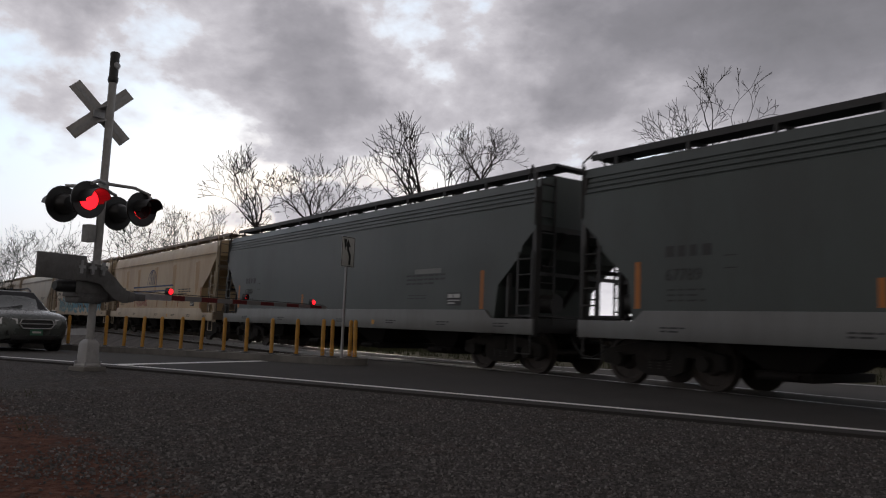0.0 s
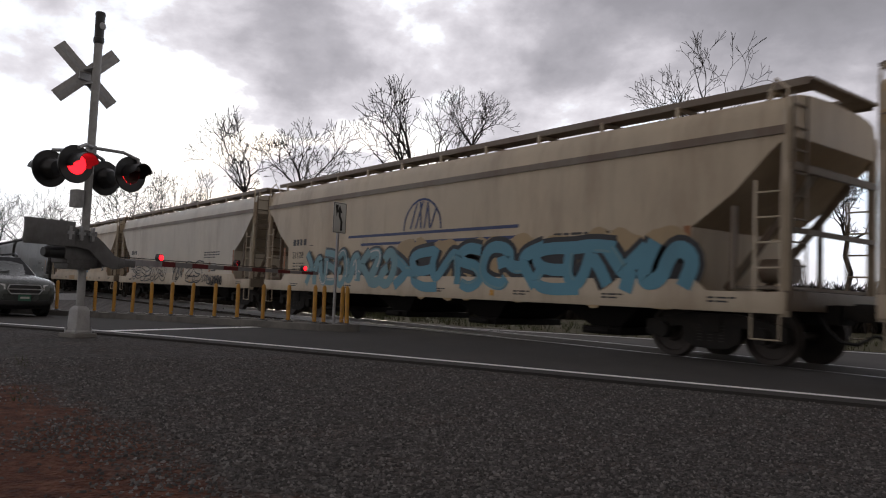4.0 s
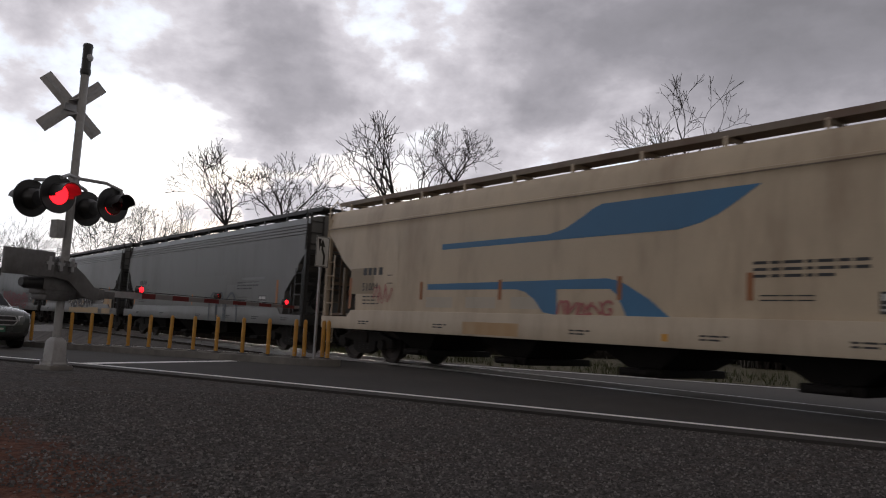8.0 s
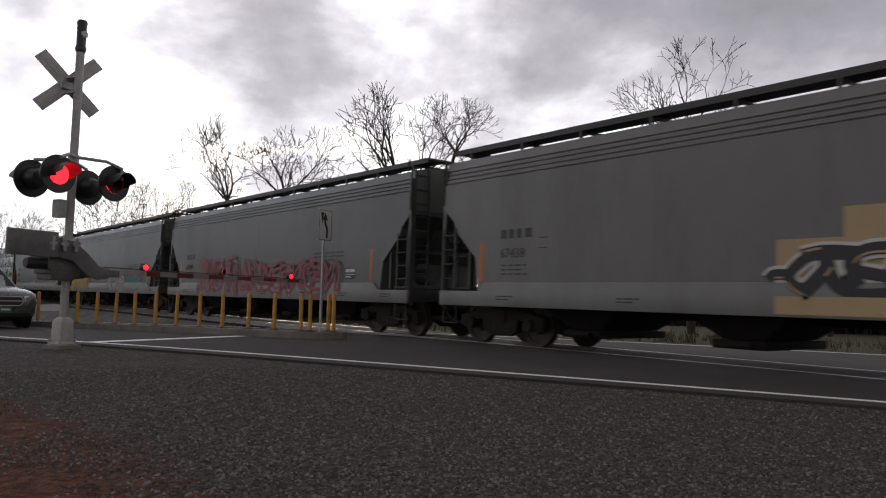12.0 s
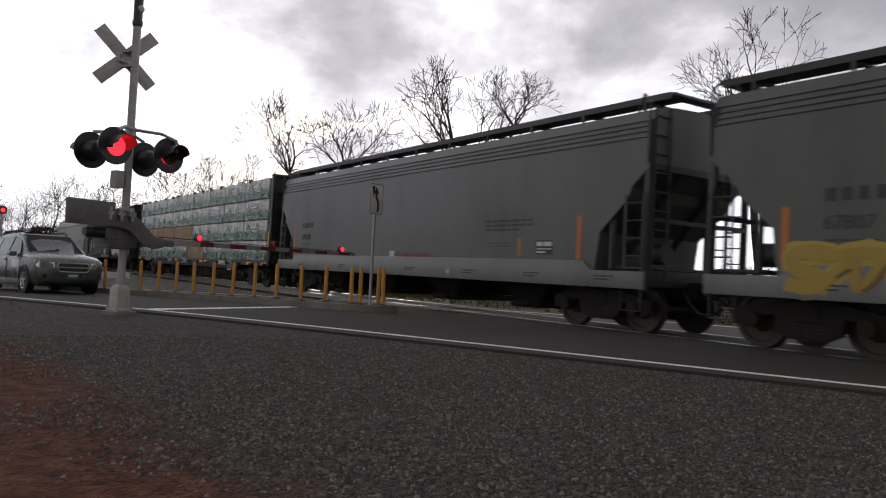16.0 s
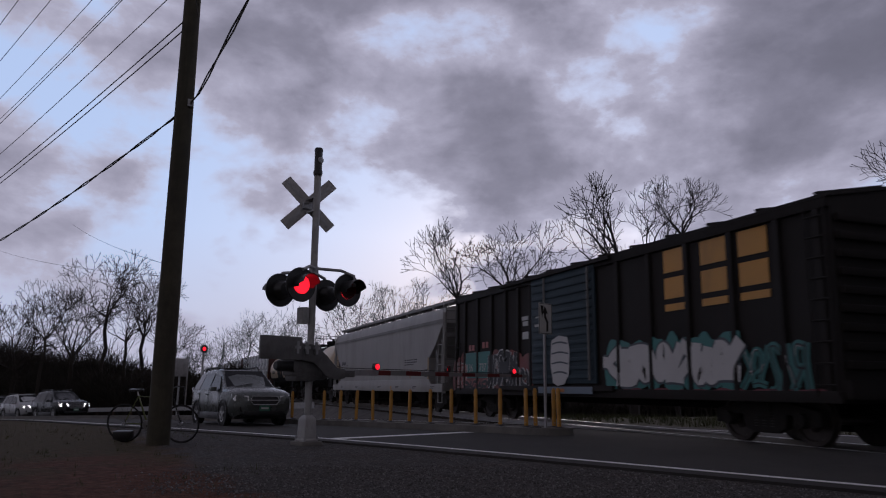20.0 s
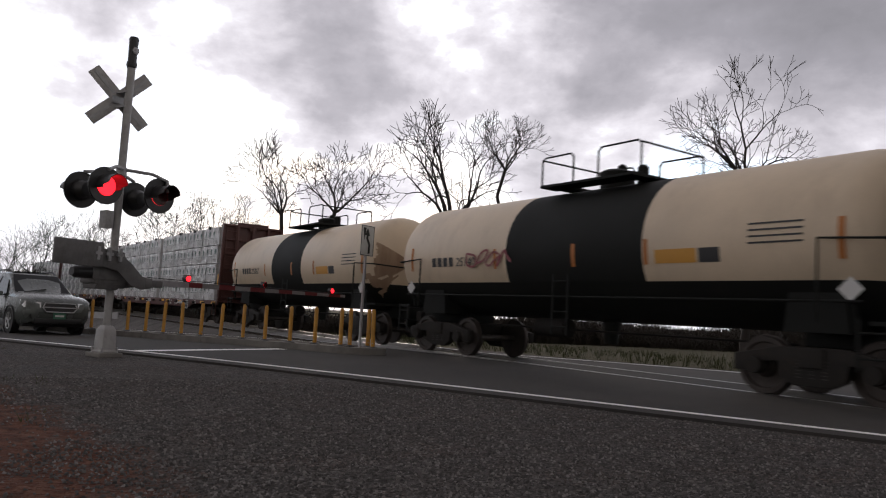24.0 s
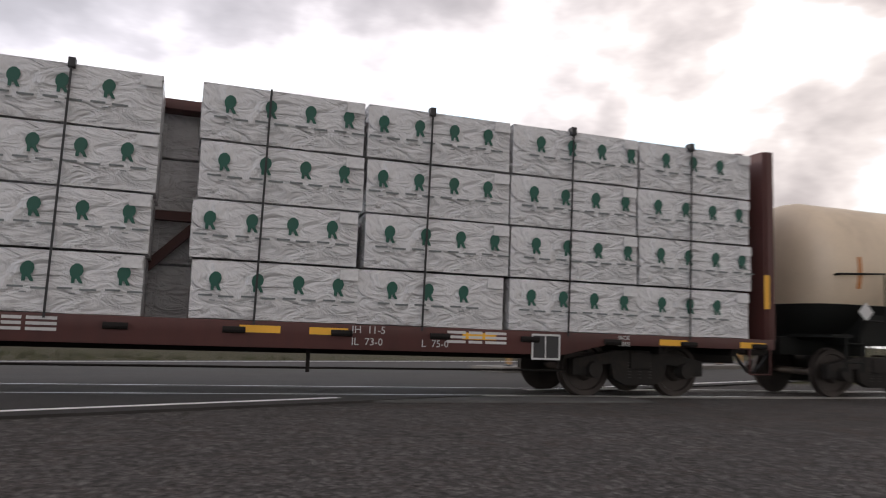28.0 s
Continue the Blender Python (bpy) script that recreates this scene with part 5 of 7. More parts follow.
    for k, x in enumerate((-e + 0.62, -2.3, 0.15, 1.95, e - 0.95)):
        flat("reflector", x, 2.05, x + 0.1, 2.65 if k in (0, 4) else 2.5, M["reflector"], "orange reflector strip")
    for i in range(4):
        flat("stencil", -e + 1.6 + 0.24 * i, 2.14, -e + 1.77 + 0.24 * i, 2.36, M["stencil_black"], "painted mark")
    me = lettering(number, 0.3)
    part("stencil", me, M["stencil_black"], car, "painted number", at=pose(-e + 2.65, -R - 0.02, 2.14, 88, 0, 0))
    flat("stencil", 2.2, 2.06, 3.05, 2.3, M["stencil_yellow"], "yellow notice")
    flat("stencil", 3.1, 2.06, 3.5, 2.3, M["stencil_black"], "black test panel")
    for k in range(4):
        flat("stencil", 4.0, 2.32 + 0.1 * k, 4.9, 2.35 + 0.1 * k, M["stencil_black"], "painted lines")
    return car


def build_tanks():
    c = tank_car(S[14], S[15], "25140", "cream and black tank car with red graffiti, grimy", (-1.88, 1.92))
    scrawl(c, 0.9 - 4.2, 2.3 - 4.0, 2.1, 2.5, "spray_red", 71, 4, 0.05, -1.43)
    tank_car(S[15], S[16], "25362", "cream and black tank car with a stained end", (-1.6, 1.0), True)


build_tanks()


def bundle_mesh(length, rnd, h=0.80, w=1.27):
    """One wrapped bundle of boards: a box with soft edges and wrinkled, slightly sagging film."""
    g = Geo()
    nx, nz = max(6, int(length / 0.35)), 5
    vs, fs = [], []
    for i in range(nx + 1):
        for j in range(nz + 1):
            x, z = length * i / nx, h * j / nz
            ed = min(i, nx - i) == 0 or min(j, nz - j) == 0
            y = 0.016 * noise.noise(Vector((x * 3.1 + rnd * 13 + z * 2.0, z * 4.7, rnd))) + 0.008 * noise.noise(Vector((x * 9 + rnd, z * 9, rnd)))
            vs.append((x, y + (0.02 if ed else 0.0), z + (0.0 if j else 0.012 * noise.noise(Vector((x * 2, rnd, 0))))))
    k = nz + 1
    fs = [(i * k + j, (i + 1) * k + j, (i + 1) * k + j + 1, i * k + j + 1) for i in range(nx) for j in range(nz)]
    g.add(vs, fs)
    g.add([(0, 0.02, 0), (length, 0.02, 0), (length, w, 0), (0, w, 0), (0, 0.02, h), (length, 0.02, h), (length, w, h), (0, w, h)],
          [(4, 5, 6, 7), (0, 3, 2, 1), (0, 4, 7, 3), (1, 2, 6, 5), (2, 3, 7, 6)])
    return g


def film(name, col):
    """White wrapping film: crumpled, a little shiny."""
    m = material(name, col, 0.26, spec=0.7, var=0.06, scale=1.2, grain=14, bump=0.12, dirt=(col[0] * 0.6, col[1] * 0.6, col[2] * 0.6), dirt_amount=0.25, depth=0.02)
    nt = m.node_tree
    w = nt.nodes.new("ShaderNodeTexNoise")
    w.inputs["Scale"].default_value, w.inputs["Detail"].default_value, w.inputs["Distortion"].default_value = 2.2, 5, 1.6
    mp = nt.nodes.new("ShaderNodeMapping")
    mp.inputs["Scale"].default_value, mp.inputs["Rotation"].default_value = (0.9, 1, 2.0), (0, 0.85, 0)
    co = nt.nodes.new("ShaderNodeTexCoord")
    nt.links.new(co.outputs["Object"], mp.inputs[0])
    nt.links.new(mp.outputs[0], w.inputs["Vector"])
    bp = nt.nodes.new("ShaderNodeBump")
    bp.inputs["Strength"].default_value, bp.inputs["Distance"].default_value = 1.0, 0.11
    nt.links.new(w.outputs[0], bp.inputs["Height"])
    old = nt.nodes["Bump"]
    nt.links.new(old.outputs[0], bp.inputs["Normal"])
    nt.links.new(bp.outputs[0], nt.nodes["Principled BSDF"].inputs["Normal"])
    return m


M["film_white"] = film("film_white", (0.60, 0.60, 0.605))
M["film_pale"] = film("film_pale", (0.44, 0.46, 0.45))
M["film_green"] = film("film_green", (0.03, 0.12, 0.075))
M["logo_green"] = material("logo_green", (0.008, 0.085, 0.058), 0.5, var=0.1)
M["strap"] = material("strap", (0.02, 0.02, 0.022), 0.5, var=0.2)
M["bundle_print"] = material("bundle_print", (0.16, 0.18, 0.18), 0.6, var=0.1)
M["tag_paper"] = material("tag_paper", (0.66, 0.66, 0.66), 0.6, var=0.15, scale=12, grain=30)


def centerbeam(front, back, frame_mat, cols, style, label, seed, data_text=False, gaps=()):
    """A centre-beam flat wagon with wrapped bundles of boards in four tiers on both sides."""
    half = (front - back) / 2
    e = half - 0.75
    car = thing("centerbeam_flat_car", label, "flat car", group="cars of the freight train")
    TRAIN.append((car, (front + back) / 2))
    fm = M[frame_mat]
    for sy in (-1, 1):
        part("side_sill", Geo().prism([(-e, 0.98), (-e + 3.4, 0.98), (-e + 4.2, 0.80), (e - 4.2, 0.80), (e - 3.4, 0.98), (e, 0.98), (e, 1.16), (-e, 1.16)], sy * 1.36 - 0.04, sy * 1.36 + 0.04), fm, car, bevel=0.01)
    part("deck", Geo().box(0, 0, 1.12, 2 * e, 2.66, 0.06), fm, car)
    part("centre_sill", Geo().box(0, 0, 0.9, 2 * e, 0.7, 0.4), M["underframe"], car)
    for i in range(15):
        x = -e + 0.8 + (2 * e - 1.6) * i / 14
        part("cross_bearer", Geo().prism([(x - 0.06, 0.86), (x + 0.06, 0.86), (x + 0.06, 1.09), (x - 0.06, 1.09)], -1.3, 1.3), M["underframe"], car)
        part("beam_post", Geo().box(x, 0, 2.75, 0.16, 0.14, 3.2), fm, car)
        part("winch", Geo().rod((x + 0.3, -1.42, 1.03), (x + 0.6, -1.42, 1.03), 0.045, None, 8), M["underframe"], car)
        if i < 14:
            x2 = -e + 0.8 + (2 * e - 1.6) * (i + 1) / 14
            part("beam_brace", Geo().bar((x, 0, 1.2), (x2, 0, 2.7), 0.12, 0.14) if i % 2 else Geo().bar((x, 0, 2.7), (x2, 0, 1.2), 0.12, 0.14), fm, car)
    part("top_beam", Geo().box(0, 0, 4.40, 2 * e, 0.36, 0.16), fm, car, bevel=0.02)
    part("mid_beam", Geo().box(0, 0, 2.7, 2 * e, 0.16, 0.14), fm, car)
    for sx in (-1, 1):
        x = sx * (e - 0.14)
        bh = part("bulkhead", Geo().box(x, 0, 2.85, 0.05, 2.7, 3.4), fm, car, bevel=0.008)
        for y in (-1.33, -0.7, 0, 0.7, 1.33):
            part("bulkhead_post", Geo().box(x + sx * 0.105, y, 2.85, 0.16, 0.1, 3.4), fm, bh, bevel=0.008)
        for k in range(6):
            part("bulkhead_rail", Geo().box(x + sx * 0.09, 0, 1.35 + 0.63 * k, 0.125, 2.72, 0.1), fm, bh, bevel=0.008)
        part("bulkhead_cap", Geo().prism([(x - 0.05, 4.55), (x + 0.12, 4.55), (x + 0.12, 4.66), (x - 0.05, 4.66)], -0.7, 0.7), fm, bh)
        part("end_ladder", Geo().add(*_turn(ladder(0, 0, 1.1, 4.4, 0.42, 9), x + sx * 0.2, -1.0)), fm, car)
        part("stirrup", Geo().tube([(sx * (e - 0.1), -1.4, 1.0), (sx * (e - 0.1), -1.4, 0.55), (sx * (e - 0.55), -1.4, 0.55), (sx * (e - 0.55), -1.4, 1.0)], 0.018), fm, car)
        decal(car, "reflector", rect(min(x - 0.06, x + 0.06), 1.7, max(x - 0.06, x + 0.06), 2.3), M["amber"], 0.0, "amber reflector strip", -1.39)
    part("brake_rod", Geo().rod((-e + 4, -1.1, 0.62), (-2, -1.1, 0.5), 0.016).rod((-2, -1.1, 0.5), (3, -1.1, 0.52), 0.016).rod((3, -1.1, 0.52), (e - 4, -1.1, 0.55), 0.016).box(-2, -1.1, 0.66, 0.05, 0.05, 0.4).box(3, -1.1, 0.66, 0.05, 0.05, 0.4), M["underframe"], car)
    part("brake_reservoir", Geo().rod((-4.8, -0.8, 0.68), (-3.9, -0.8, 0.68), 0.19, None, 14), M["underframe"], car)
    ys = -1.40 - 0.004
    for x in (-e + 0.25, -e + 4.0, -2.4, 2.0, e - 8.2, e - 5.9, e - 2.4, e - 0.75):
        decal(car, "reflector", rect(x, 1.0, x + 0.55, 1.10), M["amber"], 0.0, "amber reflector strip", ys)
    if data_text:
        part("stencil", lettering("IH  11-5", 0.15), M["stencil_white"], car, "white painted lettering", at=pose(e - 7.6, ys - 0.003, 1.04, 90, 0, 0))
        part("stencil", lettering("IL  73-0", 0.15), M["stencil_white"], car, "white painted lettering", at=pose(e - 7.6, ys - 0.003, 0.87, 90, 0, 0))
        part("stencil", lettering("L  75-0", 0.15), M["stencil_white"], car, "white painted lettering", at=pose(e - 6.55, ys - 0.003, 0.87, 90, 0, 0))
        part("stencil", lettering("JACK\nHERE", 0.10), M["stencil_white"], car, "white painted lettering", at=pose(e - 3.2, ys - 0.003, 1.07, 90, 0, 0))
    for x in (-9.0, -4.0, -1.2, 5.0):
        for k in range(3):
            bars(car, x, 1.08 - 0.07 * k, [0.3, 0.22, 0.35], 0.04, M["stencil_white"], 0.05, ys, 0.002)
    fr = Geo()
    for q in (rect(e - 4.75, 0.72, e - 4.25, 0.75), rect(e - 4.75, 1.09, e - 4.25, 1.12), rect(e - 4.75, 0.75, e - 4.72, 1.09), rect(e - 4.28, 0.75, e - 4.25, 1.09), rect(e - 4.52, 0.75, e - 4.50, 1.09)):
        fr.prism(q, ys - 0.006, ys)
    part("test_panel", fr, M["stencil_white"], car, "white framed test panel")
    part("test_panel", Geo().prism(rect(e - 4.74, 0.73, e - 4.26, 1.11), ys - 0.001, ys + 0.03), M["stencil_black"], car)
    # the load
    rnd = random.Random(seed)
    z0, h, gap = 1.17, 0.79, 0.032
    yb = -1.40
    logo = [(a * 0.62, c * 0.80) for a, c in [(-0.105, 0.0), (-0.105, 0.10), (-0.135, 0.13), (-0.15, 0.2), (-0.12, 0.27), (-0.05, 0.315), (0.02, 0.32), (0.09, 0.28), (0.115, 0.21), (0.09, 0.14), (0.05, 0.11), (0.12, 0.0), (0.05, 0.0), (-0.005, 0.07), (-0.035, 0.07), (-0.04, 0.0)]]
    if style == "white":
        xg = (cols[3][0] + cols[4 + 4][1]) / 2
        for tier in range(4):
            part("lumber_pack", Geo().box(xg + 0.1, 0.80, z0 + tier * (h + gap) + h / 2, 1.1, 1.2, h), M["film_white"], car, bevel=0.02)
    for sy in (-1, 1):
        for (x0, x1) in cols:
            for tier in range(4):
                xa, xb = x0, x1
                if style == "green" and tier:
                    # the bare boards of the second tier reach past the gap below them
                    xa, xb = (0.64 if tier == 1 else -0.2) if x0 == 0.0 else x0, (0.6 if tier == 1 else -0.2) if x1 == -0.35 else x1
                L = xb - xa
                z = z0 + tier * (h + gap)
                jig = rnd.uniform(-0.04, 0.04) - 0.03 * (3 - tier) * 0.5
                if sy > 0:
                    if tier in (0, 3):
                        part("lumber_pack", Geo().box((x0 + x1) / 2, 0.77, z + h / 2 + (0 if tier else h * 0.5), L, 1.26, h * (1 if tier else 2)), M["film_white"], car, bevel=0.02)
                    continue
                bare = style == "green" and ((tier == 1 and x1 < 0) or (tier == 0 and x0 == 0.0))
                b = part("lumber_pack", bundle_mesh(L - 0.05, rnd.uniform(0, 90), h), M["timber"] if bare else M["film_pale" if style == "green" else "film_white"], car,
                         "bare sawn boards" if bare else "lumber pack in crumpled white film", at=pose(xa + jig, yb + rnd.uniform(0, 0.02), z))
                if bare:
                    for k in range(12):
                        part("board_gap", Geo().box(L / 2, -0.014, 0.05 + 0.063 * k, L - 0.1, 0.01, 0.006), M["board_dark"], b)
                elif style == "green":
                    w, off = 0.95, rnd.uniform(0, 0.4)
                    part("printed_band", Geo().prism([(0.02, 0.03), (L - 0.08, 0.03), (L - 0.08, 0.34)] + [(L - 0.08 - (L - 0.1) * (i + 1) / 24, 0.34 + 0.035 * math.sin(i * 1.9) + 0.02 * math.sin(i * 0.7)) for i in range(24)], -0.022, -0.017), M["film_green"], b, "dark green printed band")
                    k = 0
                    while off + 0.55 + w * k < L - 0.45:
                        cx = off + 0.45 + w * k
                        part("printed_mark", Geo().prism([(cx - 0.36, 0.36), (cx - 0.12, 0.5), (cx, 0.68), (cx + 0.1, 0.5), (cx + 0.36, 0.36), (cx, 0.3)], -0.027, -0.0235), M["film_green"], b)
                        part("printed_mark", Geo().prism([(cx - 0.3, 0.36), (cx, 0.46), (cx + 0.3, 0.36), (cx, 0.27)], -0.031, -0.0285), M["film_pale"], b)
                        part("printed_mark", Geo().prism([(cx - 0.22, 0.36), (cx, 0.425), (cx + 0.22, 0.36), (cx, 0.30)], -0.035, -0.0325), M["film_green"], b)
                        k += 1
                else:
                    w, off = 0.56, rnd.uniform(0, 0.3)
                    k = 0
                    while off + 0.25 + w * k < L - 0.15:
                        cx = off + 0.22 + w * k
                        part("printed_mark", Geo().prism([(cx + a, 0.38 + c) for a, c in logo], -0.022, -0.018), M["logo_green"], b, "green printed mark")
                        part("printed_mark", Geo().prism(rect(cx - 0.22, 0.30, cx - 0.04, 0.325), -0.022, -0.018).prism(rect(cx + 0.04, 0.29, cx + 0.24, 0.315), -0.022, -0.018).prism(rect(cx - 0.08, 0.24, cx + 0.0, 0.252), -0.022, -0.018), M["bundle_print"], b)
                        k += 1
                    part("paper_tag", Geo().box(L - 0.2, -0.03, 0.69, 0.26, 0.008, 0.15), M["tag_paper"], b, "white paper tag")
            if sy < 0:
                # straps over the pile, with corner guards on top
                n = max(1, int((x1 - x0) / 1.25))
                for i in range(n):
                    x = x0 + (x1 - x0) * (i + 0.45 + rnd.uniform(-0.1, 0.1)) / n
                    part("strap", Geo().bar((x - 0.02, yb - 0.03, 1.1), (x + 0.03, yb - 0.03, z0 + 4 * h + 3 * gap), 0.006, 0.03), M["strap"], car)
                    if rnd.random() < 0.85:
                        part("corner_guard", Geo().box(x + 0.03, yb + 0.02, z0 + 4 * h + 3 * gap + 0.0, 0.09, 0.14, 0.13), M["strap"], car, bevel=0.01)
    settle(car)
    running_gear(car, half, e - 2.55)
    return car


M["board_dark"] = material("board_dark", (0.1, 0.06, 0.03), 0.9)


def build_lumber_cars():
    u = [(8.12, 10.8), (5.42, 8.12), (2.6, 5.42), (0.0, 2.6), (-3.0, -0.35), (-5.6, -3.0), (-8.2, -5.6), (-10.8, -8.2)]
    centerbeam(S[11], S[12], "car_black", u, "green", "black centre-beam flat car loaded with green and white wrapped lumber", 5)
    for k in (16, 17, 18):
        h = (S[k] - S[k + 1]) / 2 - 0.75
        r = h - 0.43
        cols = [(r - 2.345 * (i + 1), r - 2.345 * i) for i in range(4)]
        w = (2 * h - 0.78 - 4 * 2.345 - 0.5) / 5
        cols += [(-h + 0.35 + w * i, -h + 0.35 + w * (i + 1)) for i in range(5)]
        centerbeam(S[k], S[k + 1], "car_red", cols, "white", "dark red centre-beam flat car loaded with white wrapped lumber", 20 + k, True)


build_lumber_cars()

# ---- the crossing: signal, gate, island ----
PHASE = 1.345         # seconds from one lighting of a lamp to the next
LENSES = []          # (lens, lit first?, parent pose)


def spot(az, r):
    """A place by its bearing, degrees left of +y, and its distance from the first standpoint."""
    a = radians(az)
    return Vector((-math.sin(a) * r, math.cos(a) * r, 0))


def lens_pair(parent, m, r, first, backing):
    """A lens that shows its lit face or, turned about, its dark one."""
    n = 18
    g = Geo().spun([(0.0, r), (0.006, r), (0.02, r * 0.8), (0.028, r * 0.4)], "x", n)
    me = g.mesh("lens")
    me.materials.append(M["lens_on"]), me.materials.append(M["lens_off"])
    for p in me.polygons:
        p.material_index = 0 if p.center.x > 0.003 else 1
    ob = part("lens", me, None, parent, "round red signal lens", at=m)
    LENSES.append((ob, first, m))
    return ob


def build_signal():
    base = spot(78.58, 13.8)
    sig = thing("crossing_signal", "grey railway crossing signal mast with crossbuck, red lamps and lowered gate", "crossing signal", pose(base.x, base.y, -0.04, 0, 0, ROAD_TURN))
    sp, ga, bk = M["silver_paint"], M["galvanised"], M["black_satin"]
    part("foundation", Geo().box(0, 0, 0.0, 0.42, 0.42, 0.10), M["concrete"], sig, "cracked concrete footing", bevel=0.02)
    part("mast_base", Geo().loft([[(-a, -a, z), (a, -a, z), (a, a, z), (-a, a, z)] for a, z in ((0.15, 0.05), (0.15, 0.08), (0.125, 0.10), (0.115, 0.42), (0.10, 0.46), (0.07, 0.50))]), sp, sig, bevel=0.01)
    for x in (-0.135, 0.135):
        for y in (-0.135, 0.135):
            part("anchor_bolt", Geo().rod((x, y, 0.05), (x, y, 0.14), 0.02, None, 6), ga, sig)
    part("mast", Geo().rod((0, 0, 0.5), (0, 0, 5.0), 0.067, None, 16), sp, sig)
    bell = part("bell", Geo().spun([(4.95, 0.075), (5.0, 0.09), (5.05, 0.085), (5.06, 0.075), (5.42, 0.078), (5.46, 0.085), (5.5, 0.07)], "z", 16), bk, sig, "dark bell housing on top")
    part("bell_gong", Geo().spun([(0.075, 0.02), (0.08, 0.065), (0.09, 0.06), (0.1, 0.03)], "x", 16, (0, 0, 5.25)), ga, bell)
    # crossbuck, seen from behind
    cb = part("crossbuck", Geo().box(-0.24, 0, 4.40, 0.03, 0.3, 0.12).box(-0.11, 0, 4.52, 0.26, 0.17, 0.03).box(-0.11, 0, 4.26, 0.26, 0.17, 0.03), ga, sig)
    for k, a in enumerate((45, -45)):
        rot = Euler((radians(a), 0, radians(-25)), "XYZ").to_matrix()
        blade = Geo().box(-0.26 - 0.02 * k, 0, 4.44, 0.012, 1.26, 0.225, rot)
        part("blade", blade, M["sign_back"], cb, "bare metal back of a crossbuck blade", bevel=0.003)
        part("blade_stripe", Geo().box(-0.252 - 0.02 * k, 0, 4.44, 0.008, 1.22, 0.05, rot), M["galvanised"], cb)
    # lamps on their cross arms
    part("lamp_arm", Geo().tube([(0.4, -0.50, 3.05), (0.3, -0.3, 3.14), (0.05, 0, 3.16), (0.3, 0.4, 3.14), (0.42, 0.62, 3.05), (0.42, 0.64, 2.85)], 0.03, 8), ga, sig)
    part("lamp_arm", Geo().tube([(-0.3, -0.50, 3.05), (-0.05, 0, 3.12), (-0.3, 0.47, 3.05)], 0.03, 8), ga, sig)
    part("junction_box", Geo().box(-0.05, -0.16, 2.28, 0.2, 0.14, 0.3), sp, sig, bevel=0.015)
    part("mast_clamp", Geo().rod((0, 0, 3.05), (0, 0, 3.2), 0.09, None, 14), ga, sig)
    for face, x in ((1, 0.34), (-1, -0.30)):
        for y in (-0.50, 0.53):
            lit = face > 0
            z = 2.78 if lit else 2.74
            lamp = part("lamp", Geo().spun([(0, 0.305), (0.02, 0.31), (0.035, 0.30), (0.03, 0.17), (0.0, 0.165)], "x", 28), bk, sig, "round black lamp backing disc", at=pose(x, y, z, 0, 0, 0 if lit else 180))
            part("lamp_body", Geo().spun([(-0.2, 0.05), (-0.19, 0.12), (-0.1, 0.17), (0.0, 0.185), (0.02, 0.17)], "x", 20), bk, lamp)
            hood = Geo()
            n, rings = 16, []
            for i in range(n + 1):
                a = radians(-20 + 220 * i / n)
                c, s = 0.175 * math.cos(a), 0.175 * math.sin(a)
                far = 0.36 if 0.1 < i / n < 0.9 else 0.2
                rings.append([(0.02, c, s), (far, c, s), (far, c * 0.95, s * 0.95), (0.02, c * 0.95, s * 0.95)])
            hood.loft(rings)
            part("hood", hood, bk, lamp)
            lens_pair(lamp, pose(0.035, 0, 0), 0.166, y < 0, lit)
    # gate machine, counterweights and arm
    part("gate_machine", Geo().box(-0.02, -0.16, 1.47, 0.42, 0.52, 0.55).prism([(-0.23, 1.2), (0.19, 1.2), (0.15, 1.1), (-0.19, 1.1)], -0.38, 0.04), M["machine_grey"], sig, "grey gate machine housing", bevel=0.02)
    part("motor_cap", Geo().rod((0.1, -0.72, 1.36), (0.1, -0.42, 1.36), 0.10, None, 16).rod((0.1, -0.78, 1.36), (0.1, -0.72, 1.36), 0.07, 0.1, 16), bk, sig, "round black motor end")
    part("machine_cover", Geo().box(0.2, -0.22, 1.47, 0.02, 0.5, 0.42), M["machine_grey"], sig, bevel=0.008)
    for x in (-0.28, 0.28):
        part("support_arm", Geo().loft([[(x - 0.02, y, z0), (x + 0.02, y, z0), (x + 0.02, y, z1), (x - 0.02, y, z1)] for y, z0, z1 in ((-0.55, 1.5, 1.78), (-0.1, 1.42, 1.74), (0.16, 1.20, 1.56), (0.38, 1.13, 1.36), (0.56, 1.16, 1.32))]), M["machine_grey"], sig, bevel=0.008)
        if x > 0:
            part("counterweight", Geo().box(x * 1.12, -0.82, 1.66, 0.06, 0.82, 0.40), M["machine_grey"], sig, "grey steel counterweight plate", bevel=0.01)
        for y in (-0.5, -0.3, -0.1):
            part("weight_bolt", Geo().box(x * 1.2 , y, 1.68, 0.05, 0.05, 0.22).box(x * 1.2, y, 1.68, 0.05, 0.12, 0.05), ga, sig)
    part("arm_bracket", Geo().box(0, 0.52, 1.25, 0.62, 0.12, 0.16).box(0, 0.74, 1.25, 0.12, 0.5, 0.12), M["machine_grey"], sig, bevel=0.01)
    arm = part("gate_arm", Geo().box(0, 1.2, 1.28, 0.05, 0.8, 0.11), ga, sig, "red and white striped gate arm")
    y, i = 1.1, 0
    while y < 6.15:
        w = min(0.41, 6.2 - y)
        z = 1.285 + 0.002 * i
        part("arm_stripe", Geo().box(0, y + w / 2, z, 0.035, w, 0.10 - 0.003 * i), M["arm_red"] if i % 2 else M["arm_white"], arm)
        y, i = y + w, i + 1
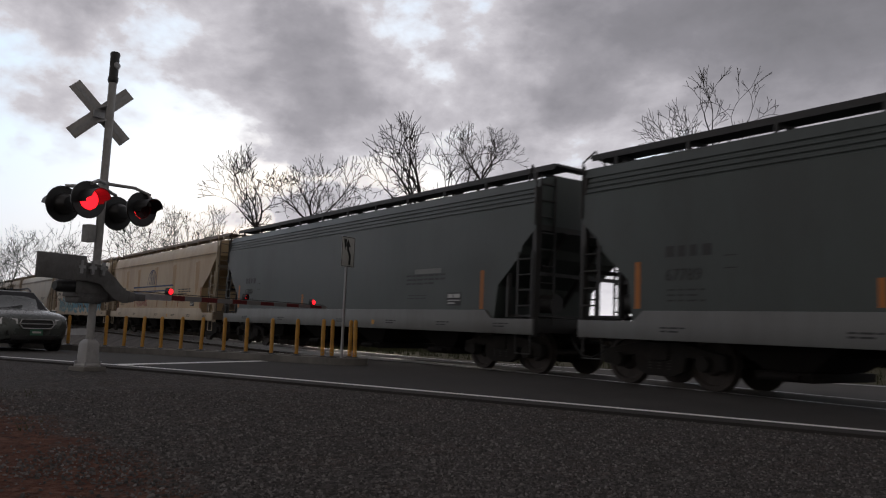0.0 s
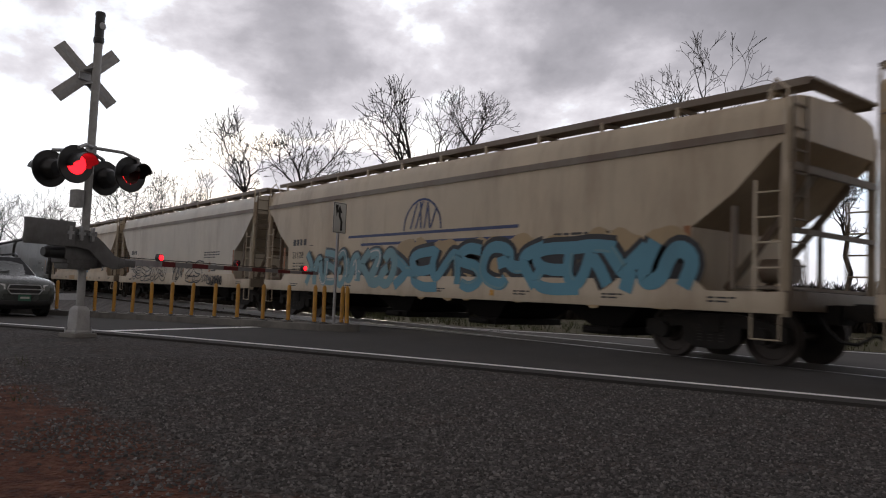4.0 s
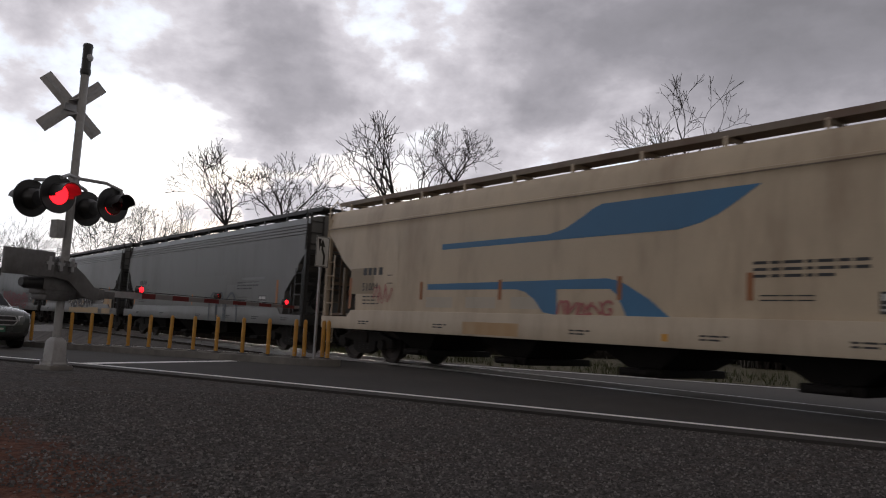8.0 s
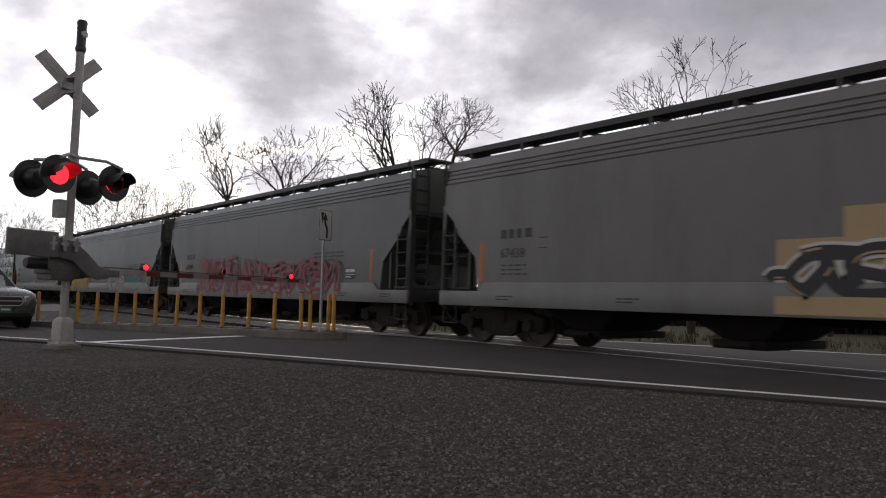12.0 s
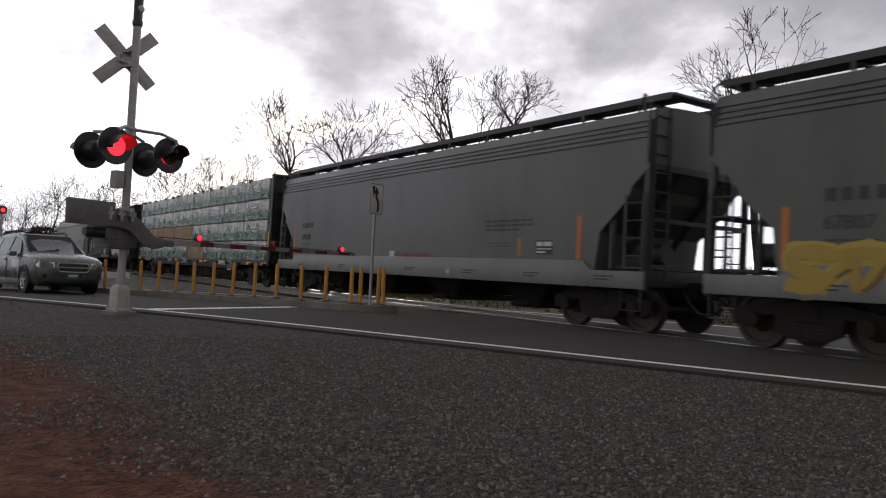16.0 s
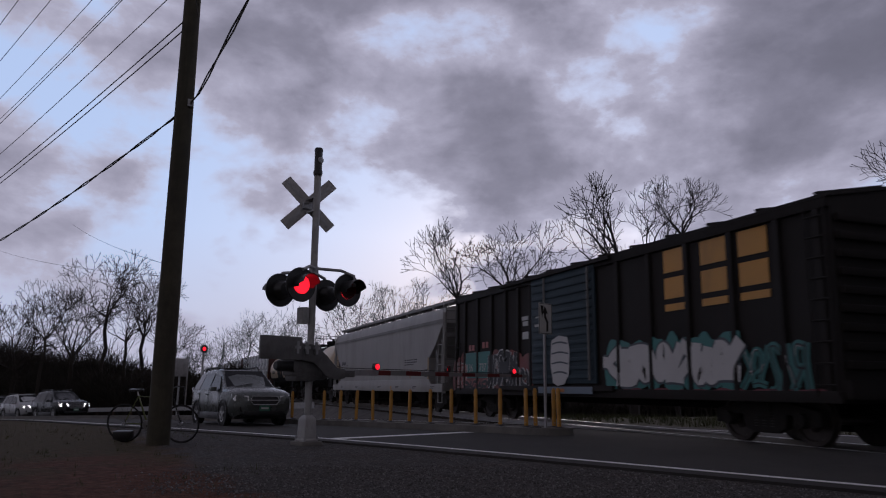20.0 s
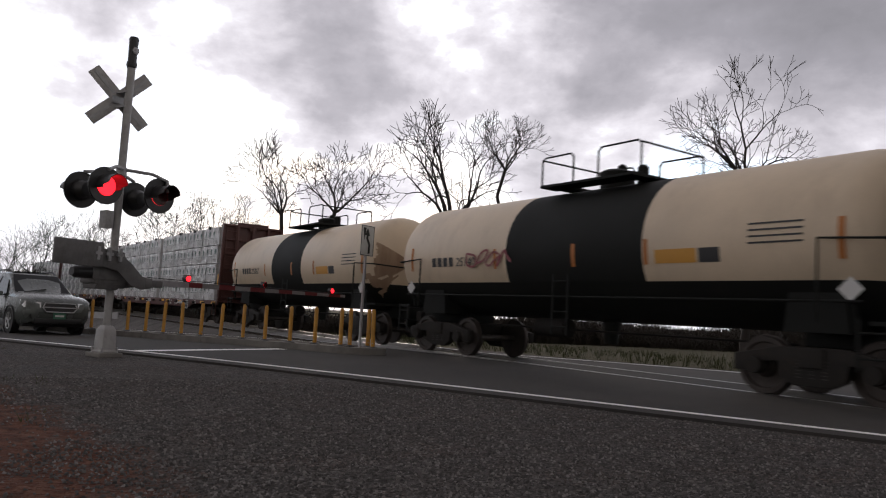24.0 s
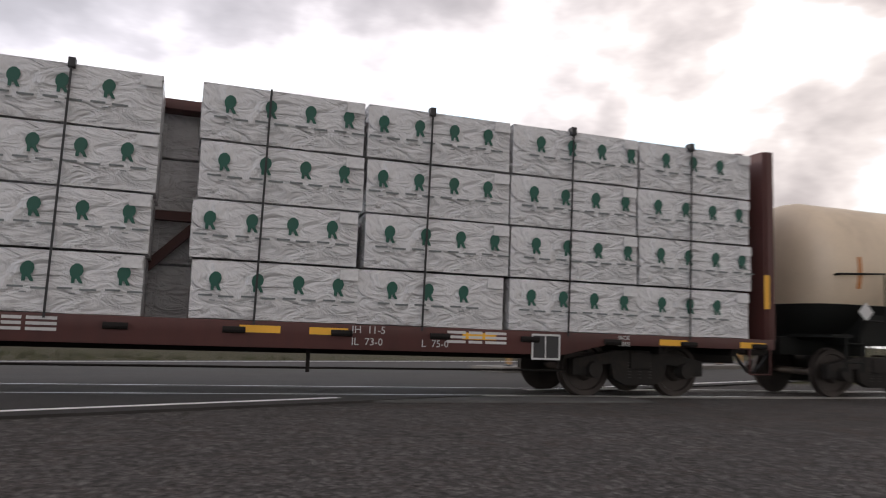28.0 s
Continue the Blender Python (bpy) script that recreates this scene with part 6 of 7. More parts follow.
    part("arm_wire", Geo().rod((0, 0.7, 1.36), (0, 6.1, 1.36), 0.008, None, 5), M["cable"], arm)
    for k, (y, z) in enumerate(((1.55, 1.40), (3.53, 1.41), (5.68, 1.41))):
        lamp = part("arm_lamp", Geo().box(0, y, z, 0.09, 0.09, 0.13).rod((-0.05, y, z), (0.05, y, z), 0.062, None, 12), bk, arm)
        if k < 2:
            lens_pair(lamp, pose(0.052, y, z), 0.052, k == 0, True)
        else:
            part("lens", Geo().spun([(0.0, 0.055), (0.02, 0.045), (0.025, 0.02)], "x", 14), M["lens_on"], lamp, "glowing red tip lens", at=pose(0.052, y, z))


build_signal()


def build_far_signal():
    p = spot(86.5, 62.0)
    sig = thing("crossing_signal", "distant crossing signal with red lamps beside the road", "crossing signal", pose(p.x, p.y, -0.9, 0, 0, ROAD_TURN))
    part("mast", Geo().rod((0, 0, 0), (0, 0, 4.9), 0.08, None, 10), M["silver_paint"], sig)
    part("mast", Geo().rod((0.6, -1.5, 0), (0.6, -1.5, 4.0), 0.06, None, 10), M["silver_paint"], sig)
    for y, z in ((0.0, 4.75), (0.0, 1.6)):
        lamp = part("lamp", Geo().spun([(0, 0.32), (0.03, 0.32), (0.03, 0.18)], "x", 20).rod((-0.3, 0, 0), (0, 0, 0), 0.16), M["black_satin"], sig, at=pose(0.1, y, z))
        part("lens", Geo().spun([(0.035, 0.15), (0.05, 0.12)], "x", 14), M["lens_on"], lamp, "glowing red lens")


build_far_signal()


def on_line(az, off):
    """Where the bearing az meets the line that runs off metres across the road from its edge line."""
    d = spot(az, 1.0)
    return d * ((off + RN.dot(Vector((0, EDGE, 0)))) / RN.dot(d))


def build_island():
    isl = thing("traffic_island", "long narrow kerbed concrete traffic island between the lanes", "traffic island", kind="structure")
    s_of = lambda p: (p - Vector((0, EDGE, 0))).dot(RD)
    s_end = s_of(on_line(59.2, 5.0))
    n, L = 22, 2.4
    for i in range(n):
        s1, s0 = s_end - 0.55 - L * i, s_end - 0.55 - L * (i + 1)
        strip("island_slab", s0 + 0.01, s1 - 0.01, 4.62, 5.38, 0.13, M["concrete"], thick=0.2, parent=isl)
        for o in (4.42, 5.38):
            strip("kerb_stone", s0 + 0.006, s1 - 0.006, o, o + 0.2, 0.15, M["kerb"], thick=0.25, parent=isl)
    g, k = Geo(), 12
    top = [road_at(s_end - 0.55 + 0.58 * math.sin(math.pi * i / k), 5.0 - 0.58 * math.cos(math.pi * i / k), 0.15) for i in range(k + 1)]
    bot = [q + Vector((0, 0, -0.25)) for q in top]
    g.add(top + bot, [tuple(range(k + 1)), tuple(range(2 * k + 1, k, -1))] + [(i, i + 1, k + 2 + i, k + 1 + i) for i in range(k)] + [(k, 0, k + 1, 2 * k + 1)])
    part("kerb_nose", g, M["kerb"], isl, "rounded kerb nose with traces of yellow paint")
    # flexible posts
    post = thing("delineator_post", "yellow flexible traffic post on a black foot", "traffic post", group="yellow posts on the island")
    part("foot", Geo().spun([(0.0, 0.13), (0.02, 0.13), (0.05, 0.06)], "z", 14), M["black_paint"], post)
    part("tube", Geo().spun([(0.03, 0.048), (0.84, 0.048), (0.87, 0.042), (0.88, 0.02)], "z", 14), M["yellow_post"], post)
    part("cap", Geo().spun([(0.86, 0.03), (0.89, 0.032), (0.9, 0.02)], "z", 12), M["yellow_post"], post)
    part("bolt", Geo().rod((0, -0.06, 0.12), (0, 0.06, 0.12), 0.012, None, 6), M["galvanised"], post)
    places = [(a, 5.0) for a in (77.5, 76.3, 75.1, 73.85, 72.5, 71.1, 69.5, 67.9, 66.05, 64.2)] + [(62.25, 4.85), (61.55, 5.0), (60.2, 5.25), (59.8, 5.0)]
    s0 = s_of(on_line(77.7, 5.0))
    spots = [on_line(a, o) for a, o in places] + [Vector((0, EDGE, 0)) + RD * (s0 - 1.62 * (i + 1)) + RN * 5.0 for i in range(4)]
    for i, p in enumerate(spots):
        m = pose(p.x, p.y, fall(p.x) + 0.13, random.uniform(-1.2, 1.2), random.uniform(-1.2, 1.2), random.uniform(0, 360))
        if i == 0:
            post.matrix_basis = m
        else:
            copy_thing(post, m)
    # keep-right sign
    p = on_line(60.8, 5.0)
    sign = thing("traffic_sign", "white traffic sign with a black arrow on a steel post", "road sign", pose(p.x, p.y, fall(p.x) + 0.13, 0, 0, ROAD_TURN - 4))
    part("post", Geo().box(0, 0, 1.35, 0.05, 0.05, 2.7), M["galvanised"], sign)
    plate = part("plate", Geo().box(0.035, 0, 2.5, 0.006, 0.46, 0.72), M["sign_white"], sign, bevel=0.002)
    ed = Geo()
    for y in (-0.215, 0.215):
        ed.box(0.04, y, 2.5, 0.004, 0.012, 0.69)
    for z in (2.155, 2.845):
        ed.box(0.04, 0, z, 0.004, 0.43, 0.012)
    part("border", ed, M["black_paint"], plate)
    ar = Geo()
    ar.add([(0.041, y, z) for y, z in ((0.02, 2.20), (0.09, 2.20), (0.10, 2.42), (0.02, 2.56), (0.02, 2.62), (-0.05, 2.62), (-0.05, 2.54), (0.03, 2.40))], [tuple(range(8))])
    ar.add([(0.041, y, z) for y, z in ((-0.11, 2.62), (0.08, 2.62), (-0.015, 2.80))], [(0, 1, 2)])
    part("arrow", ar, M["black_paint"], plate)
    part("arrow", Geo().add([(0.041, y, z) for y, z in ((-0.17, 2.80), (-0.06, 2.80), (-0.115, 2.5))], [(0, 1, 2)]), M["black_paint"], plate)
    # the other side of the rails: more posts
    q = thing("delineator_post", "yellow flexible traffic post beyond the rails", "traffic post", group="yellow posts beyond the rails")
    for o in list(post.children):
        c = o.copy()
        scene.collection.objects.link(c)
        c.parent = q
    far = [Vector((0, EDGE, 0)) + RD * (11.5 + 1.7 * i) + RN * 5.0 for i in range(10)]
    for i, p in enumerate(far):
        m = pose(p.x, p.y, 0.13, random.uniform(-1, 1), random.uniform(-1, 1), random.uniform(0, 360))
        if i == 0:
            q.matrix_basis = m
        else:
            copy_thing(q, m)
    strip("island_slab", 10.6, 60, 4.42, 5.58, 0.13, M["concrete"], thick=0.25, parent=isl)


build_island()


def suv(m, paint_mat, label, lights_on, name="car"):
    """A small estate car, nose along +x, standing on z = 0."""
    car = thing(name, label, "car", m, group="cars waiting at the crossing")
    st = [(-2.28, 0.45, 0.82, 0.95, 0.62, 0.55), (-2.22, 0.36, 0.90, 1.10, 0.80, 0.62), (-2.0, 0.30, 1.0, 1.45, 0.88, 0.62), (-1.75, 0.26, 1.02, 1.60, 0.895, 0.63), (-1.0, 0.24, 1.0, 1.665, 0.90, 0.65), (-0.2, 0.24, 0.98, 1.67, 0.90, 0.65),
          (0.25, 0.24, 0.97, 1.62, 0.90, 0.64), (0.62, 0.24, 0.97, 1.42, 0.90, 0.68), (1.05, 0.24, 0.97, 1.12, 0.90, 0.76), (1.2, 0.24, 0.98, 1.09, 0.90, 0.78), (1.75, 0.25, 0.96, 1.05, 0.89, 0.76), (2.08, 0.28, 0.90, 0.97, 0.86, 0.72), (2.24, 0.32, 0.82, 0.90, 0.79, 0.66), (2.32, 0.36, 0.76, 0.80, 0.66, 0.60), (2.35, 0.42, 0.66, 0.70, 0.58, 0.54)]

    def sec(q):
        x, zb, zw, zt, w, wt = q
        half = [(w * 0.90, zb), (w * 0.98, zb + 0.12), (w, (zb + zw) / 2), (w * 0.985, zw), ((w * 0.97 + wt) / 2, (zw + zt) / 2), (wt, zt - 0.03), (wt * 0.8, zt), (wt * 0.4, zt + 0.015)]
        return [(x, -y, z) for y, z in half] + [(x, y, z) for y, z in half[::-1]]

    part("body", Geo().loft([sec(q) for q in st]), paint_mat, car)
    gl, bk = M["car_glass"], M["black_paint"]

    def on_side(x, k):
        """A point of the side at x: k 0 at the waist, 1 at the roof's edge."""
        for a, b in zip(st, st[1:]):
            if a[0] <= x <= b[0]:
                u = (x - a[0]) / (b[0] - a[0])
                zw, zt, w, wt = (a[i] + (b[i] - a[i]) * u for i in (2, 3, 4, 5))
                z0, y0, z1, y1 = zw + 0.03, w * 0.985, zt - 0.06, wt + 0.01
                return (x, y0 + (y1 - y0) * k, z0 + (z1 - z0) * k)
    for sy in (-1, 1):
        for x0, x1, x2, x3 in ((0.95, -0.08, 0.42, -0.05), (-0.16, -1.1, -0.16, -1.05), (-1.18, -1.9, -1.14, -1.72)):
            q = [on_side(x0, 0.03), on_side(x1, 0.03), on_side(x3, 0.92), on_side(x2, 0.92)]
            q = [(x, sy * (y + 0.012), z) for x, y, z in q]
            part("side_window", Geo().add(q, [(0, 1, 2, 3)]), gl, car, "dark side window")
        part("door_mirror", Geo().box(0.68, sy * 1.0, 1.05, 0.16, 0.18, 0.13), paint_mat, car, bevel=0.03)
        part("sill_cladding", Geo().box(0, sy * 0.88, 0.28, 2.1, 0.06, 0.2), bk, car, bevel=0.02)
        part("roof_rail", Geo().tube([(-1.7, sy * 0.55, 1.62), (-1.5, sy * 0.56, 1.72), (0.0, sy * 0.56, 1.74), (0.2, sy * 0.55, 1.66)], 0.025, 6), bk, car)
        part("door_seam", Geo().box(-0.12, sy * 0.905, 0.68, 0.012, 0.012, 0.62).box(-1.1, sy * 0.903, 0.72, 0.012, 0.012, 0.5).box(0.98, sy * 0.905, 0.68, 0.012, 0.012, 0.55), bk, car)
        part("door_handle", Geo().box(-0.3, sy * 0.915, 0.9, 0.18, 0.03, 0.035), paint_mat, car, bevel=0.01)
        part("door_handle", Geo().box(-1.2, sy * 0.915, 0.92, 0.18, 0.03, 0.035), paint_mat, car, bevel=0.01)
        part("headlight", Geo().loft([[(1.96, sy * 0.865, 0.80), (1.98, sy * 0.86, 0.92), (2.1, sy * 0.5, 0.90), (2.1, sy * 0.5, 0.74)], [(2.20, sy * 0.84, 0.70), (2.19, sy * 0.80, 0.86), (2.325, sy * 0.46, 0.84), (2.36, sy * 0.46, 0.70)]]), M["headlight_on"] if lights_on else M["headlight_off"], car, "glowing headlight" if lights_on else "unlit clear headlight", bevel=0.01)
        part("fog_lamp", Geo().rod((2.1, sy * 0.66, 0.48), (2.31, sy * 0.64, 0.48), 0.075, None, 12), bk, car)
        part("tail_light", Geo().box(-2.12, sy * 0.78, 0.98, 0.2, 0.12, 0.3), M["lens_off"], car, bevel=0.02)
        for x in (-1.32, 1.34):
            part("wheel_arch", Geo().spun([(sy * 0.86, 0.40), (sy * 0.918, 0.40), (sy * 0.918, 0.36), (sy * 0.86, 0.36)], "y", 22, (x, 0, 0.35)), bk, car)
            wh = part("wheel", Geo().spun([(sy * 0.70, 0.22), (sy * 0.70, 0.325), (sy * 0.73, 0.34), (sy * 0.88, 0.34), (sy * 0.905, 0.32), (sy * 0.905, 0.225), (sy * 0.88, 0.22)], "y", 26, (x, 0, 0.34)), M["tyre"], car, "black tyre")
            part("rim", Geo().spun([(sy * 0.86, 0.225), (sy * 0.905, 0.225), (sy * 0.895, 0.205), (sy * 0.86, 0.2)], "y", 22, (x, 0, 0.34)), M["alloy"], wh)
            part("hub", Geo().spun([(sy * 0.84, 0.07), (sy * 0.905, 0.05)], "y", 12, (x, 0, 0.34)), M["alloy"], wh)
            part("brake_disc", Geo().spun([(sy * 0.83, 0.2), (sy * 0.84, 0.2)], "y", 18, (x, 0, 0.34)), M["black_satin"], wh)
            for i in range(5):
                a = 2 * math.pi * i / 5 + 0.3
                part("spoke", Geo().bar((x + 0.05 * math.cos(a), sy * 0.89, 0.34 + 0.05 * math.sin(a)), (x + 0.21 * math.cos(a), sy * 0.895, 0.34 + 0.21 * math.sin(a)), 0.03, 0.05), M["alloy"], wh)
    part("windscreen", Geo().add([(1.06, -0.72, 1.12), (1.06, 0.72, 1.12), (0.34, 0.58, 1.61), (0.34, -0.58, 1.61)], [(0, 1, 2, 3)]), gl, car, "dark windscreen")
    part("rear_window", Geo().add([(-2.16, -0.6, 1.12), (-2.16, 0.6, 1.12), (-1.86, 0.55, 1.52), (-1.86, -0.55, 1.52)], [(0, 1, 2, 3)]), gl, car)
    part("sunroof", Geo().box(-0.4, 0, 1.692, 0.9, 0.9, 0.012), gl, car)
    gr = part("grille", Geo().loft([[(2.27, -0.36, 0.58), (2.27, 0.36, 0.58), (2.24, 0.45, 0.70), (2.22, 0.38, 0.84), (2.22, -0.38, 0.84), (2.24, -0.45, 0.70)], [(2.385, -0.34, 0.60), (2.385, 0.34, 0.60), (2.38, 0.43, 0.71), (2.355, 0.37, 0.83), (2.355, -0.37, 0.83), (2.38, -0.43, 0.71)]]), bk, car, "black grille with a chrome bar")
    part("grille_bar", Geo().tube([(2.39, -0.34, 0.60), (2.39, 0.34, 0.60), (2.385, 0.43, 0.71), (2.36, 0.37, 0.83), (2.36, -0.37, 0.83), (2.385, -0.43, 0.71), (2.39, -0.34, 0.60)], 0.016).box(2.385, 0, 0.72, 0.02, 0.82, 0.03), M["alloy"], gr)
    part("underbody", Geo().box(0, 0, 0.30, 4.1, 1.56, 0.2), bk, car, "black underbody", bevel=0.05)
    part("lower_intake", Geo().box(2.32, 0, 0.36, 0.08, 1.2, 0.14), bk, car, bevel=0.02)
    pl = part("number_plate", Geo().box(2.375, 0, 0.50, 0.015, 0.31, 0.16), M["plate_green"], car, "green number plate")
    part("plate_bar", Geo().box(2.385, 0, 0.50, 0.006, 0.22, 0.05), M["sign_white"], pl)
    part("wiper", Geo().bar((1.1, -0.5, 1.12), (0.95, 0.1, 1.22), 0.02, 0.015), bk, car)
    return car


M["car_glass"] = material("car_glass", (0.006, 0.007, 0.008), 0.05, var=0.1, scale=1, bump=0.0, spec=0.16)
M["alloy"] = material("alloy", (0.45, 0.45, 0.46), 0.35, 0.7, var=0.08)
M["headlight_off"] = material("headlight_off", (0.62, 0.63, 0.64), 0.10, 0.4, var=0.15, scale=12)
M["plate_green"] = material("plate_green", (0.04, 0.14, 0.09), 0.5, var=0.05)
M["paint_sage"] = material("paint_sage", (0.095, 0.105, 0.10), 0.26, 0.35, var=0.06, scale=2, grain=400, bump=0.0)
M["paint_black"] = material("paint_black", (0.015, 0.016, 0.018), 0.25, 0.2, var=0.06, scale=2, bump=0.0)
M["paint_white"] = material("paint_white", (0.45, 0.46, 0.47), 0.3, 0.1, var=0.06, scale=2, bump=0.0)


def build_cars():
    p = spot(83.75, 24.4)
    suv(pose(p.x, p.y, fall(p.x), 0, -1.0, ROAD_TURN - 11), M["paint_sage"], "grey-green estate car waiting on the asphalt lane", False)
    for az, r, mt, lb in ((95.5, 52.0, "paint_black", "black car with headlights on, queued on the road"), (97.6, 61.0, "paint_white", "pale car with headlights on, queued on the road"), (99.2, 69.0, "paint_black", "dark car at the back of the queue")):
        p = spot(az, r)
        suv(pose(p.x, p.y, fall(p.x), 0, -2.0, ROAD_TURN + 4), M[mt], lb, r < 65)


build_cars()

# ---- roadside: pole, wires, bicycle ----


def wire(pole, a, b, sag, r):
    a, b = Vector(a), Vector(b)
    n = 16
    pts = [a.lerp(b, i / n) - Vector((0, 0, 4 * sag * (i / n) * (1 - i / n))) for i in range(n + 1)]
    return part("cable", Geo().tube(pts, r, 5), M["cable"], pole)


def build_pole():
    x, y = spot(88.95, 14.2).to_2d()
    pole = thing("utility_pole", "tall dark weathered wooden utility pole with cables", "utility pole", pose(x, y, fall(x) - 0.05))
    g = Geo()
    rings = []
    for i in range(14):
        z = 13.0 * i / 13
        r = 0.20 - 0.0055 * z
        rings.append([(r * (1 + 0.03 * noise.noise(Vector((k, z, 0)))) * math.cos(k * math.pi / 8), r * math.sin(k * math.pi / 8), z) for k in range(16)])
    part("shaft", g.loft(rings), M["pole_wood"], pole)
    part("crossarm", Geo().box(0, 0.0, 11.9, 0.1, 2.4, 0.12), M["pole_wood"], pole, bevel=0.01)
    left = -RD * 46
    for k, (dy, z) in enumerate(((-1.1, 12.05), (-0.4, 12.05), (0.5, 12.05), (1.1, 12.05), (0.12, 10.4), (0.12, 9.2), (0.12, 8.3), (0.12, 8.1))):
        wire(pole, (0, dy, z), (left.x, left.y + dy, z - 0.6), 0.7, 0.010 if k < 6 else 0.013)
        wire(pole, (0, dy, z), (-left.x * 0.9, -left.y * 0.9 - 20 + dy, z + 0.6), 0.5, 0.010)
        part("insulator", Geo().rod((0, dy, z - 0.12), (0, dy, z), 0.035, None, 8), M["galvanised"], pole)
    # a twisted bundle passing the pole
    for ph in (0.0, math.pi):
        pts = []
        for i in range(90):
            u = i / 89
            c = Vector((-34, -14.5, 5.9)).lerp(Vector((0.15, 0.16, 6.3)), min(1, u * 1.8)) if u < 0.556 else Vector((0.15, 0.16, 6.3)).lerp(Vector((38, 4.4, 6.6)), (u - 0.556) / 0.444)
            s = (u * 1.8 if u < 0.556 else (u - 0.556) / 0.444)
            c.z -= 4 * (0.9 if u < 0.556 else 0.2) * s * (1 - s)
            pts.append(c + Vector((0, 0.02 * math.sin(i * 1.4 + ph), 0.02 * math.cos(i * 1.4 + ph))))
        part("twisted_cable", Geo().tube(pts, 0.014, 5), M["cable"], pole)
    part("cable_clamp", Geo().box(0.13, 0.1, 6.28, 0.12, 0.1, 0.14), M["galvanised"], pole)
    for a, b in (((-0.12, 0, 3.2), (-20.9, -3.9, 7.9)), ((-0.12, 0, 3.0), (-20.8, -6.5, 6.5))):
        wire(pole, a, b, 0.15, 0.005)


build_pole()


def build_bicycle():
    b = thing("bicycle", "dark bicycle leaning against the wooden pole", "bicycle", pose(-15.0, 0.18, fall(-15.0) - 0.035, 8, 0, 62))
    bk, al = M["black_satin"], M["alloy"]
    for x in (-0.55, 0.55):
        n = 28
        g = Geo().loft([[(x + (0.335 + 0.019 * c) * math.cos(2 * math.pi * i / n), 0.019 * d, 0.345 + (0.335 + 0.019 * c) * math.sin(2 * math.pi * i / n)) for c, d in ((1, 0), (0, 1), (-1, 0), (0, -1))] for i in range(n + 1)])
        w = part("wheel", g, M["tyre"], b, "thin black tyre")
        s = Geo()
        for i in range(14):
            a = 2 * math.pi * i / 14
            s.rod((x, 0.03 * (-1) ** i, 0.345), (x + 0.32 * math.cos(a), 0, 0.345 + 0.32 * math.sin(a)), 0.0025, None, 4, False)
        part("spokes", s, bk, w)
        part("hub", Geo().rod((x, -0.05, 0.345), (x, 0.05, 0.345), 0.025), al, w)
    bb, seat, head = (-0.1, 0, 0.32), (-0.28, 0, 0.84), (0.38, 0, 0.80)
    part("frame", Geo().tube([bb, seat, head, bb], 0.018).tube([(-0.55, 0, 0.345), bb], 0.012).tube([(-0.55, 0, 0.345), seat], 0.011), M["frame_paint"], b)
    part("fork", Geo().tube([(0.55, 0, 0.345), (0.42, 0, 0.72), (0.36, 0, 0.96)], 0.014), bk, b)
    part("saddle", Geo().loft([[(-0.45, -0.07, 0.92), (-0.45, 0.07, 0.92), (-0.45, 0.06, 0.97), (-0.45, -0.06, 0.97)], [(-0.18, -0.02, 0.93), (-0.18, 0.02, 0.93), (-0.18, 0.015, 0.97), (-0.18, -0.015, 0.97)]]), bk, b, bevel=0.01)
    part("seat_post", Geo().rod(seat, (-0.31, 0, 0.94), 0.014), al, b)
    part("handlebar", Geo().tube([(0.5, -0.21, 0.82), (0.52, -0.21, 0.98), (0.38, -0.2, 1.0), (0.36, 0, 0.98), (0.38, 0.2, 1.0), (0.52, 0.21, 0.98), (0.5, 0.21, 0.82)], 0.014), bk, b)
    part("chainring", Geo().spun([(-0.03, 0.09), (-0.02, 0.09), (-0.02, 0.07), (-0.03, 0.07)], "y", 18, (-0.1, 0, 0.32)), al, b)
    part("pedal", Geo().box(-0.02, -0.1, 0.2, 0.1, 0.08, 0.02).rod((-0.1, -0.05, 0.32), (-0.03, -0.06, 0.2), 0.01), bk, b)
    part("pannier", Geo().box(-0.52, -0.09, 0.14, 0.34, 0.16, 0.16), bk, b, "dark bag hanging low at the wheel", bevel=0.03)


M["frame_paint"] = material("frame_paint", (0.10, 0.12, 0.03), 0.4, 0.2, var=0.1)
build_bicycle()


def build_guard_rail():
    gr = thing("guard_rail", "low dark steel guard rail along the far side of the road", "guard rail")
    for i in range(14):
        p = road_at(-75 + 3 * i, 11.6)
        part("post", Geo().box(p.x, p.y, p.z + 0.35, 0.12, 0.12, 0.8), M["rusty_steel"], gr)
        a, b = road_at(-75 + 3 * i, 11.5, 0.58), road_at(-72 + 3 * i, 11.5, 0.58)
        part("beam", Geo().bar(a, b, 0.05, 0.28), M["galvanised"], gr)
    p = spot(88.0, 40.0)
    sg = thing("road_sign", "plain grey back of a road sign on a post", "road sign", pose(p.x, p.y, fall(p.x), 0, 0, ROAD_TURN))
    part("post", Geo().box(0, 0, 1.4, 0.07, 0.07, 2.9), M["galvanised"], sg)
    part("plate", Geo().box(0.05, 0, 2.5, 0.01, 0.75, 0.9), M["sign_back"], sg, bevel=0.003)


build_guard_rail()

# ---- trees and undergrowth ----


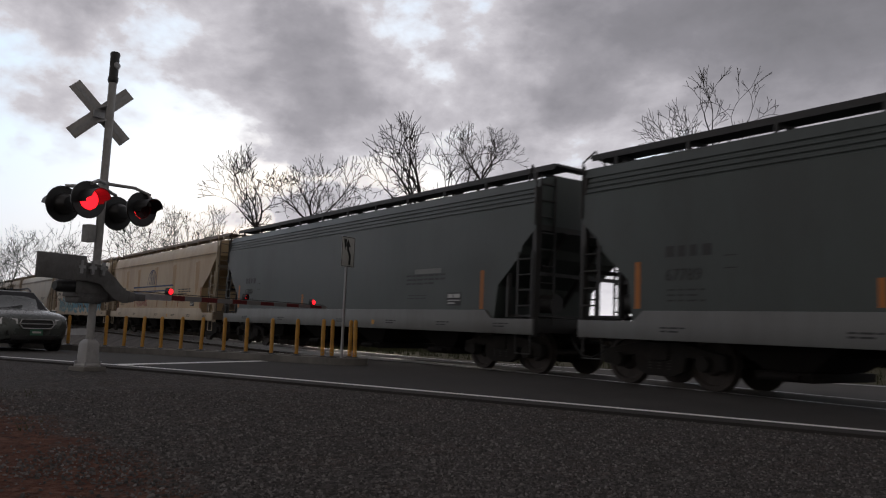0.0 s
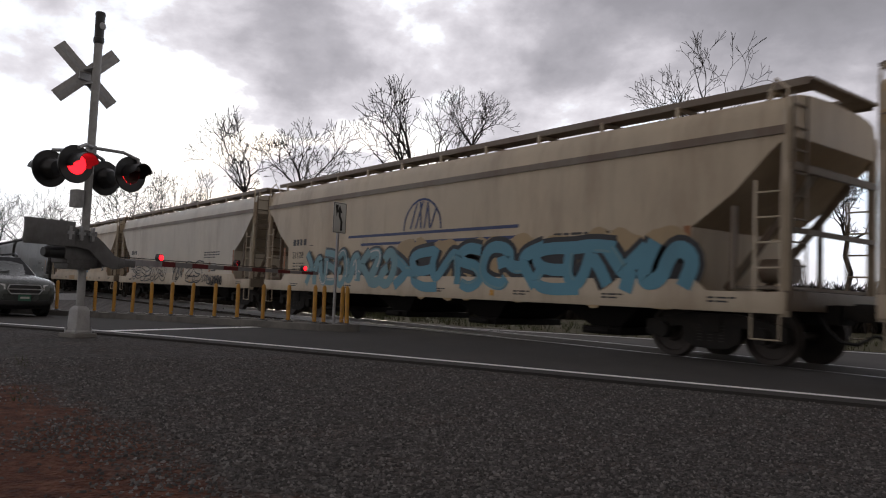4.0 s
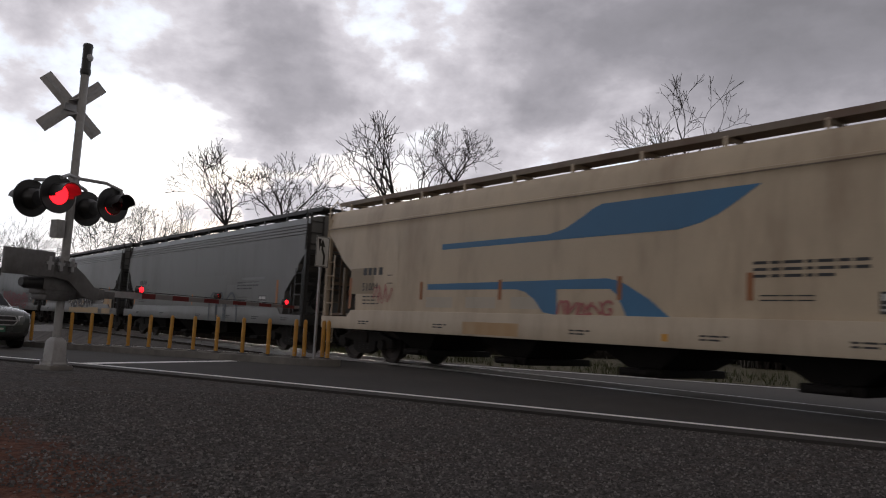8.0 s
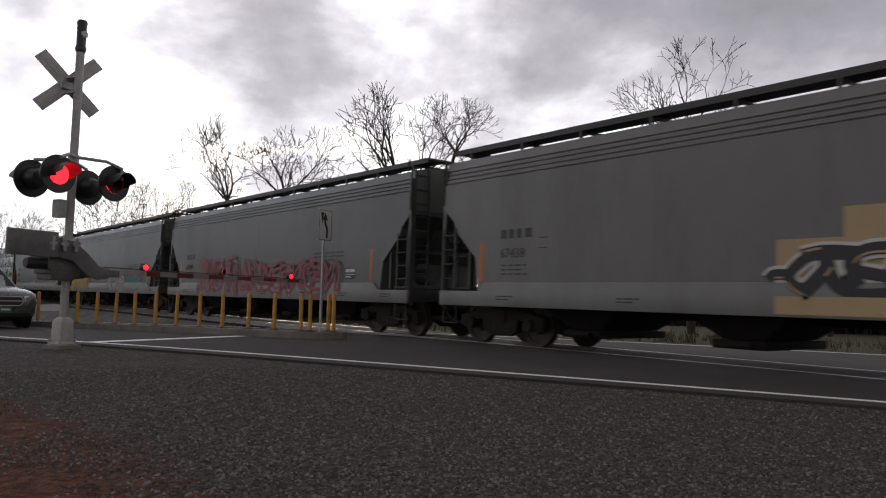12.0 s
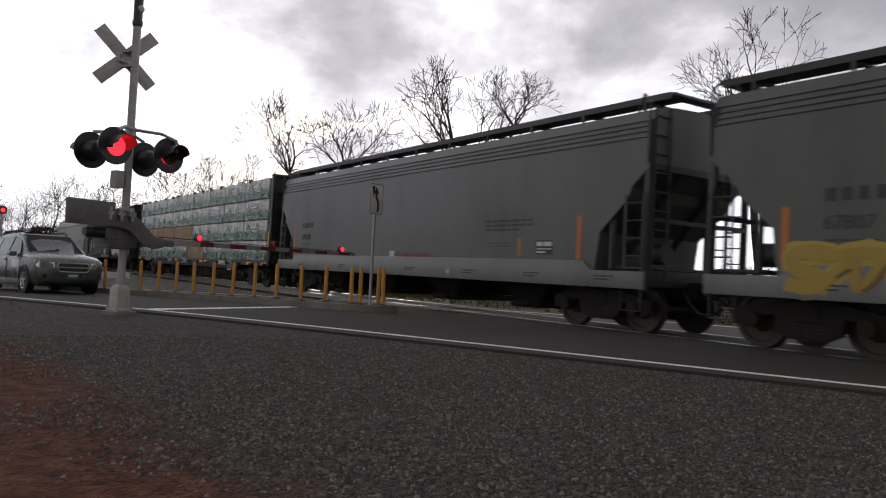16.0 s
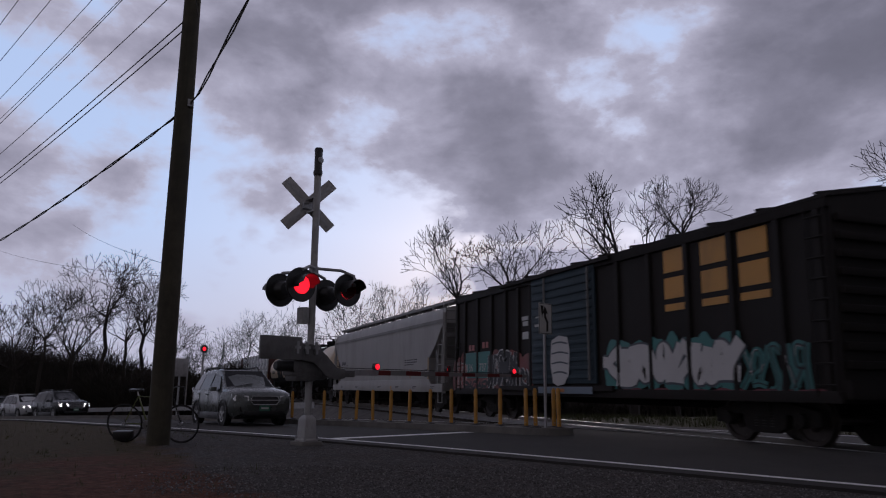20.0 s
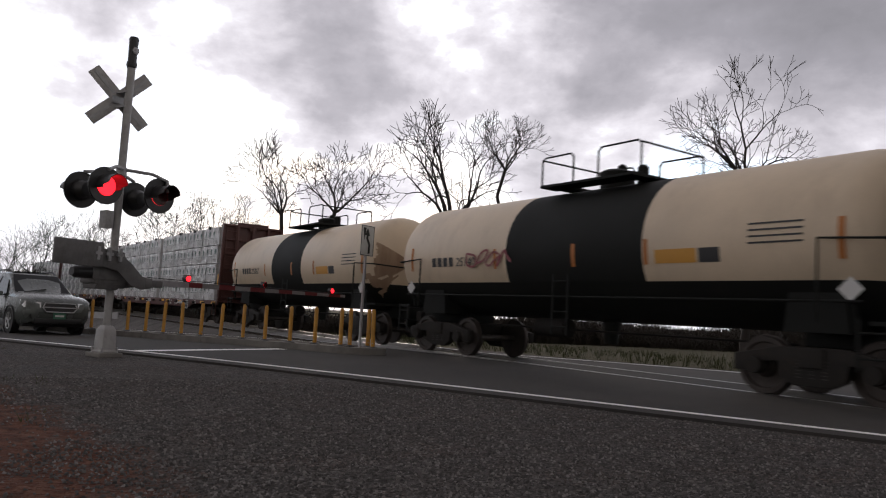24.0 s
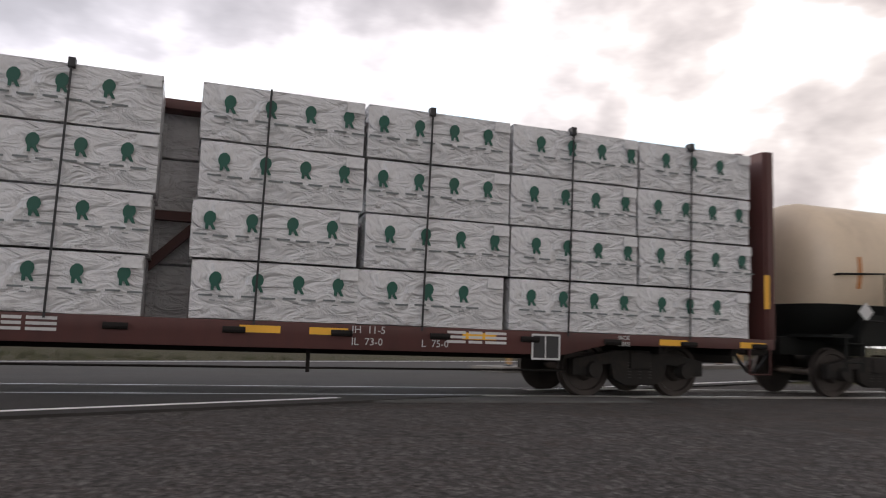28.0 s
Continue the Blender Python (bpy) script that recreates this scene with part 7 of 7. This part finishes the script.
def bare_tree(p, height, half, seed, mat, label, depth=7, lean=0.0, thick=1.0, twig=0.02):
    """A leafless tree: a short tapered stem parts into crooked limbs that fork again and again into fine twigs."""
    rnd = random.Random(seed)
    tr = thing("bare_tree", label, "tree", pose(p.x, p.y, p.z))
    trunk, crown = Geo(), Geo()

    def jolt(k):
        return Vector((rnd.uniform(-1, 1), rnd.uniform(-1, 1), rnd.uniform(-0.8, 0.8))) * k

    def limb(a, d, ln, r, lev):
        n = 4 if lev < 2 else 3 if lev < 5 else 2
        q, rr = a, r
        end = max(twig * 0.5, r * 0.74)
        for i in range(n):
            d = (d + jolt(0.20 if lev < 5 else 0.26) + Vector((0, 0, 0.02))).normalized()
            e = q + d * (ln / n)
            r2 = r + (end - r) * (i + 1) / n
            crown.rod(q, e, rr, r2, 6 if lev < 2 else 4 if lev < 4 else 3, False)
            q, rr = e, r2
            # a short side twig on the way
            if lev < depth and i < n - 1 and rnd.random() < 0.42:
                s = d.cross(jolt(1.0)).normalized()
                limb(q, (d * 0.75 + s).normalized(), ln * rnd.uniform(0.35, 0.6), max(twig * 0.5, rr * 0.5), max(lev + 2, depth - 2))
        if lev >= depth:
            return
        s = d.cross(jolt(1.0)).normalized()
        for sg, spread in ((1, rnd.uniform(0.22, 0.5)), (-1, rnd.uniform(0.38, 0.75))):
            k = rnd.uniform(0.70, 0.92)
            limb(q, (d + s * sg * spread + Vector((0, 0, 0.05))).normalized(), max(ln * k, 0.02), max(twig * 0.5, rr * (0.92 if sg > 0 else 0.72)), lev + 1)

    twig, rr = twig / (2.2 * half), 0.024 * thick
    for i in range(5):
        a = 2.4 * i + rnd.uniform(-0.4, 0.4)
        t = radians(rnd.uniform(5, 15) if i == 0 else rnd.uniform(30, 62))
        s = (Vector((math.cos(a) * math.sin(t), math.sin(a) * math.sin(t), math.cos(t))) + Vector((lean, 0, 0))).normalized()
        limb(Vector((0, 0, -0.03 * (i > 0))), s, rnd.uniform(0.17, 0.23), rr * rnd.uniform(0.5, 0.7), 1)
    # bring the crown to its breadth and set it on a stem that makes up the height
    top = sorted(v[2] for v in crown.v)
    wide = sorted(v[0] for v in crown.v)
    k = 2.0 * half / (wide[int(len(wide) * 0.99)] - wide[int(len(wide) * 0.01)])
    peak = top[int(len(top) * 0.997)]
    kz = min(1.12 * k, height * 0.90 / peak)
    stem = height - kz * peak
    mid = 0.5 * (wide[int(len(wide) * 0.99)] + wide[int(len(wide) * 0.01)]) * k
    crown.v = [(x * k - mid, y * k, z * kz + stem) for x, y, z in crown.v]
    q, rr = Vector((-mid - lean * stem * 0.4, 0, -0.3)), rr * k
    for i in range(6):
        e = Vector((-mid - lean * stem * 0.4 * (1 - (i + 1) / 6), 0, -0.3 + (stem + 0.3) * (i + 1) / 6)) + (jolt(0.03 * stem) if i < 5 else Vector())
        trunk.rod(q, e, rr * (1.5 - 0.5 * i / 6), rr * (1.5 - 0.5 * (i + 1) / 6), 9, False)
        q = e
    part("trunk", trunk, mat, tr)
    part("crown", crown, mat, tr)
    return tr


def build_trees():
    near = "leafless tree with dark forking branches beyond the rails"
    for az, y, el, half, seed, lean in ((68.0, 25, 0.221, 3.0, 1, 0.0), (63.6, 25, 0.229, 2.9, 3, 0.05), (55.4, 25, 0.288, 4.6, 14, -0.1), (50.2, 25, 0.280, 3.2, 5, 0.22),
                                        (34.0, 25, 0.344, 4.5, 7, -0.05), (24.0, 30, 0.17, 3.0, 8, 0.0), (8.0, 45, 0.13, 4.0, 18, 0.0), (17.0, 30, 0.16, 4.0, 19, 0.0)):
        r = y / math.cos(radians(az))
        p = spot(az, r)
        p.z = -0.3
        bare_tree(p, el * r + EYE + 0.3, r * math.tan(radians(half)), seed, M["bark"], near, 7, lean, 1.0, 0.0007 * r)
    far = "distant leafless tree with a faint green haze of buds"
    for az, r, el, seed in ((76.2, 85, 0.118, 31), (73.6, 82, 0.138, 32), (71.6, 80, 0.142, 33), (79.0, 95, 0.088, 34), (81.6, 100, 0.110, 35), (83.6, 98, 0.098, 36), (85.6, 95, 0.075, 37), (87.6, 90, 0.062, 38)):
        p = spot(az, r)
        p.z = fall(p.x)
        bare_tree(p, el * r + EYE - p.z, 0.046 * r, seed, M["bark_green"], far, 7, 0, 0.8, 0.035)
    left = "leafless tree rising from the dark undergrowth"
    for az, r, el, seed in ((93.1, 66, 0.165, 41), (90.6, 68, 0.14, 42), (91.8, 64, 0.125, 48), (95.0, 70, 0.118, 43), (96.8, 66, 0.122, 44), (98.4, 72, 0.10, 45), (100.5, 70, 0.10, 46), (88.8, 72, 0.095, 47)):
        p = spot(az, r)
        p.z = fall(p.x)
        bare_tree(p, el * r + EYE - p.z, 0.044 * r, seed, M["bark_far"], left, 7, 0, 0.9, 0.035)


def build_undergrowth():
    rnd = random.Random(9)

    def thicket(name, label, spans, mat, count, hmin, hmax):
        g = Geo()
        for _ in range(count):
            az0, az1, r0, r1, hf = rnd.choice(spans)
            p = spot(rnd.uniform(az0, az1), rnd.uniform(r0, r1))
            if -2.5 < (p - Vector((0, EDGE, 0))).dot(RN) < 13.0:
                continue
            z = fall(p.x) - 0.1
            h = rnd.uniform(hmin, hmax) * hf * (0.75 + 0.5 * noise.noise(Vector((p.x * 0.12, p.y * 0.12, 3))))
            q = Vector((p.x, p.y, z))
            d = Vector((rnd.uniform(-0.35, 0.35), rnd.uniform(-0.35, 0.35), 1)).normalized()
            e = q + d * h * 0.5
            g.rod(q, e, 0.05, 0.035, 3, False)
            for _ in range(4):
                s = (d + Vector((rnd.uniform(-0.8, 0.8), rnd.uniform(-0.8, 0.8), rnd.uniform(-0.1, 0.4)))).normalized()
                b = q.lerp(e, rnd.uniform(0.3, 1.0))
                t = b + s * h * rnd.uniform(0.25, 0.5)
                g.rod(b, t, 0.03, 0.015, 3, False)
                for _ in range(6):
                    c = b.lerp(t, rnd.uniform(0.3, 1))
                    u = (s + Vector((rnd.uniform(-1, 1), rnd.uniform(-1, 1), rnd.uniform(-0.5, 0.6)))).normalized() * h * 0.2
                    v = u.cross(Vector((rnd.uniform(-1, 1), rnd.uniform(-1, 1), rnd.uniform(-1, 1)))).normalized() * 0.028
                    g.add([c, c + u + v, c + u * 1.3, c + u * 0.8 - v], [(0, 1, 2, 3)])
        tagged(part(name, g, mat), label, "undergrowth", kind="stuff")

    thicket("undergrowth", "dense dark leafless undergrowth beside the road", [(88.0, 104.0, 60, 76, 1.0), (84.0, 90.0, 66, 82, 0.85), (88.5, 103.0, 60, 70, 0.8), (90.0, 97.0, 84, 96, 1.15), (93.0, 99.0, 82, 100, 1.3), (97.5, 105.0, 112, 150, 1.9)], M["brush"], 7500, 4.0, 6.6)
    thicket("undergrowth", "brown leafless brush along the line", [(76.0, 88.5, 84, 102, 1.15), (70.0, 80.0, 92, 118, 1.2)], M["bark_far"], 3000, 4.0, 7.5)
    thicket("undergrowth", "low brown hedge far beyond the field", [(30.0, 74.0, 70, 85, 0.5), (-60.0, 34.0, 62, 80, 0.7), (14.0, 29.0, 38, 50, 0.5), (26.0, 64.0, 48, 58, 0.36), (40.0, 70.0, 62, 74, 0.42)], M["bark_far"], 9000, 4.0, 7.0)


build_trees()
build_undergrowth()


def build_gravel():
    """Small crushed stones of the verge nearest to the standpoint, and a few blades of grass at the edge of the earth."""
    rnd = random.Random(4)
    rg = np.random.default_rng(4)
    n = 140000
    r = 1.5 + 8.5 * rg.random(n) ** 1.5
    az = np.radians(rg.uniform(-58, 100, n))
    px, py = -np.sin(az) * r, np.cos(az) * r
    border = 1.55 + 0.12 * px + 0.32 * np.sin(px * 1.7) + 0.2 * np.sin(px * 4.3 + 1) + rg.normal(0, 0.22, n)
    keep = ((py - EDGE - SLOPE * px) * 0.918 < -0.5) & ~((py < border) & (px < -1.7 + rg.normal(0, 0.3, n)))
    px, py = px[keep], py[keep]
    n = len(px)
    s = rg.uniform(0.005, 0.015, n)[:, None]
    a = rg.uniform(0, 6.3, n)[:, None] + np.arange(4)[None] * 1.571 + rg.uniform(-0.4, 0.4, (n, 4))
    w = s * rg.uniform(0.6, 1.4, (n, 4))
    zb = np.array([fall(x) for x in px])[:, None] - 0.034
    low = np.stack([px[:, None] + np.cos(a) * w, py[:, None] + np.sin(a) * w, zb + 0 * a], 2)
    k = rg.uniform(0.25, 0.75, (n, 4))
    top = np.stack([px[:, None] + np.cos(a) * w * k, py[:, None] + np.sin(a) * w * k, zb + s * rg.uniform(0.35, 1.1, (n, 4))], 2)
    v = np.concatenate([low, top], 1).reshape(-1, 3)
    f = np.array([[4, 5, 6, 7], [0, 1, 5, 4], [1, 2, 6, 5], [2, 3, 7, 6], [3, 0, 4, 7]])
    f = (f[None] + 8 * np.arange(n)[:, None, None]).reshape(-1, 4)
    me = bpy.data.meshes.new("loose_gravel")
    me.vertices.add(len(v))
    me.vertices.foreach_set("co", v.ravel())
    me.loops.add(4 * len(f))
    me.loops.foreach_set("vertex_index", f.ravel())
    me.polygons.add(len(f))
    me.polygons.foreach_set("loop_start", 4 * np.arange(len(f)))
    me.update(calc_edges=True)
    m = bpy.data.materials.new("stones")
    m.use_nodes = True
    nt = m.node_tree
    geo, rp = nt.nodes.new("ShaderNodeNewGeometry"), nt.nodes.new("ShaderNodeValToRGB")
    rp.color_ramp.elements[0].color, rp.color_ramp.elements[1].color = (0.03, 0.028, 0.027, 1), (0.20, 0.188, 0.18, 1)
    mid = rp.color_ramp.elements.new(0.7)
    mid.color = (0.10, 0.093, 0.089, 1)
    nt.links.new(geo.outputs["Random Per Island"], rp.inputs[0])
    b = nt.nodes["Principled BSDF"]
    nt.links.new(rp.outputs[0], b.inputs["Base Color"])
    b.inputs["Roughness"].default_value = 0.9
    me.materials.append(m)
    tagged(part("loose_gravel", me, None), "loose grey crushed stones on the verge", "gravel", kind="stuff")
    # grass tufts
    t = Geo()
    for _ in range(3800):
        k = rnd.random()
        if k < 0.16:
            p = Vector((rnd.uniform(-30, -3.4), rnd.uniform(-6, 1.4), 0))
            if rnd.random() < 0.55 and p.x > -8:
                continue
        else:
            p = Vector((rnd.uniform(-40, 40), rnd.uniform(15.5, 24), 0))
        if (p.y - EDGE - SLOPE * p.x) > -0.6 and p.y < 15:
            continue
        u = (p - Vector((0, EDGE, 0))).dot(RN)
        if -0.6 < u < 10.8:
            continue
        z = fall(p.x) - 0.04
        for _ in range(4):
            a, h = rnd.uniform(0, 6.3), rnd.uniform(0.03, 0.09) * (1 if p.y < 5 else 3.5)
            w = Vector((math.cos(a), math.sin(a), 0)) * 0.006 * (1 if p.y < 5 else 2)
            o = Vector((rnd.uniform(-0.06, 0.06), rnd.uniform(-0.06, 0.06), 0))
            c = p + o + Vector((0, 0, z))
            t.add([c - w, c + w, c + Vector((rnd.uniform(-0.5, 0.5) * h, rnd.uniform(-0.5, 0.5) * h, h))], [(0, 1, 2)])
    tagged(part("grass_tufts", t, M["grass"]), "short sparse grass tufts", "grass", kind="stuff")


build_gravel()


def motions():
    # the train runs past at an even pace
    for car, at in TRAIN:
        walk(car, [(t, pose(at + SPEED * t, TRACK_Y, 0)) for t in (0.0, 7.0, 14.0, 21.0, 28.0)])
    # its wheels roll: one set of keys for all front wheel pairs, one for all rear ones
    turn = math.degrees(SPEED / 0.455)
    first = {}
    for wheels, dx in WHEELS:
        if dx not in first:
            walk(wheels, [(k / 15, pose(dx, 0, 0.455, 0, turn * k / 15, 0)) for k in range(28 * 15 + 1)])
            first[dx] = wheels
        else:
            keys = wheels.animation_data_create()
            wheels.rotation_mode = "QUATERNION"
            keys.action = first[dx].animation_data.action
            keys.action_slot = first[dx].animation_data.action_slot
    # the lamps flash in turn: each lens turns its dark or its lit face outwards
    for lens, early, m in LENSES:
        rows, lit = [], True
        a = 0.0 if early else 180.0
        rows.append((0.0, m @ pose(0, 0, 0, 0, 0, a)))
        k = 0
        while True:
            t = 0.3025 + PHASE / 2 * k
            if t > 27.9:
                break
            for i, u in enumerate((0.0, 1 / FPS, 2 / FPS, 3 / FPS)):
                rows.append((t + u, m @ pose(0, 0, 0, 0, 0, a + 60 * i)))
            a = (a + 180.0) % 360.0
            k += 1
        rows.append((28.0, m @ pose(0, 0, 0, 0, 0, a)))
        walk(lens, rows)


motions()
